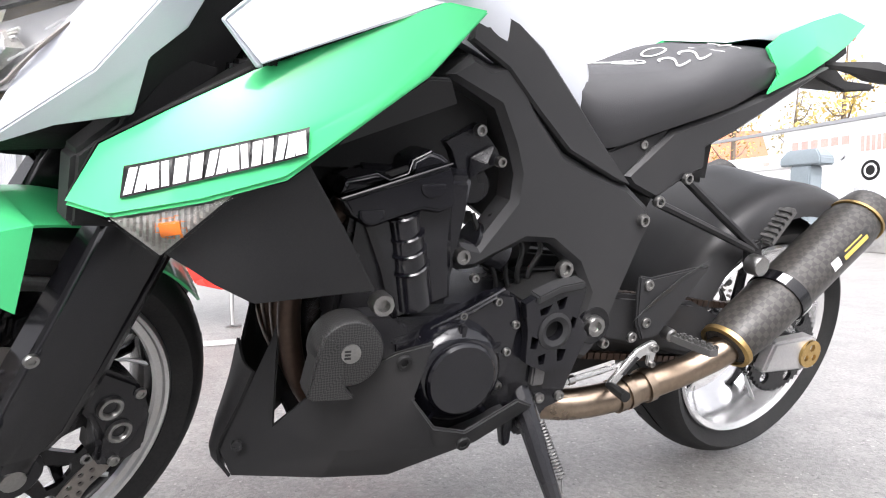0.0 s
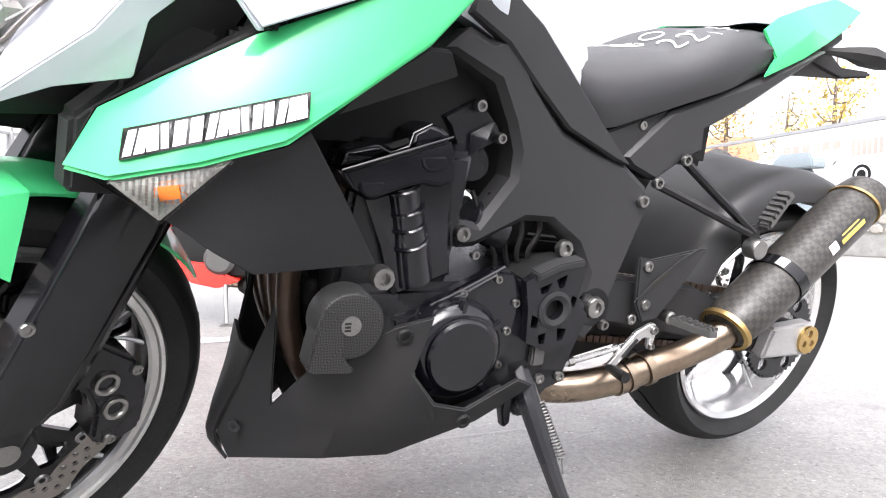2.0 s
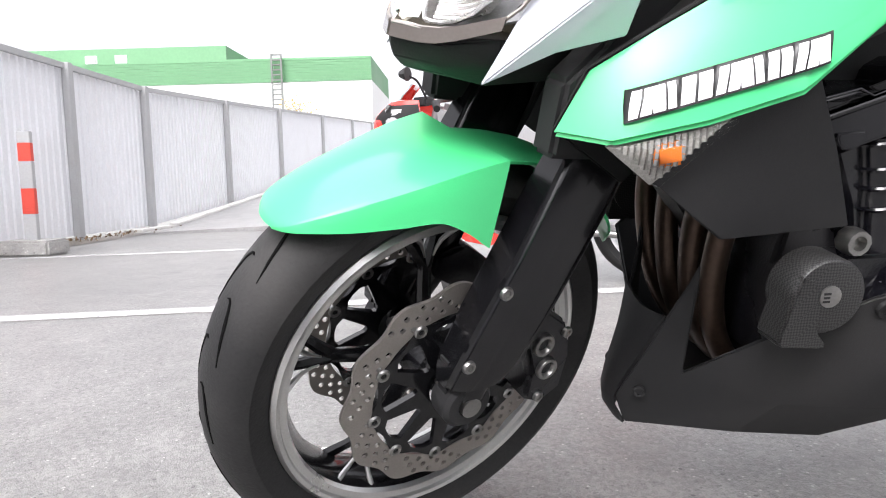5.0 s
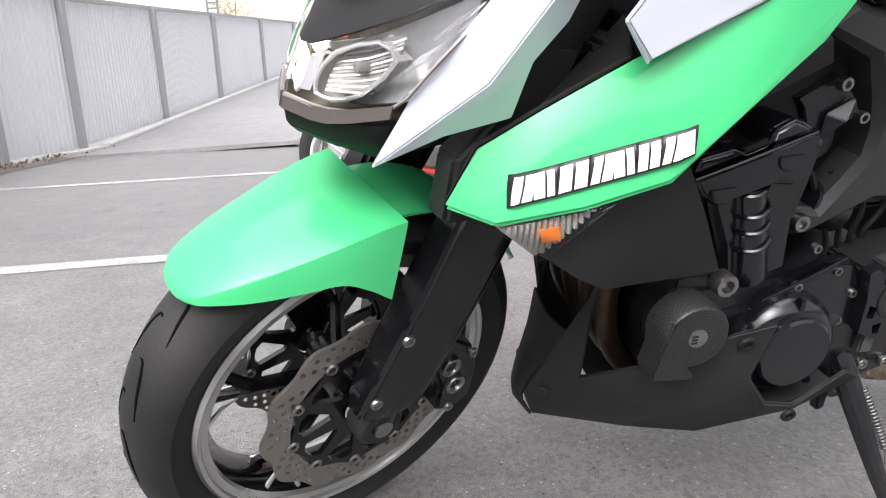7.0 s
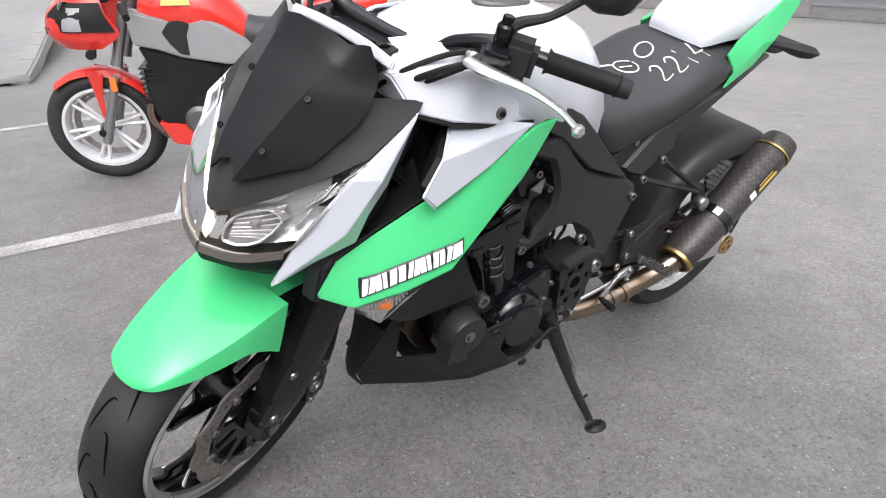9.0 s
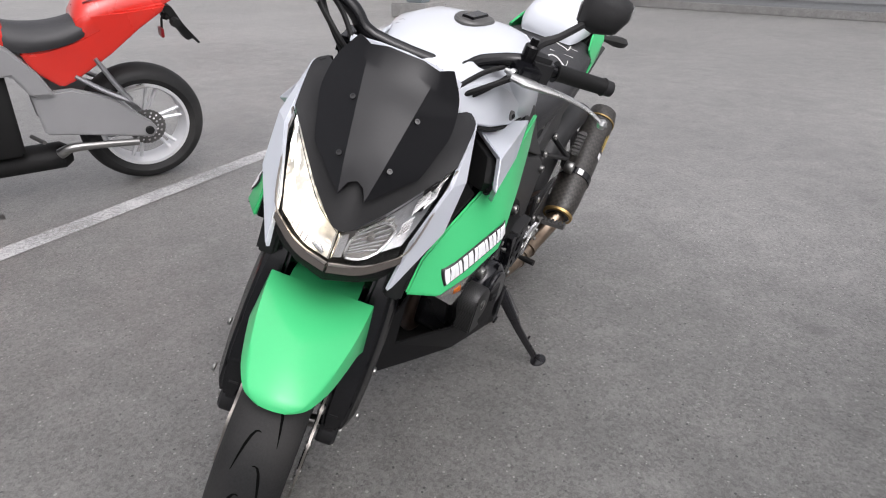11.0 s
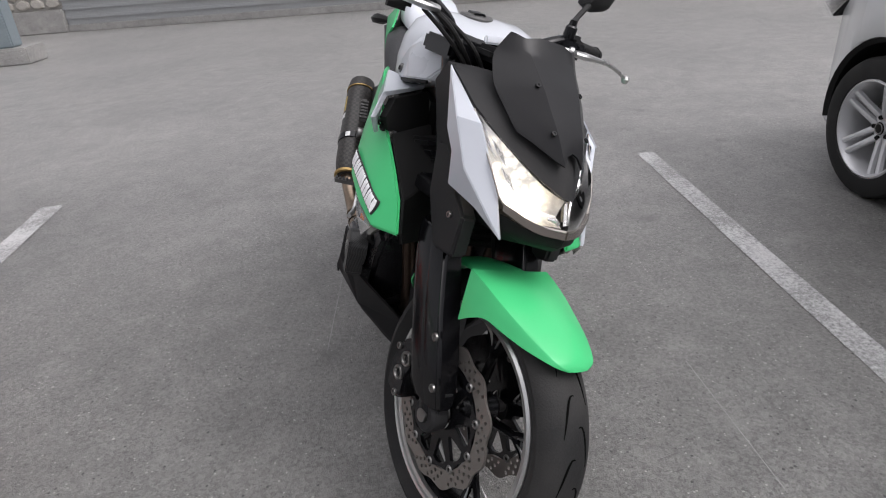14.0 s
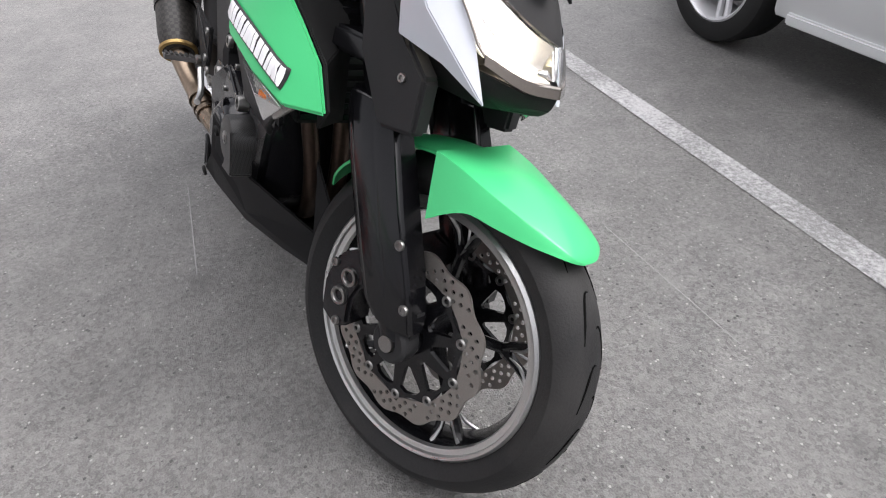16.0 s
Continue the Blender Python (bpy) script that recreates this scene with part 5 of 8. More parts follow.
    bpart("signal_back", solid([(x, s * (y - 0.008), z) for x, y, z in tp], [(0, 3, 1), (1, 3, 2), (2, 3, 0)], -0.012, 0.001), HONEY, sig)
    bpart("amber_bulb", moved(box(-0.015, 0.015, -0.006, 0.006, -0.0125, 0.0115, 0.005), Matrix.Translation((0.217, s * 0.243, 0.606)) @ Matrix.Rotation(-0.2, 4, "Y") @ Matrix.Rotation(s * 0.2, 4, "Z")), AMBER, sig)
    up = lambda x, edge: float(np.interp(x, (0.160, 0.276), (0.611, 0.642))) if edge else float(np.interp(x, (0.160, 0.208, 0.276), (0.611, 0.572, 0.642)))
    out = lambda x, z: 0.2330 + 0.232 * (x - 0.160) - 0.004 * abs(z - 0.61) / 0.03
    for j in range(17):
        x = 0.171 + 0.0058 * j
        za, zb = up(x, True) - 0.003, up(x, False) + 0.006
        n = max(1, int((za - zb) / 0.006))
        for i in range(n):
            z0, z1 = za + (zb - za) * i / n, za + (zb - za) * (i + 1) / n
            bpart("signal_rib", loft([[Vector((x - 0.0026, s * out(x, z), z)), Vector((x, s * (out(x, z) + 0.0022), z)), Vector((x + 0.0026, s * out(x, z), z))] for z in (z0, z1 + 0.0008)], False, False), HONEY, sig)
    bpart("infill_panel", solid([(x, s * y, z) for x, y, z in ((0.395, 0.205, 0.694), (0.560, 0.180, 0.756), (0.545, 0.185, 0.785), (0.500, 0.215, 0.782), (0.41, 0.235, 0.722))], [(0, 1, 2, 3, 4)], -0.008, 0.002), PLASTIC, None, "dark grey infill panel")
    # subframe cover
    sub = [(0.913, 0.669), (0.996, 0.749), (1.151, 0.806), (1.199, 0.826), (1.36, 0.895), (1.33, 0.872), (1.20, 0.790), (1.144, 0.757), (1.082, 0.726), (1.086, 0.689), (1.042, 0.668), (0.986, 0.632), (0.929, 0.652)]
    bpart("subframe_cover", ridged(sub, 0.007, s * 0.080, s * 0.113, s * 0.121), FRAME, None, "dark grey subframe cover")
    bpart("seat_side_panel", plate([(0.860, 0.704), (0.880, 0.709), (1.002, 0.756), (0.990, 0.738), (0.930, 0.662), (0.889, 0.672)], *sorted((s * 0.085, s * 0.1105)), 0.003), PLASTIC, None, "dark panel between seat and frame")
    bpart("frame_gusset", plate([(0.90, 0.60), (0.99, 0.58), (1.03, 0.66), (0.98, 0.72), (0.90, 0.68)], *sorted((s * 0.050, s * 0.084)), 0.004), SOFT, None, "black gusset behind the frame")
    bpart("panel_screw", bolt((0.946, s * 0.110, 0.722), (0, s, 0), 0.008, 0.004), STEEL)

# ---- radiator, engine and exhaust ----
rad = bpart("radiator", box(0.285, 0.325, -0.165, 0.165, 0.535, 0.78, 0.006), SOFT, None, "black radiator core")
for j in range(12):
    z = 0.545 + 0.02 * j
    bpart("radiator_fin", box(0.281, 0.285, -0.158, 0.158, z, z + 0.010, 0), ENGINE, rad)
bpart("coolant_tank", plate([(0.335, 0.52), (0.335, 0.80), (0.46, 0.80), (0.47, 0.46), (0.40, 0.44)], -0.03, 0.03, 0.006), SOFT, None, "black coolant tank behind the radiator")
block = bpart("cylinder_block", soften(loft([[Vector((x + 0.10 * (z - 0.5), y, z)) for x, y in ((0.43, -w), (0.60, -w), (0.60, w), (0.43, w))] for z, w in ((0.44, 0.135), (0.60, 0.145), (0.655, 0.145), (0.672, 0.120))]), 0.008), ENGINE, None, "black cylinder block and head")
crank = bpart("crankcase", soften(loft([[Vector((x, y, z)) for x, y in ((0.42 + a, -w), (0.86 - b, -w), (0.86 - b, w), (0.42 + a, w))] for z, w, a, b in ((0.24, 0.13, 0.08, 0.12), (0.30, 0.165, 0.02, 0.04), (0.42, 0.165, 0.0, 0.0), (0.47, 0.15, 0.02, 0.06))]), 0.012), ENGINE, None, "black painted crankcase")
bpart("airbox", box(0.36, 0.66, -0.118, 0.118, 0.64, 0.86, 0.02), SOFT, None, "black airbox under the tank")
for s in (-1, 1):
    low = [(0.411, 0.630), (0.557, 0.680), (0.567, 0.664), (0.572, 0.622), (0.548, 0.612), (0.523, 0.615), (0.478, 0.600), (0.452, 0.591), (0.424, 0.606)]
    top = [(0.411, 0.632), (0.416, 0.654), (0.457, 0.664), (0.474, 0.656), (0.500, 0.666), (0.504, 0.683), (0.528, 0.696), (0.545, 0.691), (0.560, 0.680)]
    hc = bpart("head_cover", soften(loft([[Vector((x, s * 0.130, z)) for x, z in low], [Vector((x, s * 0.176, z)) for x, z in low], [Vector((x, s * 0.185, z)) for x, z in inset(low, 0.006)]]), 0.002), BLACKENAMEL, block, "black cylinder head end cover")
    bpart("cam_cover", soften(loft([[Vector((x, s * 0.110, z)) for x, z in top], [Vector((x, s * 0.176, z)) for x, z in top], [Vector((x, s * 0.182, z)) for x, z in inset(top, 0.005)]]), 0.003, 3), BLACKENAMEL, hc, "black cam cover with a stepped rim")
    bpart("head_band", tube([(0.412, s * 0.186, 0.630), (0.485, s * 0.188, 0.6555), (0.558, s * 0.186, 0.6805)], [0.0016, 0.0022, 0.0016], 6), BLACKENAMEL, hc)
    bpart("cam_rim", tube([(x, s * 0.1815, z) for x, z in ((0.418, 0.652), (0.457, 0.662), (0.474, 0.6545), (0.499, 0.664), (0.504, 0.681), (0.528, 0.694))], 0.0012, 5, 1), BLACKENAMEL, hc)
    bpart("head_recess", plate([(0.466, 0.664), (0.497, 0.675), (0.499, 0.668), (0.476, 0.659)], *sorted((s * 0.179, s * 0.1835)), 0.0012), SOFT, hc)
    for x, z in ((0.452, 0.612), (0.534, 0.648)):
        bpart("head_lug", soften(loft([[Vector((x + 0.019 * k * math.cos(a), s * y, z + 0.016 * k * math.sin(a))) for a in np.linspace(math.pi - 0.25, 2 * math.pi + 0.4, 9)] for y, k in ((0.178, 1.0), (0.187, 0.95), (0.189, 0.82))]), 0.001), BLACKENAMEL, hc)
    bpart("cylinder_side", ridged([(0.455, 0.594), (0.579, 0.640), (0.585, 0.567), (0.592, 0.485), (0.506, 0.455), (0.484, 0.527)], 0.010, s * 0.120, s * 0.152, s * 0.162), BLACKENAMEL, block)
    # a rounded column over the cam chain, with raised hoops
    bow = lambda p, q, out, up=0.0: [Vector((p[0] + (q[0] - p[0]) * k, s * (0.160 + out * math.sin(math.pi * min(1, max(0, k))) ** 0.6), p[1] + (q[1] - p[1]) * k - up * math.sin(math.pi * k))) for k in np.linspace(0, 1, 11)]
    sides = [((0.482, 0.606), (0.527, 0.620)), ((0.489, 0.580), (0.532, 0.594)), ((0.497, 0.545), (0.544, 0.562)), ((0.503, 0.510), (0.553, 0.528)), ((0.511, 0.470), (0.562, 0.490))]
    tower = bpart("chain_tower", loft([bow(p, q, 0.020, 0.004) + [Vector((q[0], s * 0.150, q[1])), Vector((p[0], s * 0.150, p[1]))] for p, q in sides]), BLACKENAMEL, block, "ribbed gloss black cam chain cover", 60)
    for p, q in (((0.482, 0.600), (0.527, 0.615)), ((0.492, 0.571), (0.536, 0.588)), ((0.496, 0.549), (0.542, 0.566)), ((0.501, 0.524), (0.549, 0.543))):
        bpart("tower_rung", tube(bow(p, q, 0.0225, 0.004), 0.0030, 6, 1), BLACKENAMEL, tower)
    tn = bpart("cam_tunnel", ridged([(0.569, 0.705), (0.619, 0.734), (0.642, 0.720), (0.661, 0.701), (0.671, 0.680), (0.634, 0.659), (0.622, 0.643), (0.607, 0.631), (0.594, 0.661), (0.580, 0.691)], 0.005, s * 0.080, s * 0.118, s * 0.127), ENGINE, block, "black angular duct beside the head")
    bpart("tunnel_ridge", solid([(0.643, s * 0.128, 0.704), (0.614, s * 0.130, 0.684), (0.611, s * 0.126, 0.655), (0.628, s * 0.140, 0.681)], [(0, 1, 3), (1, 2, 3), (2, 0, 3)], 0.004, 0.001), ENGINE, tn)
    gx = 0.597
    gen = bpart("generator_cover" if s < 0 else "clutch_cover", lathe([(0.0, s * 0.212), (0.050, s * 0.212), (0.054, s * 0.209), (0.055, s * 0.204), (0.060, s * 0.203), (0.068, s * 0.197), (0.076, s * 0.182), (0.079, s * 0.14), (0, s * 0.14)], 44, (gx, 0, 0.381), "y"), BLACKENAMEL, crank, "round gloss black engine cover", 30)
    for turn in (0.9, 2.2, 3.5, 4.7, 5.7):
        bpart("cover_rib", moved(box(0.056, 0.079, s * 0.196 - 0.006, s * 0.196 + 0.006, -0.006, 0.006, 0.003), Matrix.Translation((gx, 0, 0.381)) @ Matrix.Rotation(turn, 4, "Y")), BLACKENAMEL, gen)
    for x, z in ((0.608, 0.462), (0.664, 0.481), (0.700, 0.443), (0.548, 0.431), (0.682, 0.345), (0.620, 0.518), (0.690, 0.400)):
        bpart("cover_bolt", bolt((x, s * 0.166, z), (0, s, 0), 0.0068, 0.009), STEEL, gen)
    for k in (0.0, 0.012):
        bpart("case_seam", tube([(0.545 + k, s * 0.172, 0.434 + k), (0.600 + k, s * 0.172, 0.458 + k), (0.660 + k, s * 0.172, 0.488 + k)], 0.003, 6), BLACKENAMEL, crank)
    bpart("case_upper", plate([(0.50, 0.430), (0.548, 0.440), (0.600, 0.466), (0.664, 0.496), (0.695, 0.494), (0.716, 0.453), (0.70, 0.36), (0.64, 0.31), (0.56, 0.31), (0.51, 0.36)], *sorted((s * 0.140, s * 0.170)), 0.008), BLACKENAMEL, crank)
    bpart("engine_mount_bolt", bolt((0.470, s * 0.190, 0.497), (0, s, 0), 0.016, 0.020), STEEL)
    bpart("injector_hose", tube([(0.530, s * 0.105, 0.728), (0.545, s * 0.110, 0.731), (0.556, s * 0.110, 0.724), (0.562, s * 0.110, 0.706)], 0.0035, 8), GREYARM, None, "thin grey fuel hose")
    bpart("injector_hose", tube([(0.556, s * 0.110, 0.738), (0.568, s * 0.110, 0.735), (0.578, s * 0.110, 0.722), (0.584, s * 0.108, 0.706)], 0.0045, 8), GREYARM)
    bpart("throttle_body", lathe([(0, s * 0.03), (0.03, s * 0.03), (0.030, s * 0.095), (0.026, s * 0.10), (0, s * 0.10)], 18, (0.640, 0, 0.640), "y"), ENGINE)
    bpart("starter_motor", tube([(0.64, s * 0.10, 0.56), (0.70, s * 0.10, 0.535)], 0.030, 14, 1), ENGINE)
    for k in range(4):
        bpart("wiring_loom", tube([(0.64 + 0.03 * k, s * 0.106, 0.60), (0.66 + 0.035 * k, s * 0.116, 0.55), (0.69 + 0.02 * k, s * 0.112, 0.50), (0.70 + 0.03 * k, s * 0.105, 0.46)], 0.0042, 6), SOFT)
# sprocket cover with slots, left only
sc = bpart("sprocket_cover", pierced([[(0.714, 0.436), (0.704, 0.480), (0.724, 0.490), (0.760, 0.506), (0.803, 0.512), (0.812, 0.500), (0.804, 0.454), (0.810, 0.380), (0.758, 0.366), (0.718, 0.384)], circle(0.763, 0.434, 0.016, 16), [(0.730, 0.470), (0.752, 0.478), (0.745, 0.462), (0.733, 0.460)], [(0.758, 0.482), (0.778, 0.490), (0.775, 0.470), (0.766, 0.468)], [(0.793, 0.456), (0.802, 0.452), (0.800, 0.436), (0.788, 0.440)], [(0.722, 0.428), (0.736, 0.422), (0.734, 0.406), (0.722, 0.408)], [(0.772, 0.404), (0.790, 0.402), (0.786, 0.384), (0.776, 0.382)], [(0.738, 0.394), (0.752, 0.398), (0.752, 0.380), (0.742, 0.380)]], -0.186, -0.170), ENGINE, None, "black slotted sprocket cover")
bpart("sprocket_cover_back", plate([(0.718, 0.436), (0.708, 0.478), (0.760, 0.500), (0.806, 0.506), (0.800, 0.454), (0.806, 0.384), (0.758, 0.370), (0.722, 0.388)], -0.171, -0.10, 0.004), SOFT, sc)
bpart("sprocket_boss", lathe([(0.016, -0.186), (0.024, -0.190), (0.030, -0.188), (0.030, -0.182)], 28, (0.763, 0, 0.434), "y"), PLASTIC, sc)
bpart("cover_ledge", soften(loft([[Vector((x, y, z)) for y, z in ((-0.165, z0), (-0.192, z0 - 0.002), (-0.192, z0 - 0.014), (-0.165, z0 - 0.014))] for x, z0 in ((0.722, 0.494), (0.760, 0.510), (0.804, 0.516))]), 0.002), PLASTIC, sc)
# crash protector (round carbon cap with a tail), left and right
for s in (-1, 1):
    cap_ = bpart("frame_slider", lathe([(0, s * 0.240), (0.036, s * 0.240), (0.041, s * 0.2385), (0.0435, s * 0.235), (0.045, s * 0.195), (0, s * 0.195)], 40, (0.421, 0, 0.447), "y"), CARBON_FINE, None, "round carbon frame slider with a tail")
    bpart("slider_tail", plate([(0.386, 0.475), (0.378, 0.446), (0.371, 0.412), (0.368, 0.396), (0.373, 0.390), (0.424, 0.386), (0.430, 0.389), (0.418, 0.402), (0.413, 0.416), (0.416, 0.44), (0.40, 0.47)], *sorted((s * 0.200, s * 0.2412)), 0.003), CARBON_FINE, cap_)
    badge = bpart("slider_badge", lathe([(0, s * 0.2425), (0.011, s * 0.2425), (0.0125, s * 0.242), (0.0125, s * 0.238), (0, s * 0.238)], 20, (0.420, 0, 0.449), "y"), STEEL, cap_, "small round silver badge")
    for dx, dz, w in ((-0.005, 0.004, 0.008), (-0.005, -0.0005, 0.007), (-0.005, -0.005, 0.008)):
        bpart("badge_mark", box(0.420 + dx - w / 2, 0.420 + dx + w / 2, *sorted((s * 0.2415, s * 0.2432)), 0.449 + dz - 0.0013, 0.449 + dz + 0.0013, 0), INK, badge)
for y in (-0.108, -0.038, 0.038, 0.108):
    bpart("header_pipe", tube([(0.44, y, 0.60), (0.400, y, 0.585), (0.378, y * 0.92, 0.50), (0.382, y * 0.74, 0.41), (0.410, y * 0.58, 0.32), (0.47, y * 0.42, 0.255), (0.60, y * 0.3, 0.225)], 0.0165, 12), RUST, None, "browned steel header pipe")
for s in (-1, 1):
    pipe = bpart("link_pipe", tube([(0.62, s * 0.03, 0.262), (0.74, s * 0.05, 0.262), (0.85, s * 0.115, 0.264), (0.945, s * 0.138, 0.278), (1.03, s * 0.150, 0.303), (1.11, s * 0.162, 0.331), (1.180, s * 0.174, 0.372)], [0.028, 0.028, 0.028, 0.028, 0.027, 0.026, 0.030], 16), TITAN, None, "heat-stained bare metal exhaust pipe")
    for t in ((0.955, 0.140, 0.281), (0.975, 0.143, 0.287), (1.012, 0.148, 0.298)):
        bpart("pipe_clamp", moved(lathe([(0.0275, -0.008), (0.031, -0.008), (0.031, 0.008), (0.0275, 0.008)], 24, (0, 0, 0), "x", True), Matrix.Translation((t[0], s * t[1], t[2])) @ Matrix.Rotation(-0.27, 4, "Y")), TITAN, pipe)
    # silencer
    a, b = Vector((1.165, s * 0.176, 0.372)), Vector((1.520, s * 0.140, 0.607))
    way = (b - a).normalized()
    basis = Matrix.Translation(a) @ way.to_track_quat("Z", "Y").to_matrix().to_4x4()
    L = (b - a).length
    mk = lambda prof, ring=False: moved(lathe(prof, 40, (0, 0, 0), "z", ring), basis @ Matrix.Diagonal((0.85, 0.76, 1, 1)))
    muf = bpart("silencer", mk([(0, 0.0), (0.046, 0.0), (0.054, 0.012), (0.062, 0.06), (0.064, 0.14), (0.064, L - 0.03), (0.060, L)]), CARBON, None, "dark carbon fibre silencer with gold rings")
    bpart("front_ring", mk([(0.050, -0.004), (0.059, -0.002), (0.0605, 0.007), (0.053, 0.006)], True), BRASS, muf)
    bpart("end_ring", mk([(0.060, L - 0.004), (0.0655, L - 0.004), (0.0655, L + 0.002), (0.060, L + 0.002)], True), BRASS, muf)
    bpart("end_cap", mk([(0.063, L), (0.064, L + 0.012), (0.056, L + 0.050), (0.044, L + 0.058), (0.030, L + 0.056), (0.026, L + 0.02), (0, L + 0.02)]), CARBON, muf)
    face = basis.to_3x3().inverted() @ Vector((0, s, 0.35))
    mid0 = math.atan2(face.y, face.x)
    bpart("silencer_clamp", mk([(0.063, 0.150), (0.068, 0.150), (0.068, 0.176), (0.063, 0.176)], True), GLOSS, muf, "black strap with silver ends")
    for turn in (-0.9, 0.75):
        at = mid0 + turn
        bpart("clamp_end", moved(loft([[Vector((0.0692 * math.cos(at + t), 0.0692 * math.sin(at + t), h)) for t in (-0.16, -0.05, 0.05, 0.16)] for h in (0.152, 0.174)], False, False), basis @ Matrix.Diagonal((0.85, 0.76, 1, 1))), ALLOY, muf, "bright end of the strap")
    bpart("clamp_lug", joined(lathe([(0, -0.014), (0.018, -0.014), (0.020, -0.010), (0.020, 0.010), (0.018, 0.014), (0, 0.014)], 20, (1.235, s * 0.150, 0.520), "y")), STEEL, muf)
    for (u0, u1, h0, h1, k, m_) in ((-0.24, 0.24, L - 0.140, L - 0.048, 1.0, INK), (-0.18, 0.20, L - 0.168, L - 0.144, 1.0, DECAL), (-0.02, 0.16, L - 0.132, L - 0.054, 1.008, YELLOW), (-0.17, -0.11, L - 0.124, L - 0.066, 1.008, YELLOW)):
        rows = [[Vector((0.0552 * k * math.cos(mid0 + t), 0.0494 * k * math.sin(mid0 + t), h)) for t in np.linspace(u0, u1, 6)] for h in (h0, h1)]
        bpart("silencer_decal", moved(loft(rows, False, False), basis), m_, muf)

# belly pan
for s in (-1, 1):
    pp = [(0.299, 0.014, 0.197), (0.318, 0.018, 0.148), (0.440, 0.095, 0.182), (0.520, 0.150, 0.206), (0.640, 0.195, 0.268), (0.735, 0.200, 0.318), (0.700, 0.205, 0.335), (0.600, 0.232, 0.310), (0.545, 0.240, 0.330), (0.509, 0.242, 0.376), (0.535, 0.236, 0.453), (0.484, 0.232, 0.441), (0.385, 0.200, 0.380), (0.368, 0.062, 0.264), (0.368, 0.072, 0.386), (0.372, 0.095, 0.482), (0.358, 0.066, 0.400), (0.326, 0.034, 0.285), (0.430, 0.185, 0.280), (0.560, 0.215, 0.285)]
    bpart("belly_pan", solid([(x, s * y, z) for x, y, z in pp], [(0, 1, 13, 17), (17, 13, 14, 16), (16, 14, 15), (1, 2, 18, 13), (2, 3, 19, 18), (3, 4, 7, 19), (4, 5, 6, 7), (19, 7, 8, 9), (18, 19, 9, 10, 11), (13, 18, 11, 12)], -0.006, 0.004), PLASTIC, None, "matt black belly pan side")
    bpart("screw", bolt((0.322, s * 0.037, 0.220), (-0.3, s, 0), 0.009, 0.005), PLASTIC)
    for x, y, z in ((0.493, 0.236, 0.430), (0.60, 0.226, 0.292)):
        bpart("pan_screw", bolt((x, s * y, z), (0, s, -0.2), 0.011, 0.005), SOFT)
front = [[(0.319, -0.018, 0.151), (0.314, 0, 0.150), (0.319, 0.018, 0.151)], [(0.300, -0.016, 0.197), (0.293, 0, 0.194), (0.300, 0.016, 0.197)], [(0.327, -0.033, 0.285), (0.322, 0, 0.282), (0.327, 0.033, 0.285)], [(0.342, -0.048, 0.345), (0.338, 0, 0.336), (0.342, 0.048, 0.345)]]
bpart("belly_pan_front", sheet(front, 0.005, 3), PLASTIC, None, "matt black front of the belly pan")
bpart("belly_pan_floor", soften(loft([[Vector((x, -w, z)), Vector((x, w, z)), Vector((x, w, z + 0.008)), Vector((x, -w, z + 0.008))] for x, w, z in ((0.43, 0.090, 0.184), (0.46, 0.100, 0.192), (0.52, 0.145, 0.209), (0.64, 0.19, 0.270), (0.70, 0.19, 0.30))]), 0.003), PLASTIC, None, "matt black belly pan floor")

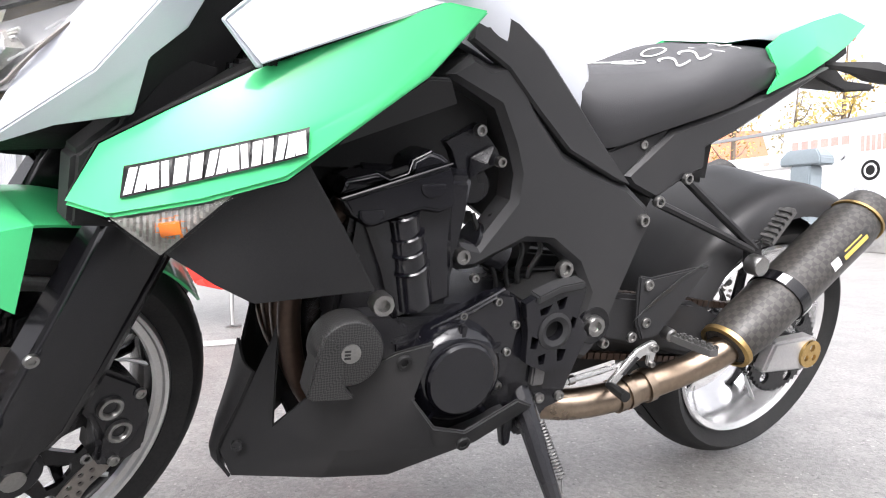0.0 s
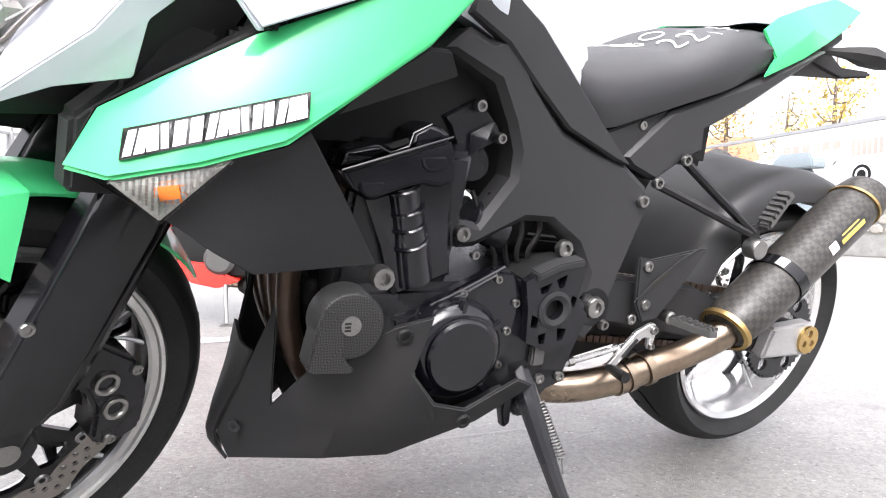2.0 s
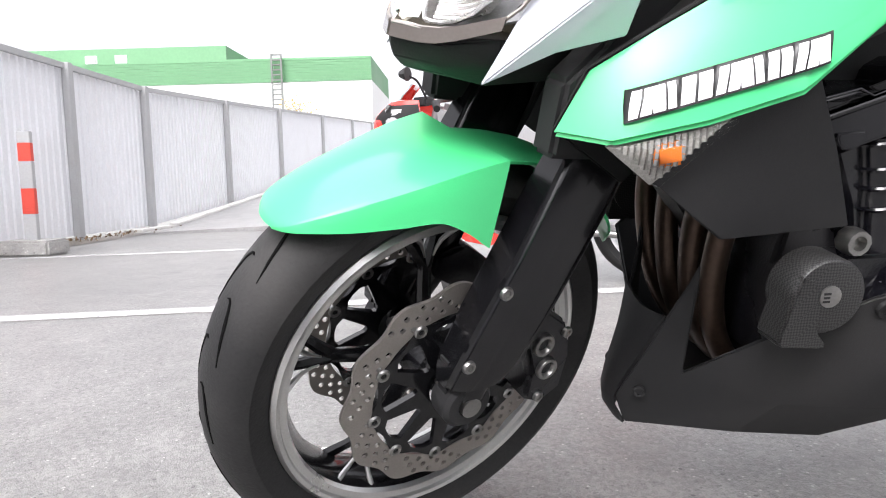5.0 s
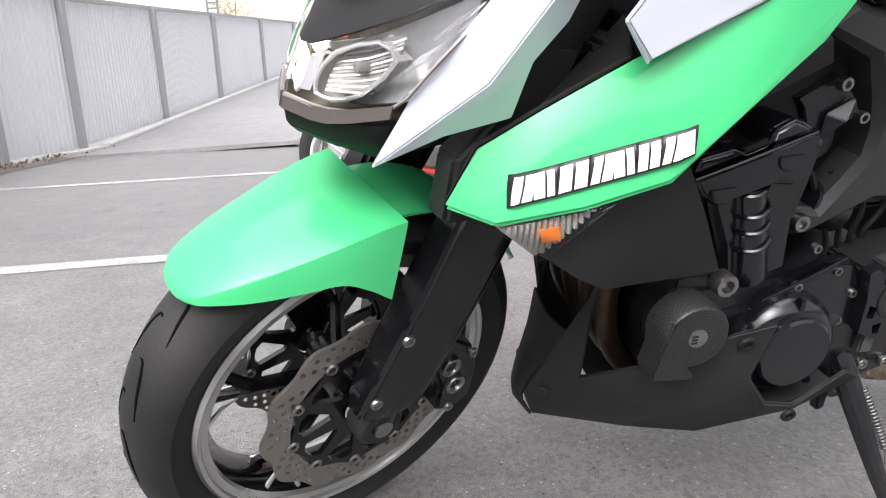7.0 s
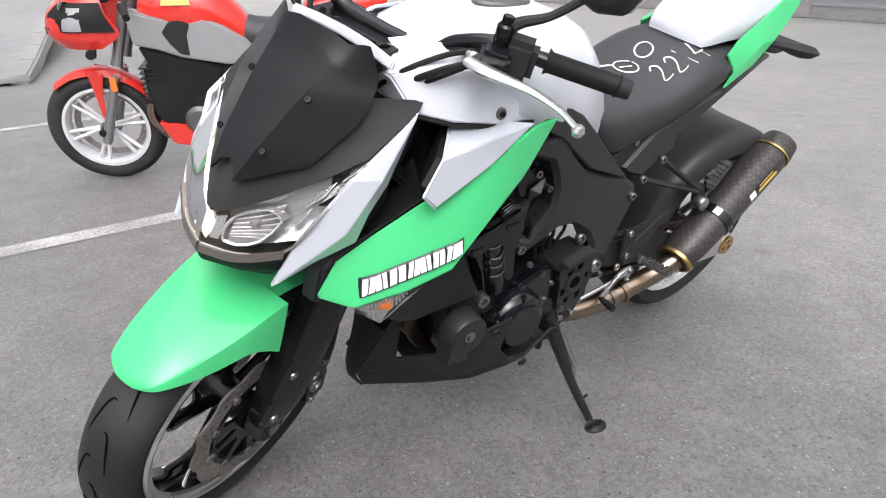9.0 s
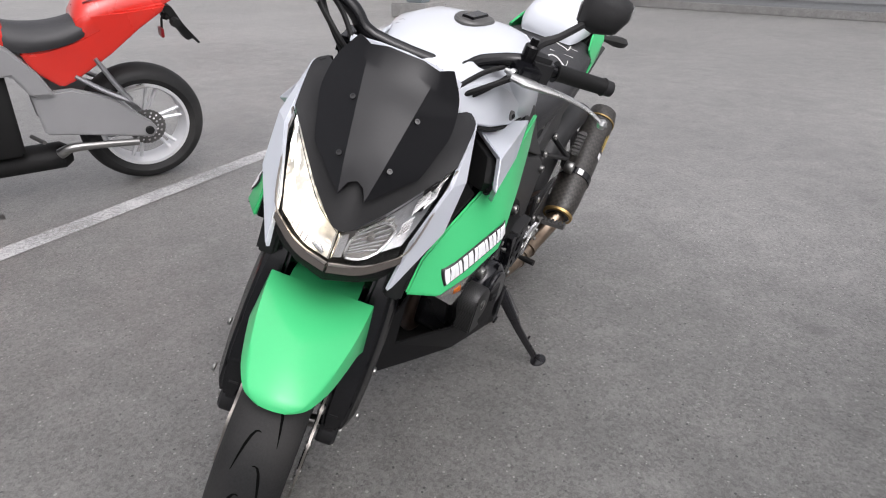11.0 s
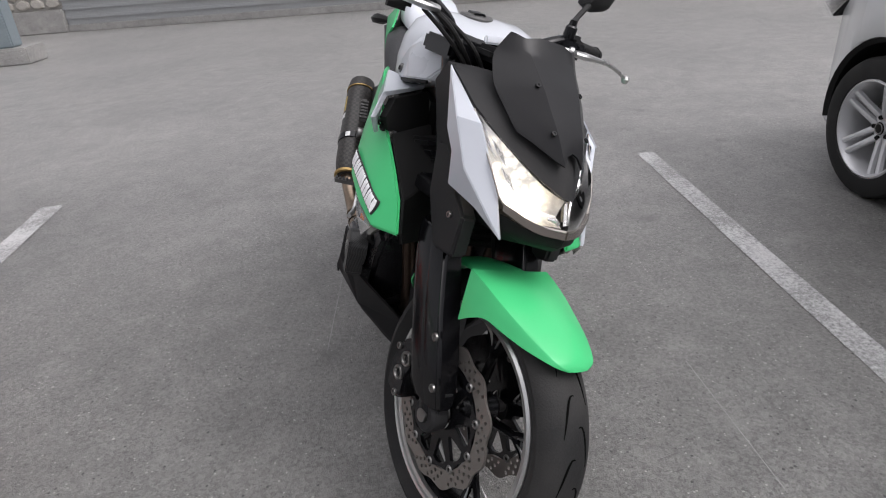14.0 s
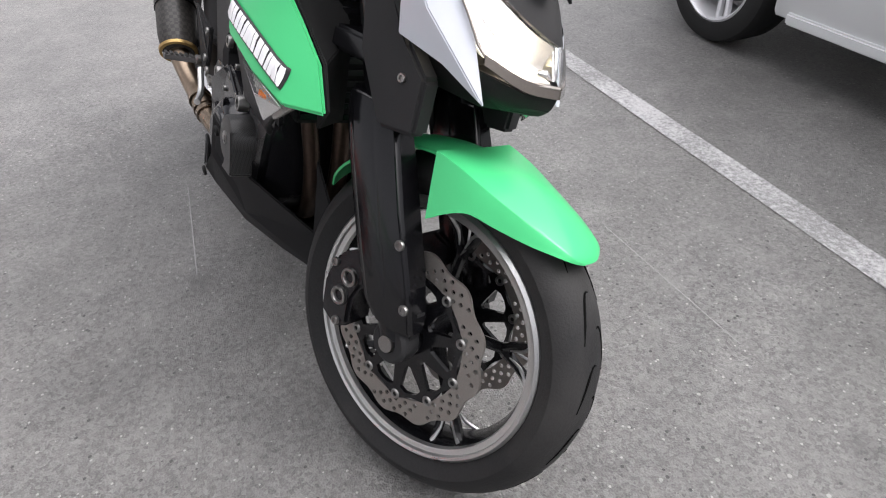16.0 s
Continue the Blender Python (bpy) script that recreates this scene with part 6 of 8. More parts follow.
# ---- swingarm, rear end and stand ----
for s in (-1, 1):
    arm = [(0.865, 0.445), (0.93, 0.465), (1.02, 0.455), (1.13, 0.44), (1.28, 0.372), (1.465, 0.350), (1.505, 0.318), (1.465, 0.285), (1.33, 0.292), (1.10, 0.340), (0.95, 0.372), (0.875, 0.385)]
    sw = bpart("swingarm", plate(arm, *sorted((s * 0.085, s * 0.120)), 0.008), PLASTIC, None, "dark grey swingarm")
    adj = bpart("chain_adjuster", plate([(1.33, 0.288), (1.35, 0.352), (1.47, 0.360), (1.508, 0.325), (1.488, 0.284)], *sorted((s * 0.118, s * 0.150)), 0.006), GREYARM, sw, "grey cast axle carrier")
    bpart("axle_cap", pierced([circle(1.460, 0.322, 0.030, 28), circle(1.460, 0.336, 0.008, 10), circle(1.448, 0.314, 0.007, 10), circle(1.472, 0.314, 0.007, 10)], *sorted((s * 0.150, s * 0.156))), GOLD, adj, "gold slotted axle cap")
    bpart("linkage_cover", plate([(0.77, 0.31), (0.88, 0.298), (1.02, 0.325), (1.13, 0.350), (1.19, 0.385), (1.10, 0.425), (0.90, 0.43), (0.77, 0.41)], *sorted((s * 0.055, s * 0.086)), 0.005), SOFT, None, "black cover over the suspension linkage")
    bpart("hanger_arm", tube([(0.985, s * 0.122, 0.628), (1.10, s * 0.128, 0.590), (1.235, s * 0.130, 0.545)], 0.011, 8, 3, 0.7), PLASTIC)
    bpart("hanger_arm", tube([(1.040, s * 0.122, 0.672), (1.13, s * 0.128, 0.615), (1.245, s * 0.130, 0.548)], 0.011, 8, 3, 0.7), PLASTIC)
    for x, z in ((0.985, 0.630), (1.040, 0.672)):
        bpart("hanger_bolt", bolt((x, s * 0.126, z), (0, s, 0), 0.0105, 0.008), STEEL)
    peg = bpart("pillion_peg", moved(box(0, 0.085, -0.012, 0.012, -0.008, 0.008, 0.004), Matrix.Translation((1.25, s * 0.150, 0.560)) @ Matrix.Rotation(-0.95, 4, "Y")), CASTING, None, "ribbed alloy passenger footpeg")
    for j in range(6):
        bpart("peg_tooth", moved(box(0.010 + 0.012 * j, 0.016 + 0.012 * j, -0.014, 0.014, 0.006, 0.013, 0), Matrix.Translation((1.25, s * 0.150, 0.560)) @ Matrix.Rotation(-0.95, 4, "Y")), CASTING, peg)
    bpart("silencer_bracket", plate([(1.225, 0.555), (1.255, 0.565), (1.275, 0.520), (1.262, 0.500), (1.235, 0.510)], *sorted((s * 0.118, s * 0.136)), 0.004), PLASTIC)
    bpart("heel_guard", plate([(0.955, 0.505), (0.985, 0.500), (1.075, 0.515), (1.120, 0.520), (1.060, 0.440), (1.020, 0.390), (0.985, 0.385), (0.965, 0.420)], *sorted((s * 0.138, s * 0.148)), 0.003), PLASTIC, None, "dark grey heel guard")
    bpart("guard_crest", solid([(0.955, s * 0.149, 0.422), (1.110, s * 0.149, 0.530), (1.047, s * 0.151, 0.500), (0.992, s * 0.153, 0.462)], [(0, 1, 2, 3)], -0.002, 0.0008), FRAME, None, "pale raised crest of the heel guard")
    for x, z in ((0.976, 0.489), (0.985, 0.42), (0.958, 0.395)):
        bpart("guard_bolt", bolt((x, s * 0.147, z), (0, s, 0), 0.010, 0.006), STEEL)
    pg = bpart("rider_peg", loft([[Vector((x - w, s * y, z - 0.006)), Vector((x + w, s * y, z - 0.006)), Vector((x + w, s * y, z + 0.006)), Vector((x - w, s * y, z + 0.006))] for x, y, z, w in ((1.050, 0.150, 0.391, 0.011), (1.060, 0.180, 0.390, 0.013), (1.068, 0.232, 0.390, 0.010))]), CASTING, None, "grey alloy rider footpeg with teeth")
    for j in range(6):
        y = 0.166 + 0.012 * j
        for k in (-0.008, 0, 0.008):
            bpart("peg_tooth", box(1.054 + 0.22 * (y - 0.15) + k - 0.002, 1.054 + 0.22 * (y - 0.15) + k + 0.002, *sorted((s * (y - 0.0035), s * (y + 0.0035))), 0.395, 0.401, 0), CASTING, pg)
    bpart("peg_boss", lathe([(0, s * 0.138), (0.012, s * 0.138), (0.012, s * 0.156), (0.008, s * 0.159), (0, s * 0.159)], 18, (1.046, 0, 0.394), "y"), STEEL, pg)
# gear shift lever, left
lv = bpart("gear_lever", plate([(0.993, 0.388), (1.005, 0.389), (1.013, 0.378), (1.010, 0.360), (1.008, 0.344), (1.001, 0.339), (0.995, 0.346), (0.995, 0.362), (0.985, 0.364), (0.966, 0.350), (0.935, 0.318), (0.922, 0.306), (0.912, 0.310), (0.914, 0.320), (0.948, 0.358), (0.966, 0.376)], -0.162, -0.153, 0.002), ALLOY, None, "bare alloy gear lever")
bpart("lever_slot", plate([(0.938, 0.332), (0.944, 0.330), (0.972, 0.360), (0.966, 0.364)], -0.1630, -0.1615, 0), PLASTIC, lv)
for x, z, r in ((1.002, 0.377, 0.008), (1.002, 0.347, 0.006)):
    bpart("lever_bolt", bolt((x, -0.162, z), (0, -1, 0), r, 0.006), STEEL, lv)
bpart("gear_lever_tip", tube([(0.918, -0.158, 0.313), (0.914, -0.180, 0.315), (0.911, -0.208, 0.316)], [0.007, 0.009, 0.0095], 10, 1), SOFT, lv)
bpart("shift_rod", tube([(0.952, -0.150, 0.348), (0.90, -0.150, 0.337), (0.839, -0.150, 0.327), (0.790, -0.150, 0.315)], [0.0045, 0.0055, 0.0055, 0.004], 8, 1), ALLOY)
bpart("rod_nut", tube([(0.846, -0.150, 0.3285), (0.834, -0.150, 0.326)], 0.008, 6, 1), STEEL)
bpart("brake_pedal", tube([(1.000, 0.155, 0.385), (0.94, 0.165, 0.345), (0.89, 0.185, 0.335)], 0.008, 8), ALLOY)
# rear hugger
hug = []
for i in range(9):
    a = radians(172 - 15 * i)
    row = []
    for v in (-1, -0.92, -0.6, 0, 0.6, 0.92, 1):
        r = (0.332, 0.338, 0.344, 0.350, 0.354, 0.354, 0.350, 0.344, 0.338)[i] - (0.06 if abs(v) == 1 else 0.018 * (abs(v) > 0.9))
        row.append((1.445 + r * math.cos(a), 0.100 * v, 0.313 + r * math.sin(a)))
    hug.append(row)
bpart("rear_hugger", sheet(hug, 0.004, 2), FRAME, None, "dark grey rear wheel hugger", 50)
bpart("shock_absorber", tube([(1.00, 0.02, 0.64), (1.05, 0.02, 0.42)], 0.030, 14, 1), SOFT)
chain = bpart("chain", joined(*[box(0.80 + 0.0155 * j, 0.812 + 0.0155 * j, -0.104, -0.092, 0.352 - 0.0019 * j, 0.364 - 0.0019 * j, 0) for j in range(40)], *[box(0.80 + 0.0155 * j, 0.812 + 0.0155 * j, -0.104, -0.092, 0.470 - 0.0019 * j, 0.482 - 0.0019 * j, 0) for j in range(40)]), RUST, None, "worn drive chain")
tagged(chain, kind="stuff")
bpart("rear_sprocket", pierced([circle(1.445, 0.313, 0.096, 84, 0.004, 42), circle(1.445, 0.313, 0.055, 30)] + [circle(1.445 + 0.074 * math.cos(a), 0.313 + 0.074 * math.sin(a), 0.014, 10) for a in np.linspace(0, 5.236, 6)], -0.102, -0.094), ENGINE)
# side stand
stand = bpart("side_stand", tube([(0.735, -0.150, 0.325), (0.742, -0.190, 0.275), (0.760, -0.260, 0.175), (0.786, -0.322, 0.092)], [0.020, 0.0175, 0.012, 0.010], 10, 2), ENGINE, None, "black steel side stand with spring")
foot = Vector((0.800, -0.336, 0.0715))
bpart("stand_foot", moved(lathe([(0, 0.010), (0.014, 0.010), (0.024, 0.004), (0.026, -0.0015), (0, -0.0015)], 16, (0, 0, 0), "z"), Matrix.Translation(foot) @ pose(0, 0, 0, -12.07) @ Matrix.Diagonal((1.3, 0.9, 1, 1))), ENGINE, stand)
bpart("stand_tang", tube([(0.768, -0.285, 0.142), (0.785, -0.290, 0.142), (0.79, -0.292, 0.150)], 0.004, 6, 1), ENGINE, stand)
bpart("stand_bracket", plate([(0.700, 0.345), (0.735, 0.352), (0.752, 0.385), (0.768, 0.380), (0.775, 0.330), (0.815, 0.325), (0.818, 0.300), (0.782, 0.288), (0.768, 0.250), (0.735, 0.246), (0.712, 0.272)], -0.165, -0.130, 0.004), ENGINE, stand)
bpart("stand_switch", joined(box(0.742, 0.766, -0.176, -0.160, 0.338, 0.372, 0.003), tube([(0.755, -0.168, 0.370), (0.760, -0.160, 0.385), (0.775, -0.140, 0.400)], 0.004, 6)), CASTING, stand, "grey stand switch")
bpart("stand_lug", plate([(0.700, 0.305), (0.714, 0.300), (0.716, 0.245), (0.704, 0.238), (0.696, 0.270)], -0.178, -0.160, 0.003), ENGINE, stand)
top, low = Vector((0.757, -0.192, 0.285)), Vector((0.778, -0.240, 0.210))
along = (low - top).normalized()
side = along.cross(Vector((0, 1, 0))).normalized()
coil = [top.lerp(low, i / 160) + 0.0062 * (math.cos(i * 0.7) * side + math.sin(i * 0.7) * along.cross(side)) for i in range(161)]
bpart("stand_spring", tube(coil, 0.0015, 5, 1), CASTING, stand)
for a, b in ((top, (0.752, -0.172, 0.312)), (low, (0.774, -0.252, 0.192))):
    bpart("spring_hook", tube([a, b], 0.002, 6, 1), CASTING, stand)
for x, z in ((0.737, 0.273), (0.767, 0.312), (0.806, 0.312)):
    bpart("stand_bolt", bolt((x, -0.165, z), (0, -1, 0), 0.009, 0.006), STEEL, stand)


# ---- the red motorcycle in the next bay ----
WHEELSILVER = material("silver_wheel_paint", (0.72, 0.72, 0.735), 0.35, metal=0.4, grain=300, vary=0.08)
REDLENS = material("dark_red_lens", (0.22, 0.012, 0.015), 0.3, grain=300, vary=0.1)
FORK_GREY = material("grey_fork_alloy", (0.33, 0.33, 0.34), 0.35, metal=0.8, grain=200, vary=0.1)
GREYFRAME = material("grey_painted_frame", (0.34, 0.34, 0.345), 0.4, metal=0.3, grain=400, vary=0.1)


def red_motorcycle():
    ob = new("motorcycle")
    # front axle and rear axle on the ground plan give its heading
    front, rear = Vector((-0.17, 2.83, 0)), Vector((1.15, 2.47, 0))
    ob.matrix_world = Matrix.Translation(front) @ Matrix.Rotation(math.atan2(rear.y - front.y, rear.x - front.x), 4, "Z") @ pose(0, 0, 0, 9)
    tagged(ob, "red sport motorcycle with grey frame parked in the next bay", "motorcycle")
    P = lambda name, bm, mat, parent=None, label="", smooth=35: part(name, bm, mat, parent or ob, label, smooth)
    for name, x, R, w in (("front_wheel", 0.04, 0.305, 0.12), ("rear_wheel", 1.385, 0.312, 0.18)):
        c = (x, 0, R)
        hub = P(name, lathe([(0, -0.06), (0.035, -0.05), (0.035, 0.05), (0, 0.06)], 20, c), STEEL)
        P("tyre", tyre(c, R, w, 0.222), RUBBER, hub)
        rw = w * 0.4
        P("rim", lathe([(0.223, -rw), (0.208, -rw), (0.195, -rw * 0.5), (0.195, rw * 0.5), (0.208, rw), (0.223, rw)], 60, c, "y", True), WHEELSILVER, hub, "silver alloy rim")
        for j in range(6):
            for d in (-0.09, 0.09):
                a = 2 * math.pi * j / 6 + d + 0.2
                b = 2 * math.pi * j / 6 + d * 1.3 + 0.2
                P("spoke", tube([Vector(c) + Vector((0.03 * math.cos(a), -0.01, 0.03 * math.sin(a))), Vector(c) + Vector((0.2 * math.cos(b), -0.025, 0.2 * math.sin(b)))], [0.012, 0.010], 6, 1), WHEELSILVER, hub)
        if name == "front_wheel":
            P("brake_disc", moved(pierced([circle(0, 0, 0.188, 60), circle(0, 0, 0.155, 60)] + [circle(0.172 * math.cos(a), 0.172 * math.sin(a), 0.005, 6) for a in np.linspace(0, 6.0, 24)], 0.045, 0.050), Matrix.Translation(c)), DISC, hub)
        else:
            P("pulley", moved(pierced([circle(0, 0, 0.092, 60, 0.002, 30), circle(0, 0, 0.03, 24)] + [circle(r * math.cos(a), r * math.sin(a), 0.007, 6) for r in (0.055, 0.075) for a in np.linspace(0, 5.9, 16)], -0.092, -0.086), Matrix.Translation(c)), CASTING, hub, "grey drilled rear pulley")
    ax = lambda z: 0.055 + (z - 0.284) * 0.36
    for s in (-1, 1):
        leg = P("fork_leg", tube([(ax(0.24), s * 0.098, 0.24), (ax(0.60), s * 0.098, 0.60)], [0.021, 0.021], 12, 1), FORK_GREY, None, "grey fork leg")
        P("fork_tube", tube([(ax(0.66), s * 0.098, 0.66), (ax(0.70), s * 0.098, 0.70), (ax(0.96), s * 0.098, 0.96)], [0.031, 0.027, 0.027], 12, 1), FORK_GREY, leg)
        P("fork_foot", tube([(ax(0.25), s * 0.100, 0.25), (ax(0.40), s * 0.100, 0.40)], [0.027, 0.025], 12, 1), FORK_GREY, leg)
        P("fork_reflector", box(ax(0.57) - 0.016, ax(0.57) + 0.016, *sorted((s * 0.118, s * 0.125)), 0.53, 0.605, 0.002), AMBER, leg)
        P("fender_stay", plate([(0.025, 0.625), (0.105, 0.610), (0.080, 0.52), (0.066, 0.40), (0.058, 0.365), (0.046, 0.37), (0.040, 0.48)], *sorted((s * 0.066, s * 0.074)), 0.003), RED)
        P("handgrip", tube([(0.33, s * 0.27, 0.98), (0.38, s * 0.40, 0.955)], 0.017, 12, 1), SOFT)
        P("mirror_head", loft([[Vector((0.20 + d, s * (0.30 + 0.06 * k * math.cos(a)), 1.13 + 0.035 * k * math.sin(a))) for a in np.linspace(0, 5.5, 8)] for d, k in ((-0.03, 0.5), (0, 1), (0.01, 1))]), PLASTIC)
        P("mirror_stem", tube([(0.25, s * 0.15, 1.0), (0.23, s * 0.22, 1.09), (0.205, s * 0.28, 1.12)], 0.006, 8), PLASTIC)
        frame_shape = [(0.30, 0.95), (0.337, 0.937), (0.415, 0.907), (0.53, 0.880), (0.607, 0.880), (0.669, 0.893), (0.76, 0.85), (0.86, 0.776), (0.95, 0.66), (1.0, 0.55), (0.90, 0.56), (0.842, 0.66), (0.747, 0.66), (0.64, 0.68), (0.53, 0.703), (0.42, 0.745), (0.31, 0.771)]
        P("main_frame", plate(frame_shape, *sorted((s * 0.095, s * 0.160)), 0.010), GREYFRAME, None, "grey cast side frame")
        P("frame_inset", plate([(0.459, 0.830), (0.50, 0.880), (0.55, 0.884), (0.60, 0.868), (0.575, 0.81), (0.575, 0.712), (0.53, 0.722), (0.49, 0.77)], *sorted((s * 0.150, s * 0.166)), 0.004), PLASTIC)
        P("swingarm", plate([(0.90, 0.56), (1.069, 0.569), (1.15, 0.54), (1.24, 0.505), (1.40, 0.355), (1.43, 0.31), (1.40, 0.268), (1.07, 0.335), (0.92, 0.36)], *sorted((s * 0.100, s * 0.138)), 0.010), GREYFRAME, None, "grey cast swingarm")
        P("axle_nut", lathe([(0, s * 0.150), (0.018, s * 0.150), (0.022, s * 0.146), (0.022, s * 0.135), (0, s * 0.135)], 16, (1.385, 0, 0.312), "y"), SOFT)
        P("peg_bracket", tube([(1.20, s * 0.12, 0.70), (1.26, s * 0.13, 0.58), (1.32, s * 0.14, 0.48)], [0.018, 0.022, 0.026], 8, 3, 0.6), FORK_GREY, None, "grey alloy passenger peg bracket")
        P("peg_bracket", tube([(1.10, s * 0.12, 0.625), (1.20, s * 0.13, 0.55), (1.32, s * 0.14, 0.48)], [0.018, 0.022, 0.026], 8, 3, 0.6), FORK_GREY, None, "grey alloy passenger peg bracket")
        P("passenger_peg", moved(box(0, 0.09, -0.02, 0.02, -0.006, 0.006, 0.002), Matrix.Translation((1.30, s * 0.155, 0.54)) @ Matrix.Rotation(-0.15, 4, "Y")), ALLOY)
        P("air_scoop", plate([(0.327, 0.76), (0.42, 0.735), (0.56, 0.690), (0.72, 0.65), (0.70, 0.56), (0.56, 0.50), (0.47, 0.36), (0.43, 0.40), (0.421, 0.547), (0.37, 0.63)], *sorted((s * 0.10, s * 0.148)), 0.008), SOFT, None, "black air scoop under the frame")
        P("chin_fairing", plate([(0.34, 0.36), (0.48, 0.34), (0.66, 0.245), (0.54, 0.205), (0.40, 0.235)], *sorted((s * 0.06, s * 0.15)), 0.008), RED, None, "red lower spoiler")
    P("axle", lathe([(0, -0.125), (0.02, -0.125), (0.02, 0.125), (0, 0.125)], 14, (0.04, 0, 0.305), "y"), SOFT)
    rows = []
    for a in (52, 70, 88, 106, 126, 142):
        r = 0.325
        rows.append([(0.04 - r * math.cos(radians(a)), 0.070 * v, 0.305 + r * math.sin(radians(a)) - 0.03 * abs(v) ** 3) for v in (-1, -0.5, 0, 0.5, 1)])
    P("front_fender", sheet(rows, -0.004, 3), RED, None, "red front fender", 50)
    # half fairing with a dark lamp recess
    fair = [[(-0.075, 0.015, 0.765), (-0.045, 0.09, 0.762), (0.05, 0.155, 0.758), (0.17, 0.175, 0.762)], [(-0.118, 0.015, 0.82), (-0.08, 0.10, 0.82), (0.03, 0.176, 0.822), (0.27, 0.19, 0.835)], [(-0.10, 0.015, 0.91), (-0.06, 0.10, 0.915), (0.05, 0.165, 0.925), (0.22, 0.175, 0.93)], [(-0.01, 0.015, 0.99), (0.02, 0.08, 0.99), (0.10, 0.125, 1.0), (0.20, 0.135, 0.995)]]
    full = [[(x, -y, z) for x, y, z in r[::-1]] + r for r in fair]
    P("half_fairing", sheet(full, -0.005, 4), RED, None, "red half fairing", 50)
    for s in (-1, 1):
        def skin(u, z, off):
            """A point of the fairing's side: u counts its columns back from the nose."""
            k = min(int(u), 2)
            col = [[p + (q - p) * (u - k) for p, q in zip(r[k], r[k + 1])] for r in fair]
            x, y = (float(np.interp(z, [p[2] for p in col], [p[i] for p in col])) for i in (0, 1))
            return Vector((x, s * (y + off), z))
        P("side_opening", sheet([[skin(u, z, 0.009) for u in (u0, u0 + 0.5, 2.0, 2.5, 2.97)] for z, u0 in ((0.846, 1.0), (0.865, 0.85), (0.92, 0.85), (0.975, 1.1))], 0.003, 2), SOFT, None, "dark cut-out in the fairing side", 50)
        P("inner_panel", sheet([[skin(u, z, 0.013) for u in (1.75, 2.0, 2.3)] for z in (0.852, 0.90, 0.955)], 0.003, 2), GREYFRAME, None, "grey panel inside the cut-out", 50)
        P("headlight", moved(lathe([(0, 0), (0.022, 0.004), (0.026, 0.012), (0.026, 0.02)], 24, (0, 0, 0), "x"), Matrix.Translation(skin(1.45, 0.955, 0.006)) @ Matrix.Rotation(s * 0.9, 4, "Z")), CHROME, None, "round clear headlight")
        P("side_marker", moved(box(-0.012, 0.012, -0.004, 0.004, -0.018, 0.018, 0.002), Matrix.Translation(skin(0.55, 0.835, 0.004)) @ Matrix.Rotation(s * -0.9, 4, "Z")), RUST, None, "dark amber marker lamp")
        P("signal", loft([[Vector((0.12 + r * math.cos(a), s * y, 0.745 + r * math.sin(a))) for a in np.linspace(0, 5.5, 8)] for y, r in ((0.14, 0.010), (0.19, 0.012), (0.20, 0.026), (0.225, 0.022))]), SOFT, None, "smoked round turn signal")
    P("small_screen", sheet([[(0.07, -0.10, 0.99), (0.05, 0, 1.0), (0.07, 0.10, 0.99)], [(0.14, -0.09, 1.06), (0.12, 0, 1.08), (0.14, 0.09, 1.06)]], 0.004, 4), LENS, None, "small clear screen")
    P("handlebar", tube([(0.38, -0.40, 0.955), (0.33, -0.2, 0.985), (0.31, 0, 0.985), (0.33, 0.2, 0.985), (0.38, 0.40, 0.955)], 0.013, 10), SOFT)
    P("instrument", box(0.14, 0.22, -0.08, 0.08, 0.96, 1.01, 0.01), PLASTIC)
    # tank, seat, tail
    prof = [(0.0, 1.0), (0.4, 0.97), (0.75, 0.82), (0.97, 0.5), (1.0, 0.2), (0.95, 0.0)]
    P("fuel_tank", loft(smooth_rings(ribbed([(0.36, 0.98, 0.88, 0.13), (0.46, 1.05, 0.86, 0.150), (0.58, 1.07, 0.85, 0.155), (0.70, 1.03, 0.84, 0.150), (0.80, 0.95, 0.78, 0.13), (0.87, 0.87, 0.76, 0.10)], prof))), RED, None, "glossy red tank cover", 50)
    for s in (-1, 1):
        P("tank_decal", solid([(x, s * y, z) for x, y, z in ((0.48, 0.153, 0.955), (0.62, 0.156, 0.955), (0.61, 0.135, 1.005), (0.49, 0.132, 1.005))], [(0, 1, 2, 3)], 0.004, 0), YELLOW)
    P("seat", loft(smooth_rings(ribbed([(0.80, 0.90, 0.76, 0.09), (0.90, 0.86, 0.75, 0.125), (1.02, 0.85, 0.76, 0.14), (1.12, 0.865, 0.78, 0.135), (1.22, 0.90, 0.82, 0.11)], prof))), SEAT, None, "black seat", 50)
    P("tail_cowl", loft(smooth_rings(ribbed([(1.15, 0.90, 0.80, 0.11), (1.19, 0.955, 0.80, 0.125), (1.28, 0.985, 0.83, 0.122), (1.40, 0.995, 0.870, 0.105), (1.52, 0.990, 0.900, 0.082), (1.60, 0.968, 0.928, 0.055)], prof))), RED, None, "red tail section with seat hump", 50)
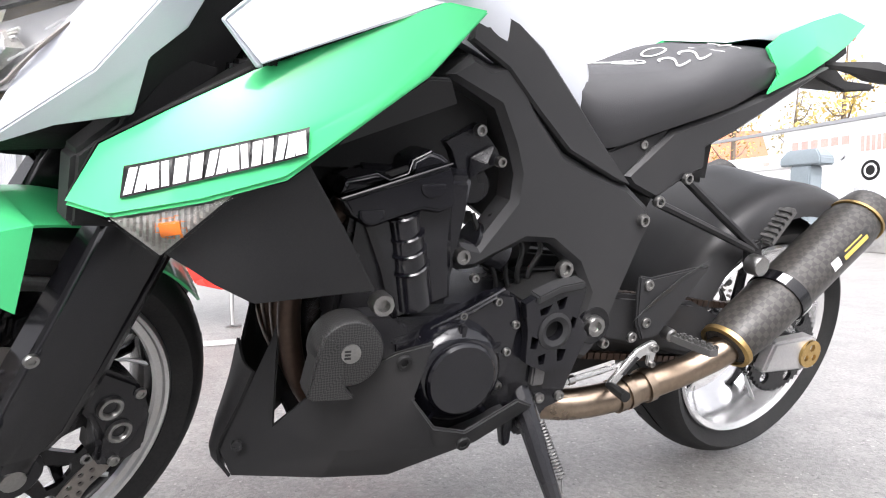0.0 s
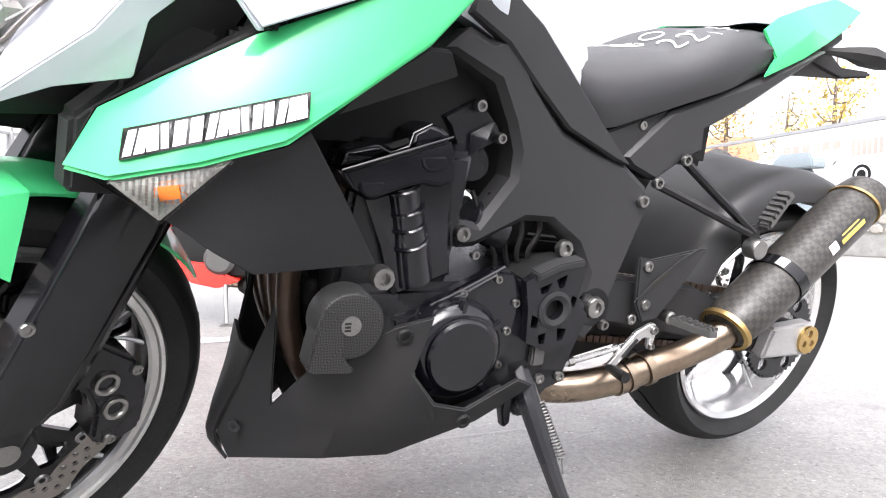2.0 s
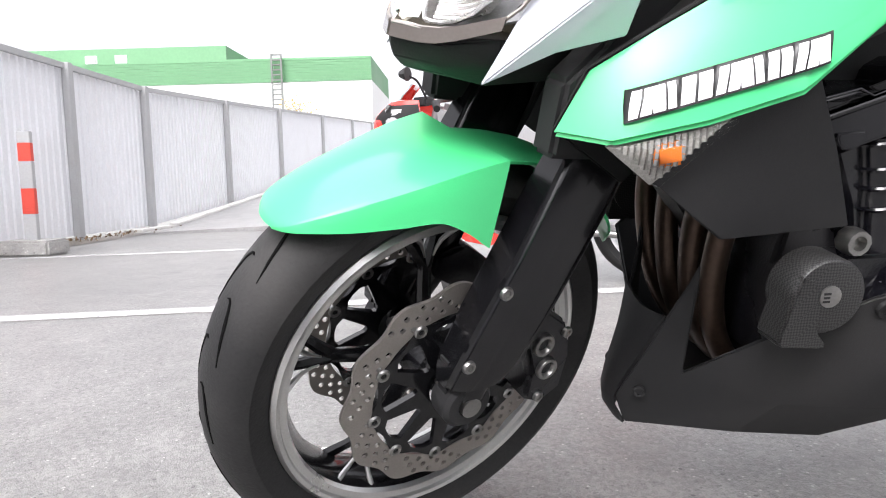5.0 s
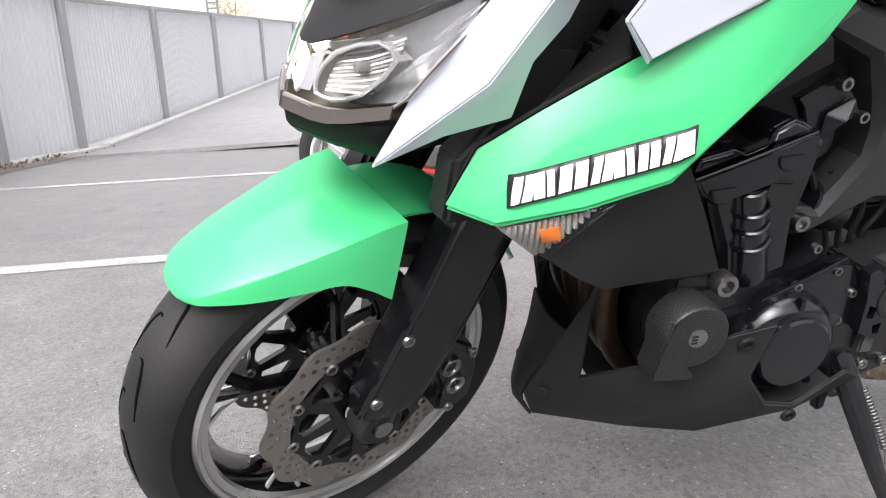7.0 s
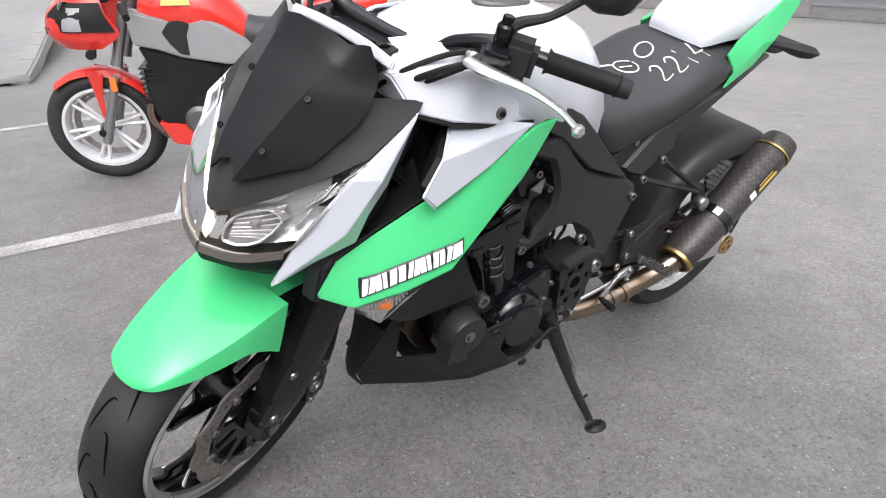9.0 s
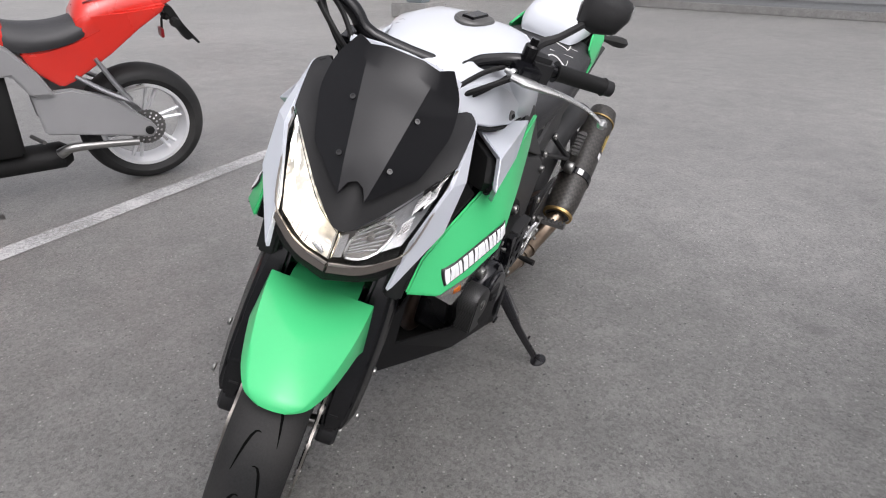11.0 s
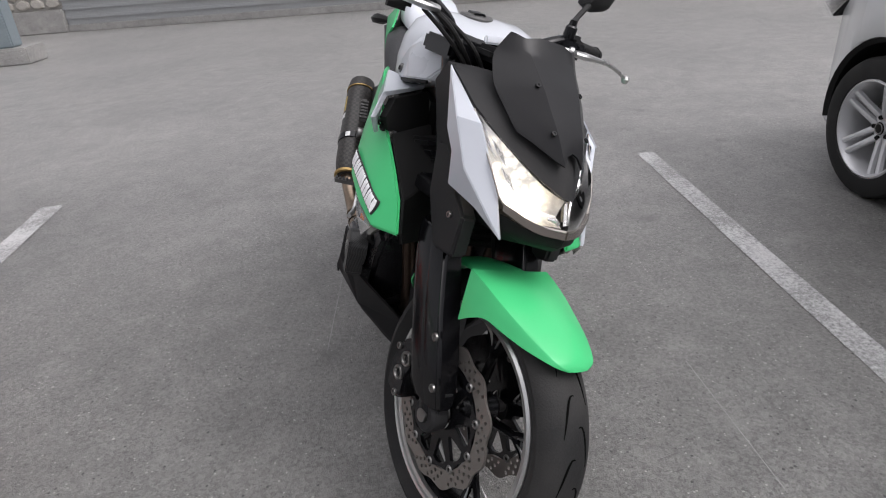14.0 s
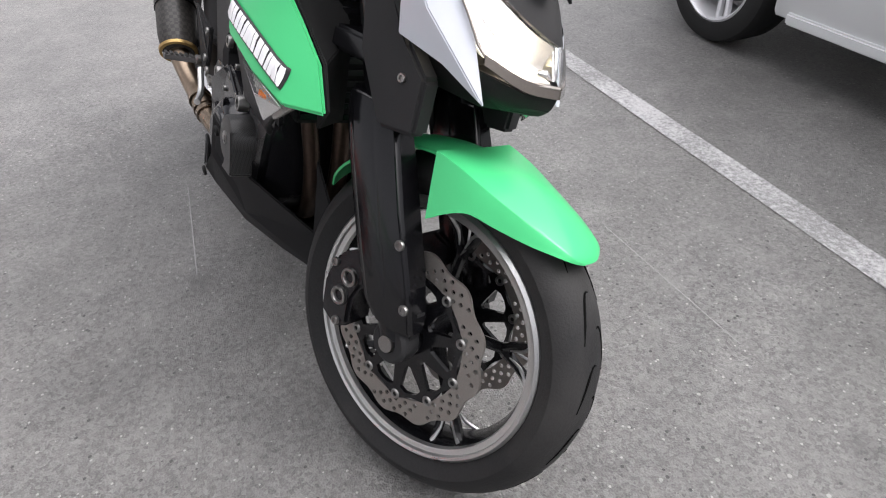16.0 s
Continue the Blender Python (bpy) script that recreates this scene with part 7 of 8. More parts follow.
    for s in (-1, 1):
        P("tail_side", plate([(1.20, 0.90), (1.233, 0.830), (1.14, 0.79), (1.00, 0.755), (0.90, 0.75), (0.94, 0.66), (1.038, 0.575), (1.10, 0.60), (1.276, 0.711), (1.42, 0.82), (1.534, 0.893), (1.56, 0.93), (1.40, 0.91)], *sorted((s * 0.07, s * 0.125)), 0.010), RED, None, "red side panel below the seat")
        P("rear_signal", loft([[Vector((1.60 + r * math.cos(a), s * y, 0.83 + r * math.sin(a))) for a in np.linspace(0, 5.5, 8)] for y, r in ((0.02, 0.010), (0.06, 0.012), (0.07, 0.026), (0.11, 0.022))]), SOFT)
    P("hump_seam", tube([(1.20, -0.085, 0.945), (1.27, -0.095, 0.965), (1.36, -0.088, 0.975), (1.44, -0.060, 0.985), (1.47, 0, 0.993), (1.44, 0.060, 0.985), (1.36, 0.088, 0.975), (1.27, 0.095, 0.965), (1.20, 0.085, 0.945)], 0.004, 6), REDLENS, None, "dark seam round the seat hump")
    P("tail_light", box(1.57, 1.61, -0.045, 0.045, 0.935, 0.975, 0.006), RUST, None, "dark red tail light")
    P("plate_holder", joined(plate([(1.55, 0.90), (1.60, 0.90), (1.66, 0.79), (1.69, 0.735), (1.66, 0.725), (1.62, 0.79)], -0.05, 0.05, 0.004), plate([(1.62, 0.83), (1.625, 0.84), (1.72, 0.715), (1.71, 0.71)], -0.06, 0.06, 0.001)), SOFT, None, "black plate holder with red reflector")
    P("reflector_arm", tube([(1.58, -0.03, 0.87), (1.55, -0.03, 0.84), (1.545, -0.03, 0.79)], 0.006, 6, 1), SOFT)
    P("reflector", box(1.53, 1.545, -0.07, -0.01, 0.755, 0.80, 0.003), REDLENS, None, "dark red reflector")
    # engine
    eng = P("engine", soften(loft([[Vector((x, y, z)) for x, y in ((0.32 + a, -w), (0.82, -w), (0.82, w), (0.32 + a, w))] for z, w, a in ((0.26, 0.12, 0.10), (0.40, 0.15, 0.02), (0.52, 0.14, 0.0), (0.66, 0.12, 0.0))]), 0.015), SOFT, None, "black twin-cylinder engine")
    for j in range(8):
        P("cooling_fin", box(0.30, 0.62, -0.135, 0.135, 0.46 + 0.026 * j, 0.468 + 0.026 * j, 0), ENGINE, eng)
    for s in (-1, 1):
        P("engine_cover", lathe([(0, s * 0.17), (0.06, s * 0.168), (0.08, s * 0.15), (0.085, s * 0.12)], 28, (0.56, 0, 0.36), "y"), CASTING, eng)
    P("exhaust", tube([(0.36, -0.08, 0.52), (0.30, -0.08, 0.40), (0.36, -0.06, 0.26), (0.55, 0, 0.20), (0.80, 0, 0.20)], 0.024, 10), TITAN)
    P("silencer", tube([(0.62, 0, 0.195), (0.66, 0, 0.195), (0.98, 0, 0.195), (1.02, 0, 0.195)], [0.05, 0.085, 0.085, 0.05], 20, 1, 0.75), SOFT, None, "black underslung silencer")
    P("side_pipe", tube([(0.96, -0.12, 0.25), (1.02, -0.145, 0.282), (1.18, -0.15, 0.275), (1.32, -0.15, 0.262)], [0.026, 0.022, 0.018, 0.018], 12), STEEL, None, "bare steel tail pipe")
    P("footpeg", tube([(0.86, -0.12, 0.36), (0.90, -0.22, 0.36)], 0.010, 8, 1), CASTING)
    st = P("side_stand", tube([(0.58, -0.12, 0.26), (0.60, -0.20, 0.13), (0.62, -0.262, 0.050)], 0.010, 8, 1), STEEL, None, "steel side stand")
    P("stand_foot", box(0.59, 0.66, -0.29, -0.24, 0.040, 0.050, 0.002), STEEL, st)
    return ob


red_motorcycle()

# ---- the white car ----
CARWHITE = material("white_car_paint", (0.78, 0.79, 0.80), 0.22, coat=0.7, grain=700, vary=0.02)
CARGLASS = material("dark_car_glass", (0.01, 0.012, 0.014), 0.05, coat=0.5, vary=0.05)


def white_car():
    ob = new("car")
    ob.matrix_world = Matrix.Translation((1.775, -1.735, 0)) @ Matrix.Rotation(radians(5), 4, "Z")
    tagged(ob, "white hatchback car parked in the neighbouring bay", "car")
    P = lambda name, bm, mat, parent=None, label="", smooth=35: part(name, bm, mat, parent or ob, label, smooth)
    # its own axes: x to the bumper, y to the lane, front axle at the origin; the near side is y = 0
    half, wb = 0.89, 2.58

    def bottom(x):
        for cx in (0.0, -wb):
            if abs(x - cx) < 0.348:
                return 0.330 + math.sqrt(0.348**2 - (x - cx) ** 2)
        return 0.215

    xs = sorted(set([round(x, 4) for x in list(np.linspace(0.90, -3.45, 60)) + [c + 0.347 * math.cos(a) for c in (0, -wb) for a in np.linspace(0, math.pi, 19)]]), reverse=True)
    shoulder = lambda x: float(np.interp(x, [-3.45, -3.3, -2.6, 0.0, 0.5, 0.8, 0.9], [0.85, 0.97, 1.0, 0.93, 0.86, 0.74, 0.55]))
    inset = lambda x: float(np.interp(x, [-3.45, -3.2, -2.8, 0.15, 0.45, 0.75, 0.9], [0.28, 0.09, 0.0, 0.0, 0.09, 0.29, 0.50]))
    rings = []
    for x in xs:
        b, t, i = bottom(x), shoulder(x), inset(x)
        b = min(b, t - 0.06)
        ys = [(-i - 0.012, b), (-i, b + 0.02), (-i + 0.004, b + (t - b) * 0.35), (-i - 0.002, b + (t - b) * 0.62), (-i - 0.012, t - 0.02), (-i - 0.06, t)]
        rings.append([Vector((x, y, z)) for y, z in ys] + [Vector((x, -2 * half - y, z)) for y, z in ys[::-1]])
    body = P("body", loft(rings), CARWHITE, None, "white painted car body", 40)
    roof = []
    for x, z, w in ((0.05, 0.93, 0.74), (-0.55, 1.26, 0.66), (-1.0, 1.44, 0.60), (-1.8, 1.48, 0.58), (-2.6, 1.42, 0.57), (-3.2, 1.05, 0.66)):
        roof.append([Vector((x, -half - w, 0.92)), Vector((x, -half - w * 0.93, z - 0.06)), Vector((x, -half - w * 0.7, z)), Vector((x, -half + w * 0.7, z)), Vector((x, -half + w * 0.93, z - 0.06)), Vector((x, -half + w, 0.92))])
    P("cabin", loft(roof), CARGLASS, body, "dark glazed cabin", 30)
    P("roof", loft([[Vector((x, -half - 0.5, z)), Vector((x, -half + 0.5, z)), Vector((x, -half + 0.5, z + 0.03)), Vector((x, -half - 0.5, z + 0.03))] for x, z in ((-1.0, 1.44), (-1.8, 1.48), (-2.6, 1.42))]), CARWHITE, body)
    P("sill", box(-wb + 0.40, -0.42, -0.09, 0.012, 0.20, 0.245, 0.008), CARWHITE, body, "white sill trim")
    P("underbody", box(-3.3, 0.45, -2 * half + 0.25, -0.25, 0.18, 0.30, 0.01), SOFT, body)
    P("headlight", plate([(0.50, 0.70), (0.62, 0.80), (0.50, 0.84), (0.36, 0.84), (0.40, 0.78)], -0.075, -0.035, 0.006), LENS, body)
    P("headlight_back", plate([(0.50, 0.70), (0.62, 0.80), (0.50, 0.84), (0.36, 0.84), (0.40, 0.78)], -0.13, -0.080, 0.006), SOFT, body)
    for x in (-0.95, -2.0):
        P("door_gap", box(x - 0.003, x + 0.003, -0.01, 0.0052, 0.27, 0.90, 0), SOFT, body)
    for x in (0.0, -wb):
        for near in (True, False):
            cy = -0.10 if near else -2 * half + 0.10
            s = 1 if near else -1
            c = (x, cy, 0.301)
            hub = P("wheel", lathe([(0, s * 0.045), (0.030, s * 0.045), (0.034, s * 0.035), (0.062, s * 0.028), (0.064, -s * 0.05), (0, -s * 0.05)], 24, c), WHEELSILVER, None, "silver alloy wheel with five double spokes")
            P("tyre", lathe([(0.206, -0.08), (0.213, -0.10), (0.255, -0.106), (0.288, -0.096), (0.299, -0.075), (0.301, 0), (0.299, 0.075), (0.288, 0.096), (0.255, 0.106), (0.213, 0.10), (0.206, 0.08)], 56, c), RUBBER, hub)
            P("rim", lathe([(0.210, s * 0.095), (0.202, s * 0.098), (0.192, s * 0.085), (0.185, s * 0.02), (0.185, -s * 0.09), (0.207, -s * 0.09)], 56, c, "y", True), WHEELSILVER, hub)
            P("badge", lathe([(0, s * 0.050), (0.022, s * 0.050), (0.028, s * 0.046), (0.028, s * 0.04)], 20, c), SOFT, hub, "dark round wheel badge")
            P("badge_ring", lathe([(0.019, s * 0.0505), (0.023, s * 0.052), (0.025, s * 0.050)], 20, c), STEEL, hub)
            P("brake_drum", lathe([(0, -s * 0.02), (0.14, -s * 0.02), (0.14, -s * 0.05), (0, -s * 0.05)], 28, c), CASTING, hub)
            for j in range(5):
                turn = Matrix.Translation(c) @ Matrix.Rotation(-(2 * math.pi * j / 5 + 0.6), 4, "Y")
                for d in (-1, 1):
                    bars = [[Vector((r, s * (y - 0.016), d * (o - w))), Vector((r, s * y, d * (o - w * 0.8))), Vector((r, s * (y + 0.004), d * o)), Vector((r, s * y, d * (o + w * 0.8))), Vector((r, s * (y - 0.016), d * (o + w)))] for r, y, o, w in ((0.040, 0.034, 0.020, 0.016), (0.075, 0.046, 0.0215, 0.0145), (0.13, 0.064, 0.0235, 0.013), (0.198, 0.084, 0.026, 0.0135))]
                    P("spoke", moved(loft(bars), turn), WHEELSILVER, hub, "silver twin spoke")
                a = 2 * math.pi * (j + 0.5) / 5 + 0.6
                P("wheel_bolt", bolt(Vector(c) + Vector((0.046 * math.cos(a), s * 0.032, 0.046 * math.sin(a))), (0, s, 0), 0.010, 0.012), SOFT, hub)
    for x in (0.0, -wb):
        liner = lathe([(0.345, -0.30), (0.345, -0.014), (0.326, -0.03), (0.326, -0.30)], 40, (x, 0, 0.330), "y", True)
        bmesh.ops.delete(liner, geom=[v for v in liner.verts if v.co.z < 0.24], context="VERTS")
        P("wheel_arch_liner", liner, SOFT, body)
    return ob


white_car()

# ---- fence along the lot ----
PALE = material("pale_concrete", (0.58, 0.57, 0.55), 0.85, grain=30, vary=0.15, bump=0.2, stain=1.5, dirt=0.25, dirt_colour=(0.40, 0.39, 0.36))
SHEETMETAL = material("galvanised_sheet", (0.70, 0.71, 0.735), 0.55, metal=0.0, grain=40, vary=0.08, stain=1.2, dirt=0.25, dirt_colour=(0.38, 0.37, 0.35))
POSTGREY = material("grey_post_paint", (0.36, 0.365, 0.37), 0.5, grain=60, vary=0.1, dirt=0.2)


def lift(y):
    """Height of the ground along the fence, which climbs beside the ramp."""
    return max(0.0, y - 7.6) * 0.075


FENCE_X, TALL = -4.0, 1.86
POST_YS = (-6.6, -4.2, -1.7, 0.8, 3.3, 5.72, 7.32, 10.17, 13.42, 17.8, 22.9, 28.0, 33.0)
fence = tagged(new("fence"), "corrugated grey sheet metal fence on steel posts", "fence")
fence.location = (FENCE_X, 0, 0)
for y0, y1 in zip(POST_YS, POST_YS[1:]):
    z0, z1, n = lift(y0), lift(y1), max(8, round((y1 - y0) / 0.105))
    pitch = (y1 - y0) / n
    front = [(y0 + pitch * (i + u), dx) for i in range(n) for u, dx in ((0.0, 0.0), (0.52, 0.0), (0.64, 0.016), (0.88, 0.016))] + [(y1, 0.0)]
    rim = front + [(y, dx - 0.004) for y, dx in front[::-1]]
    base = lambda y: z0 + (z1 - z0) * (y - y0) / (y1 - y0)
    part("fence_panel", loft([[Vector((dx, y, base(y) + 0.05)) for y, dx in rim], [Vector((dx, y, base(y) + TALL - 0.03)) for y, dx in rim]]), SHEETMETAL, fence, "", 5)
    part("fence_post", box(0.022, 0.10, y0 - 0.045, y0 + 0.045, 0.0, z0 + TALL, 0.006), POSTGREY, fence)
    part("fence_rail", moved(box(0.022, 0.06, 0.045, math.hypot(y1 - y0, z1 - z0) - 0.045, -0.03, 0.03, 0.002), Matrix.Translation((0, y0, z0 + TALL - 0.035)) @ Matrix.Rotation(math.atan2(z1 - z0, y1 - y0), 4, "X")), POSTGREY, fence)

# ramp road: a slab whose foot stands a little off the ground, with kerbs on both sides
RISE, FOOT = 0.088, ((-3.70, 6.40), (-1.05, 7.12))
bm = bmesh.new()
grid = []
for j in range(30):
    u = j / 29
    row = []
    for i in range(5):
        x0, y0 = (FOOT[0][k] + (FOOT[1][k] - FOOT[0][k]) * i / 4 for k in (0, 1))
        y = y0 + (36 - y0) * u
        row.append((x0 - 0.1 * u, y, 0.02 + 0.016 * i + RISE * max(0, y - 7.4)))
    grid.append(row)
top = [[bm.verts.new(p) for p in r] for r in grid]
low = [[bm.verts.new((x, y, z - 0.05)) for x, y, z in r] for r in grid]
for a, b, c, d in zip(top, top[1:], low, low[1:]):
    for i in range(4):
        bm.faces.new((a[i], a[i + 1], b[i + 1], b[i]))
        bm.faces.new((c[i + 1], c[i], d[i], d[i + 1]))
    bm.faces.new((a[4], c[4], d[4], b[4]))
    bm.faces.new((a[0], b[0], d[0], c[0]))
for i in range(4):
    bm.faces.new((top[0][i], low[0][i], low[0][i + 1], top[0][i + 1]))
    bm.faces.new((top[-1][i + 1], low[-1][i + 1], low[-1][i], top[-1][i]))
bmesh.ops.recalc_face_normals(bm, faces=bm.faces)
tagged(part("road_ramp", bm, asphalt("ramp_asphalt", (0.17, 0.168, 0.164), (0.36, 0.356, 0.35)), None), "lighter grey ramp slab climbing beside the fence", "road", kind="structure")
tagged(part("ground_ramp_base", plate([(7.6, -0.05), (36, -0.05), (36, RISE * 28.6 - 0.10), (7.6, 0.0)], 1.25, 3.55, 0), SOIL, None), "dark bank under the ramp slab", "ramp", kind="structure").matrix_world = Matrix.Rotation(radians(90), 4, "Z")
kerb = tagged(new("kerb"), "pale concrete kerb stones along both sides of the ramp", "kerb", kind="structure")
for j in range(29):
    part("kerb_stone", moved(box(-0.08, 0.08, 0.01, 0.99, -0.15, 0.05, 0.012), Matrix.Translation((-3.80, 6.6 + j, RISE * max(0, j - 0.8))) @ Matrix.Rotation(RISE if j else 0, 4, "X")), PALE, kerb)
    part("kerb_stone", moved(box(-0.09, 0.09, 0.01, 0.99, -0.16, 0.03, 0.012), Matrix.Translation((-1.16 - 0.0035 * j, 7.1 + j, 0.07 + RISE * max(0, j - 0.3))) @ Matrix.Rotation(RISE if j else 0.06, 4, "X")), CONCRETE, kerb)
bm = bmesh.new()
a = [bm.verts.new(p) for p in ((-3.98, -3, 0.004), (-3.62, -3, 0.004), (-3.60, 7.6, 0.006), (-3.88, 34, lift(34) + 0.01), (-3.98, 34, lift(34) + 0.01), (-3.98, 7.6, 0.01))]
bm.faces.new((a[0], a[1], a[2], a[5]))
bm.faces.new((a[5], a[2], a[3], a[4]))
tagged(part("ground_verge", bm, SOIL, None), "strip of dry soil and debris under the fence", "verge", kind="structure")
# rubble and dead leaves along the foot of the fence
LITTER = material("dead_leaves", (0.16, 0.105, 0.06), 0.85, grain=20, vary=0.45, stain=6)
bm = bmesh.new()
rng = random.Random(8)
for j in range(700):
    y = rng.uniform(2.0, 9.5)
    p = Vector((-3.93 + abs(rng.gauss(0, 0.13)), y, lift(y) + 0.02 + rng.uniform(0, 0.02)))
    u, v = Vector((rng.gauss(0, 1), rng.gauss(0, 1), rng.gauss(0, 0.5))).normalized(), Vector((rng.gauss(0, 1), rng.gauss(0, 1), rng.gauss(0, 0.5))).normalized()
    k = rng.uniform(0.01, 0.03)
    bm.faces.new([bm.verts.new(p + q) for q in (u * k, v * k * 0.6, -u * k, -v * k * 0.6)])
tagged(part("dead_leaves", bm, LITTER, None), "dry brown leaves and litter along the fence foot", "litter", kind="stuff")

# striped marker post on a concrete foot
REDPAINT = material("faded_red_paint", (0.55, 0.06, 0.04), 0.5, grain=80, vary=0.15)
marker = tagged(new("marker_post"), "red and white striped marker post on a concrete block", "bollard")
marker.location = (-3.42, 4.24, 0)
part("foot", box(-0.22, 0.22, -0.15, 0.15, 0, 0.13, 0.02), CONCRETE, marker)
for z0, z1, m_ in ((0.13, 0.345, POSTGREY), (0.345, 0.556, REDPAINT), (0.556, 0.779, POSTGREY), (0.779, 0.928, REDPAINT), (0.928, 1.02, POSTGREY)):
    part("band", box(-0.055, 0.055, -0.02, 0.02, z0, z1, 0.003), m_, marker)

# ---- building behind the fence ----
GREENCLAD = material("green_cladding", (0.115, 0.27, 0.135), 0.5, grain=8, vary=0.1, stain=0.3)
WHITECLAD = material("white_cladding", (0.72, 0.73, 0.72), 0.5, grain=8, vary=0.06, stain=0.3)
LADDER = material("dark_ladder_steel", (0.16, 0.17, 0.16), 0.6, grain=20, vary=0.1)
hall = tagged(new("building"), "long white industrial hall with a green cladding band", "building")
hall.location = (0, 39, 0)
part("wall", box(-60, -5.45, 0, 9, -0.2, 7.05, 0), WHITECLAD, hall)
part("cladding_band", joined(box(-60, -14.45, -0.06, 9, 7.05, 9.35, 0), box(-14.45, -5.45, -0.06, 9, 7.05, 8.5, 0)), GREENCLAD, hall, "green corrugated band")
for j in range(9):
    part("cladding_seam", box(-60, -5.45, -0.09, -0.06, 7.15 + 0.15 * j, 7.18 + 0.15 * j, 0), GREENCLAD, hall)
for x in (-23.0, -21.1):
    w = part("window", box(x - 0.38, x + 0.38, -0.10, 0.0, 8.45, 8.95, 0.02), WHITECLAD, hall)
    part("pane", box(x - 0.30, x + 0.30, -0.13, -0.10, 8.52, 8.88, 0), POSTGREY, w)
lad = part("ladder", box(-11.60, -11.50, -0.45, -0.35, 4.5, 8.7, 0), LADDER, hall, "dark steel roof ladder")
part("ladder_rail", box(-11.00, -10.90, -0.45, -0.35, 4.5, 8.7, 0), LADDER, lad)
for j in range(14):
    part("rung", box(-11.5, -11.0, -0.44, -0.37, 4.7 + 0.3 * j, 4.78 + 0.3 * j, 0), LADDER, lad)


def tree(x, y, z, h, seed, colour, name="tree", label="slender autumn tree with yellowing leaves", leaves=900, spread=0.30):
    rng = random.Random(seed)
    ob = tagged(new(name), label, "tree")
    ob.location = (x, y, z)
    bark = material("bark", (0.14, 0.11, 0.085), 0.8, grain=30, vary=0.25, bump=0.4)
    leaf = material("autumn_leaf", colour, 0.6, grain=3, vary=0.35, stain=0.8)
    bms = [tube([(0, 0, 0), (0.03 * h * rng.uniform(-1, 1), 0.03 * h * rng.uniform(-1, 1), h * 0.5), (0, 0, h * 0.95)], [0.02 * h, 0.012 * h, 0.003 * h], 7)]
    tips = []
    for j in range(18):
        z0, a = h * rng.uniform(0.25, 0.85), rng.uniform(0, 6.28)
        r = h * spread * (1.15 - z0 / h) * rng.uniform(0.6, 1.1)
        end = Vector((r * math.cos(a), r * math.sin(a), z0 + r * rng.uniform(0.3, 0.9)))
        bms.append(tube([(0, 0, z0), end * 0.5 + Vector((0, 0, z0 * 0.45)), end], [0.006 * h, 0.004 * h, 0.0015 * h], 5, 2))
        tips += [(Vector((0, 0, z0)), end)] * 3
    part("trunk", joined(*bms), bark, ob)
    bm = bmesh.new()
    for j in range(leaves):
        a, b = rng.choice(tips)
        p = a.lerp(b, rng.uniform(0.35, 1.1)) + Vector([rng.gauss(0, 0.045 * h) for _ in range(3)])
        s = h * rng.uniform(0.008, 0.016)
        u, v = Vector([rng.gauss(0, 1) for _ in range(3)]).normalized(), Vector([rng.gauss(0, 1) for _ in range(3)]).normalized()
        bm.faces.new([bm.verts.new(p + q) for q in (u * s, v * s * 0.6, -u * s, -v * s * 0.6)])
    tagged(part("crown", bm, leaf, ob), kind="stuff")
    return ob


tree(-5.9, 23.0, 0.0, 4.1, 3, (0.40, 0.30, 0.08), label="small autumn tree with pale yellow leaves")

# ---- far side: stone wall, hoarding, barrier ----
STONE = material("pale_rubble_stone", (0.38, 0.36, 0.33), 0.8, grain=20, vary=0.2, bump=0.4, stain=2.0, dirt=0.3)
MORTAR = material("mortar", (0.30, 0.29, 0.27), 0.9, grain=40, vary=0.15, bump=0.3)
GREYPANEL = material("grey_metal_panel", (0.36, 0.37, 0.38), 0.5, metal=0.3, grain=20, vary=0.08, stain=0.7, dirt=0.2)
TEAL = material("teal_painted_steel", (0.19, 0.225, 0.245), 0.45, grain=30, vary=0.1)
FADED = material("faded_red_print", (0.66, 0.36, 0.32), 0.6, grain=20, vary=0.2, stain=2.0)
PRINT = material("faded_grey_print", (0.50, 0.51, 0.53), 0.6, grain=20, vary=0.2, stain=2.0)
HOARD = material("white_hoarding", (0.74, 0.74, 0.74), 0.5, grain=10, vary=0.04)
WX, WY = 13.4, 8.74
wall = tagged(part("wall_east", box(0, 0.3, -19, 0, 0, 2.55, 0.01), GREYPANEL, None), "low grey metal panel wall across the lot", "wall", kind="structure")
wall.matrix_world = Matrix.Translation((WX, WY, 0)) @ Matrix.Rotation(radians(-7), 4, "Z")
for j in range(12):
    part("cladding_rib", box(-0.025, 0, -19, 0, 0.26 + 0.19 * j, 0.32 + 0.19 * j, 0), GREYPANEL, wall)
part("plinth", box(-0.06, 0, -19, 0, 0, 0.14, 0.01), CONCRETE, wall)
stone_wall = tagged(part("wall_stone", box(WX + 0.05, WX + 0.4, WY, 30, 0, 1.14, 0.01), MORTAR, None), "rubble stone retaining wall with a concrete base", "wall", kind="structure")
part("base_course", box(WX - 0.10, WX + 0.05, WY, 30, 0, 0.47, 0.02), CONCRETE, stone_wall)
rng = random.Random(5)
shapes = []
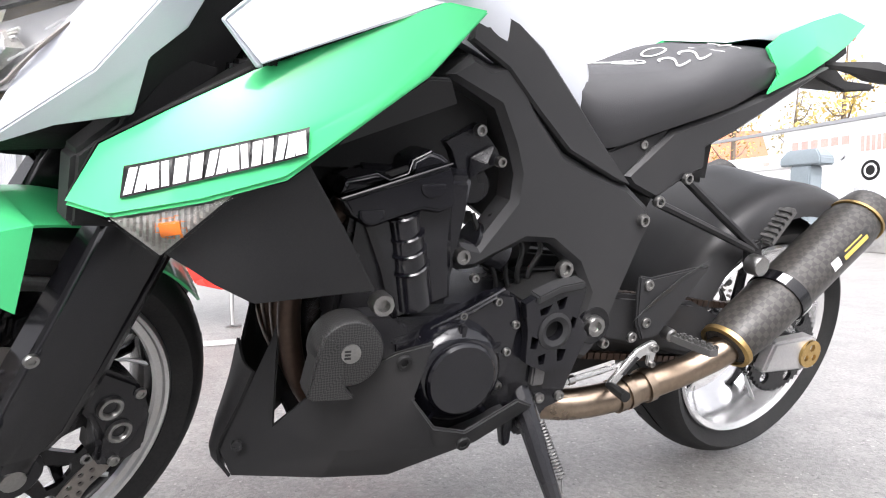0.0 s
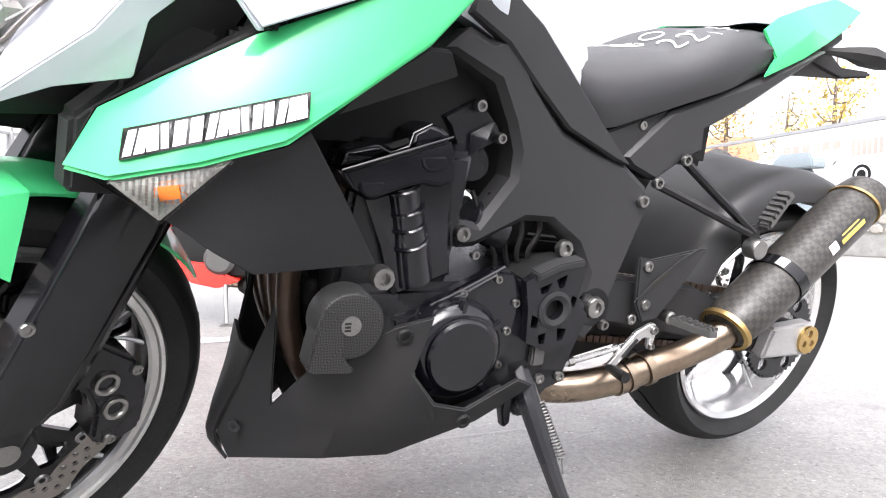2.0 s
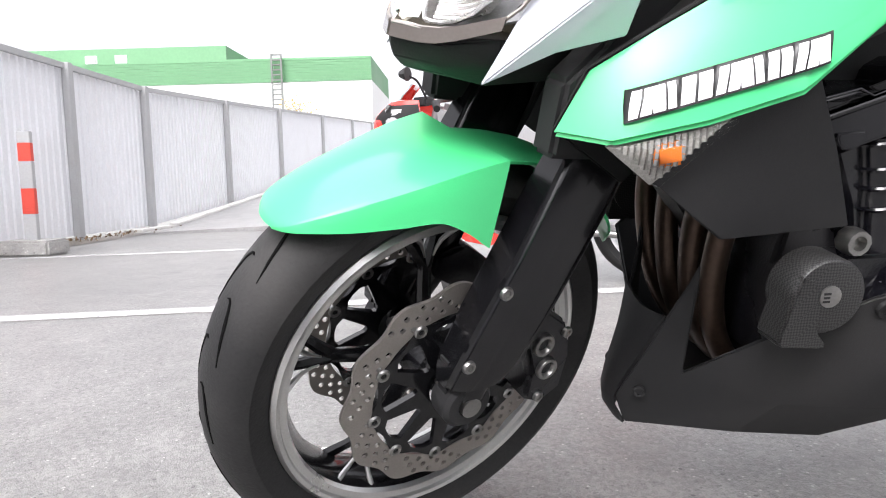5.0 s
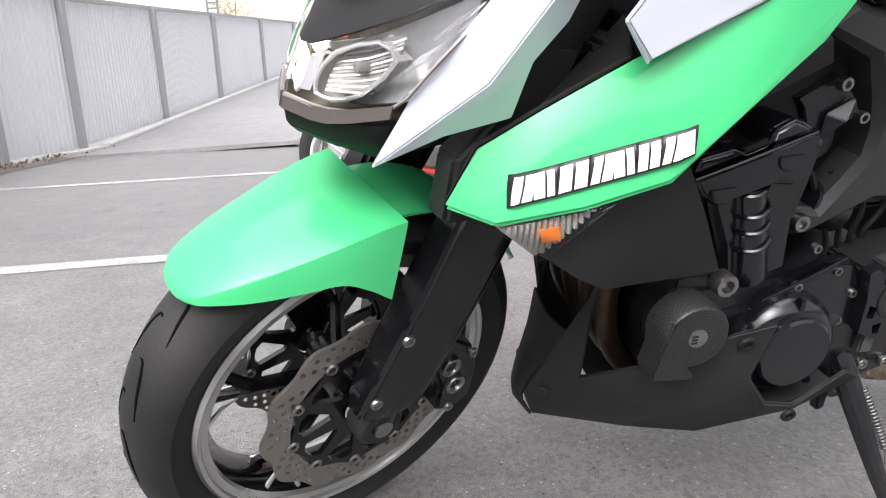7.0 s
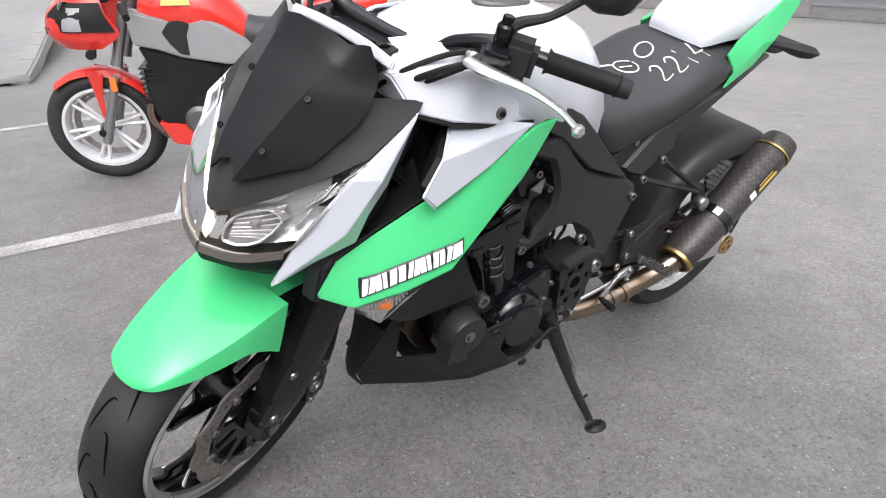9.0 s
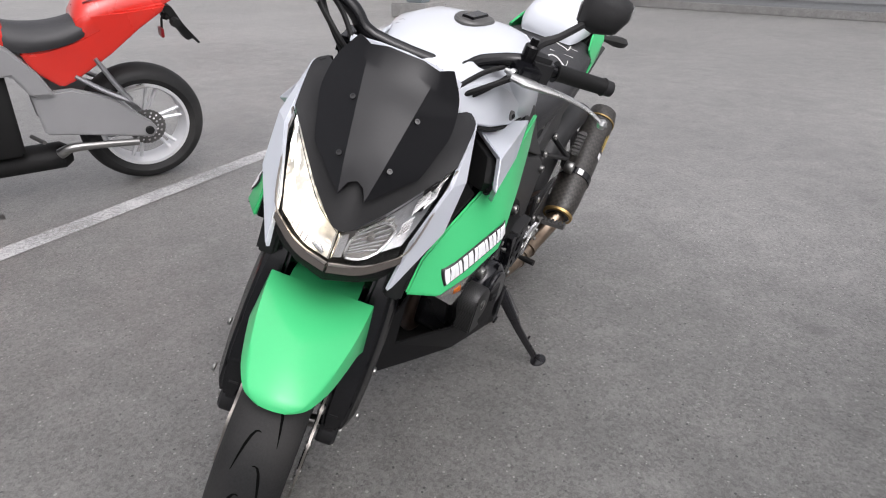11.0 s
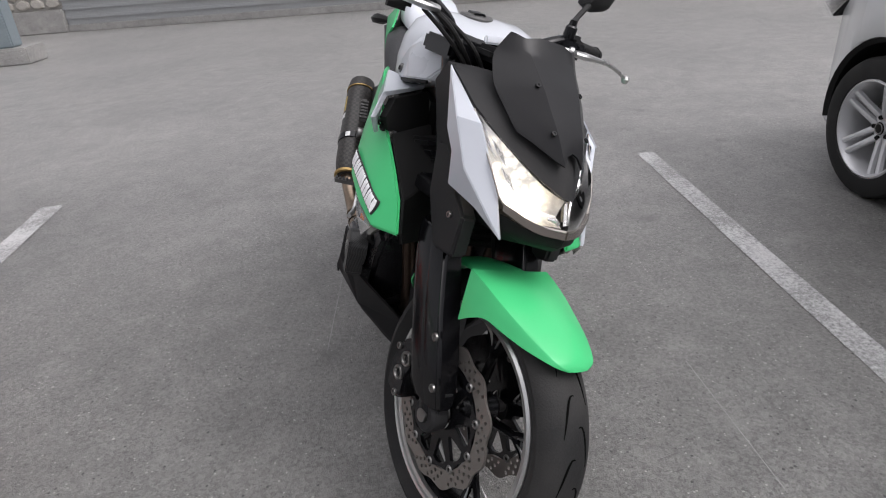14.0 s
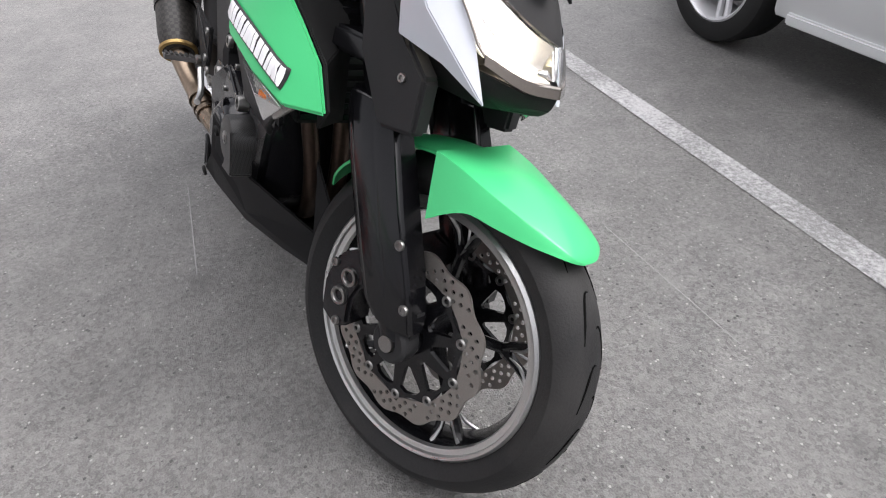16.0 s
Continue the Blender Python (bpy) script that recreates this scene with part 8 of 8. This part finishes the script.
for j in range(6):
    ring = [Vector((0, 0.18 * math.cos(a) * rng.uniform(0.75, 1.05), 0.118 * math.sin(a) * rng.uniform(0.8, 1.05))) for a in np.linspace(0, 5.5, 7)]
    bm = loft([ring, [p * 0.96 + Vector((-0.03, 0, 0)) for p in ring], [p * 0.75 + Vector((-0.05, 0, 0)) for p in ring]])
    me = bpy.data.meshes.new("stone")
    bm.to_mesh(me)
    bm.free()
    me.materials.append(STONE)
    shapes.append(me)
for row in range(3):
    for j in range(40):
        st = new("stone", rng.choice(shapes))
        st.parent = stone_wall
        st.location = (WX + 0.05, WY + 0.22 + 0.34 * j + 0.17 * (row % 2), 0.60 + 0.215 * row)
        st.rotation_euler = (rng.uniform(-0.2, 0.2), 0, 0)
board = tagged(new("hoarding"), "white advertising hoarding with faded pictures of motorcycles", "billboard")
board.location = (WX + 0.02, WY, 1.14)
# along the wall from its corner, and up from the wall's top
part("board", box(0.0, 0.06, 0.1, 3.36, 0.03, 1.80, 0.01), HOARD, board)
part("board_cap", box(-0.02, 0.08, 0.0, 21, 1.80, 1.89, 0.01), GREYPANEL, board)
part("side_board", box(0.02, 0.06, 3.36, 21, 0.03, 1.27, 0.01), HOARD, board)
for y0, y1, z0, z1, m_ in ((1.46, 3.14, 1.30, 1.50, FADED), (0.45, 1.23, 1.10, 1.44, FADED), (1.79, 3.02, 0.11, 0.27, PRINT), (0.39, 1.57, 0.15, 0.32, PRINT)):
    n = 6
    for j in range(n):
        w = (y1 - y0) / n
        part("faded_block", box(-0.006, 0.0, y0 + w * (j + 0.12), y0 + w * (j + 0.82), z0, z1, 0), m_, board)
part("round_badge", lathe([(0, -0.006), (0.224, -0.006), (0.224, 0.0)], 28, (0, 0.95, 0.67), "x"), SOFT, board)
part("badge_ring", lathe([(0.11, -0.009), (0.157, -0.009), (0.157, -0.006)], 28, (0, 0.95, 0.67), "x"), HOARD, board)
for cy, cz, k in ((2.58, 0.71, 1.12), (1.79, 0.99, 0.9)):
    for d in (-0.28, 0.28):
        part("printed_wheel", lathe([(0.13 * k, -0.006), (0.17 * k, -0.006), (0.17 * k, 0.0), (0.13 * k, 0.0)], 20, (0, cy + d * k, cz - 0.1 * k), "x", True), PRINT, board)
    part("printed_body", box(-0.006, 0.0, cy - 0.22 * k, cy + 0.22 * k, cz - 0.04, cz + 0.14 * k, 0.0), PRINT, board)
text = bpy.data.curves.new("letters", "FONT")
text.body, text.size, text.extrude, text.align_x = "AB", 0.38, 0.004, "CENTER"
text.materials.append(SOFT)
letters = new("letters", text)
letters.parent = board
letters.matrix_basis = Matrix.Translation((0.012, 4.98, 0.45)) @ Matrix.Rotation(radians(-90), 4, "Z") @ Matrix.Rotation(radians(90), 4, "X")

gate = tagged(new("barrier_gate"), "teal steel barrier cabinet on a concrete base with white beam", "barrier")
gate.matrix_world = Matrix.Translation((8.75, 6.93, 0)) @ Matrix.Rotation(radians(8), 4, "Z")
part("base", box(-0.30, 0.30, -0.40, 0.40, 0, 0.24, 0.02), CONCRETE, gate)
cab = part("cabinet", box(-0.15, 0.15, -0.17, 0.17, 0.24, 1.50, 0.02), TEAL, gate)
part("cabinet_door", box(-0.158, -0.15, -0.12, 0.12, 0.55, 1.35, 0.003), TEAL, cab)
part("cabinet_stripe", box(-0.160, -0.158, -0.05, 0.05, 0.80, 0.88, 0), SOFT, cab)
part("head", soften(loft([[Vector((x * k, y * k, z)) for x, y in ((-0.17, -0.34), (0.17, -0.34), (0.17, 0.34), (-0.17, 0.34))] for z, k in ((1.50, 1.0), (1.62, 1.0), (1.75, 0.72))]), 0.02), TEAL, cab)
part("beam", box(-0.07, 0.07, 0.10, 9.0, 1.47, 1.68, 0.02), HOARD, gate, "white steel beam")
for j in range(6):
    part("beam_mark", box(-0.0725, -0.070, 0.6 + 1.5 * j, 0.72 + 1.5 * j, 1.545, 1.605, 0), FADED, gate)

tagged(part("wall_north", box(-3.9, 40, 36.2, 36.6, 0, 3.3, 0.02), PALE, None), "plain pale boundary wall beyond the ramp", "wall", kind="structure")
ROOFTILE = material("red_roof_tile", (0.42, 0.13, 0.07), 0.7, grain=12, vary=0.25, stain=1.0)
house = tagged(new("house"), "distant house with a red tiled roof", "house")
house.matrix_world = Matrix.Translation((30, 40, 0)) @ Matrix.Rotation(radians(-35), 4, "Z")
part("wall", box(-6, 6, -4, 4, 0, 4.6, 0), WHITECLAD, house)
part("roof", loft([[Vector((x, -4.8, 4.4)), Vector((x, 0, 7.4)), Vector((x, 4.8, 4.4))] for x in (-6.5, 6.5)]), ROOFTILE, house)
for x in (-3, 0, 3):
    w = part("window", box(x - 0.6, x + 0.6, -4.06, -3.98, 1.6, 3.0, 0), WHITECLAD, house)
    part("pane", box(x - 0.5, x + 0.5, -4.09, -4.05, 1.7, 2.9, 0), CARGLASS, w)
tree(21, 22.5, 0, 8.5, 11, (0.42, 0.30, 0.10), spread=0.24)
tree(25, 20.5, 0, 9.0, 12, (0.48, 0.36, 0.10), spread=0.26, leaves=1200)
tree(27, 25, 0, 8.0, 13, (0.34, 0.28, 0.12), spread=0.25)
tree(29, 17, 0, 10.0, 14, (0.40, 0.30, 0.09), spread=0.26, leaves=1200)
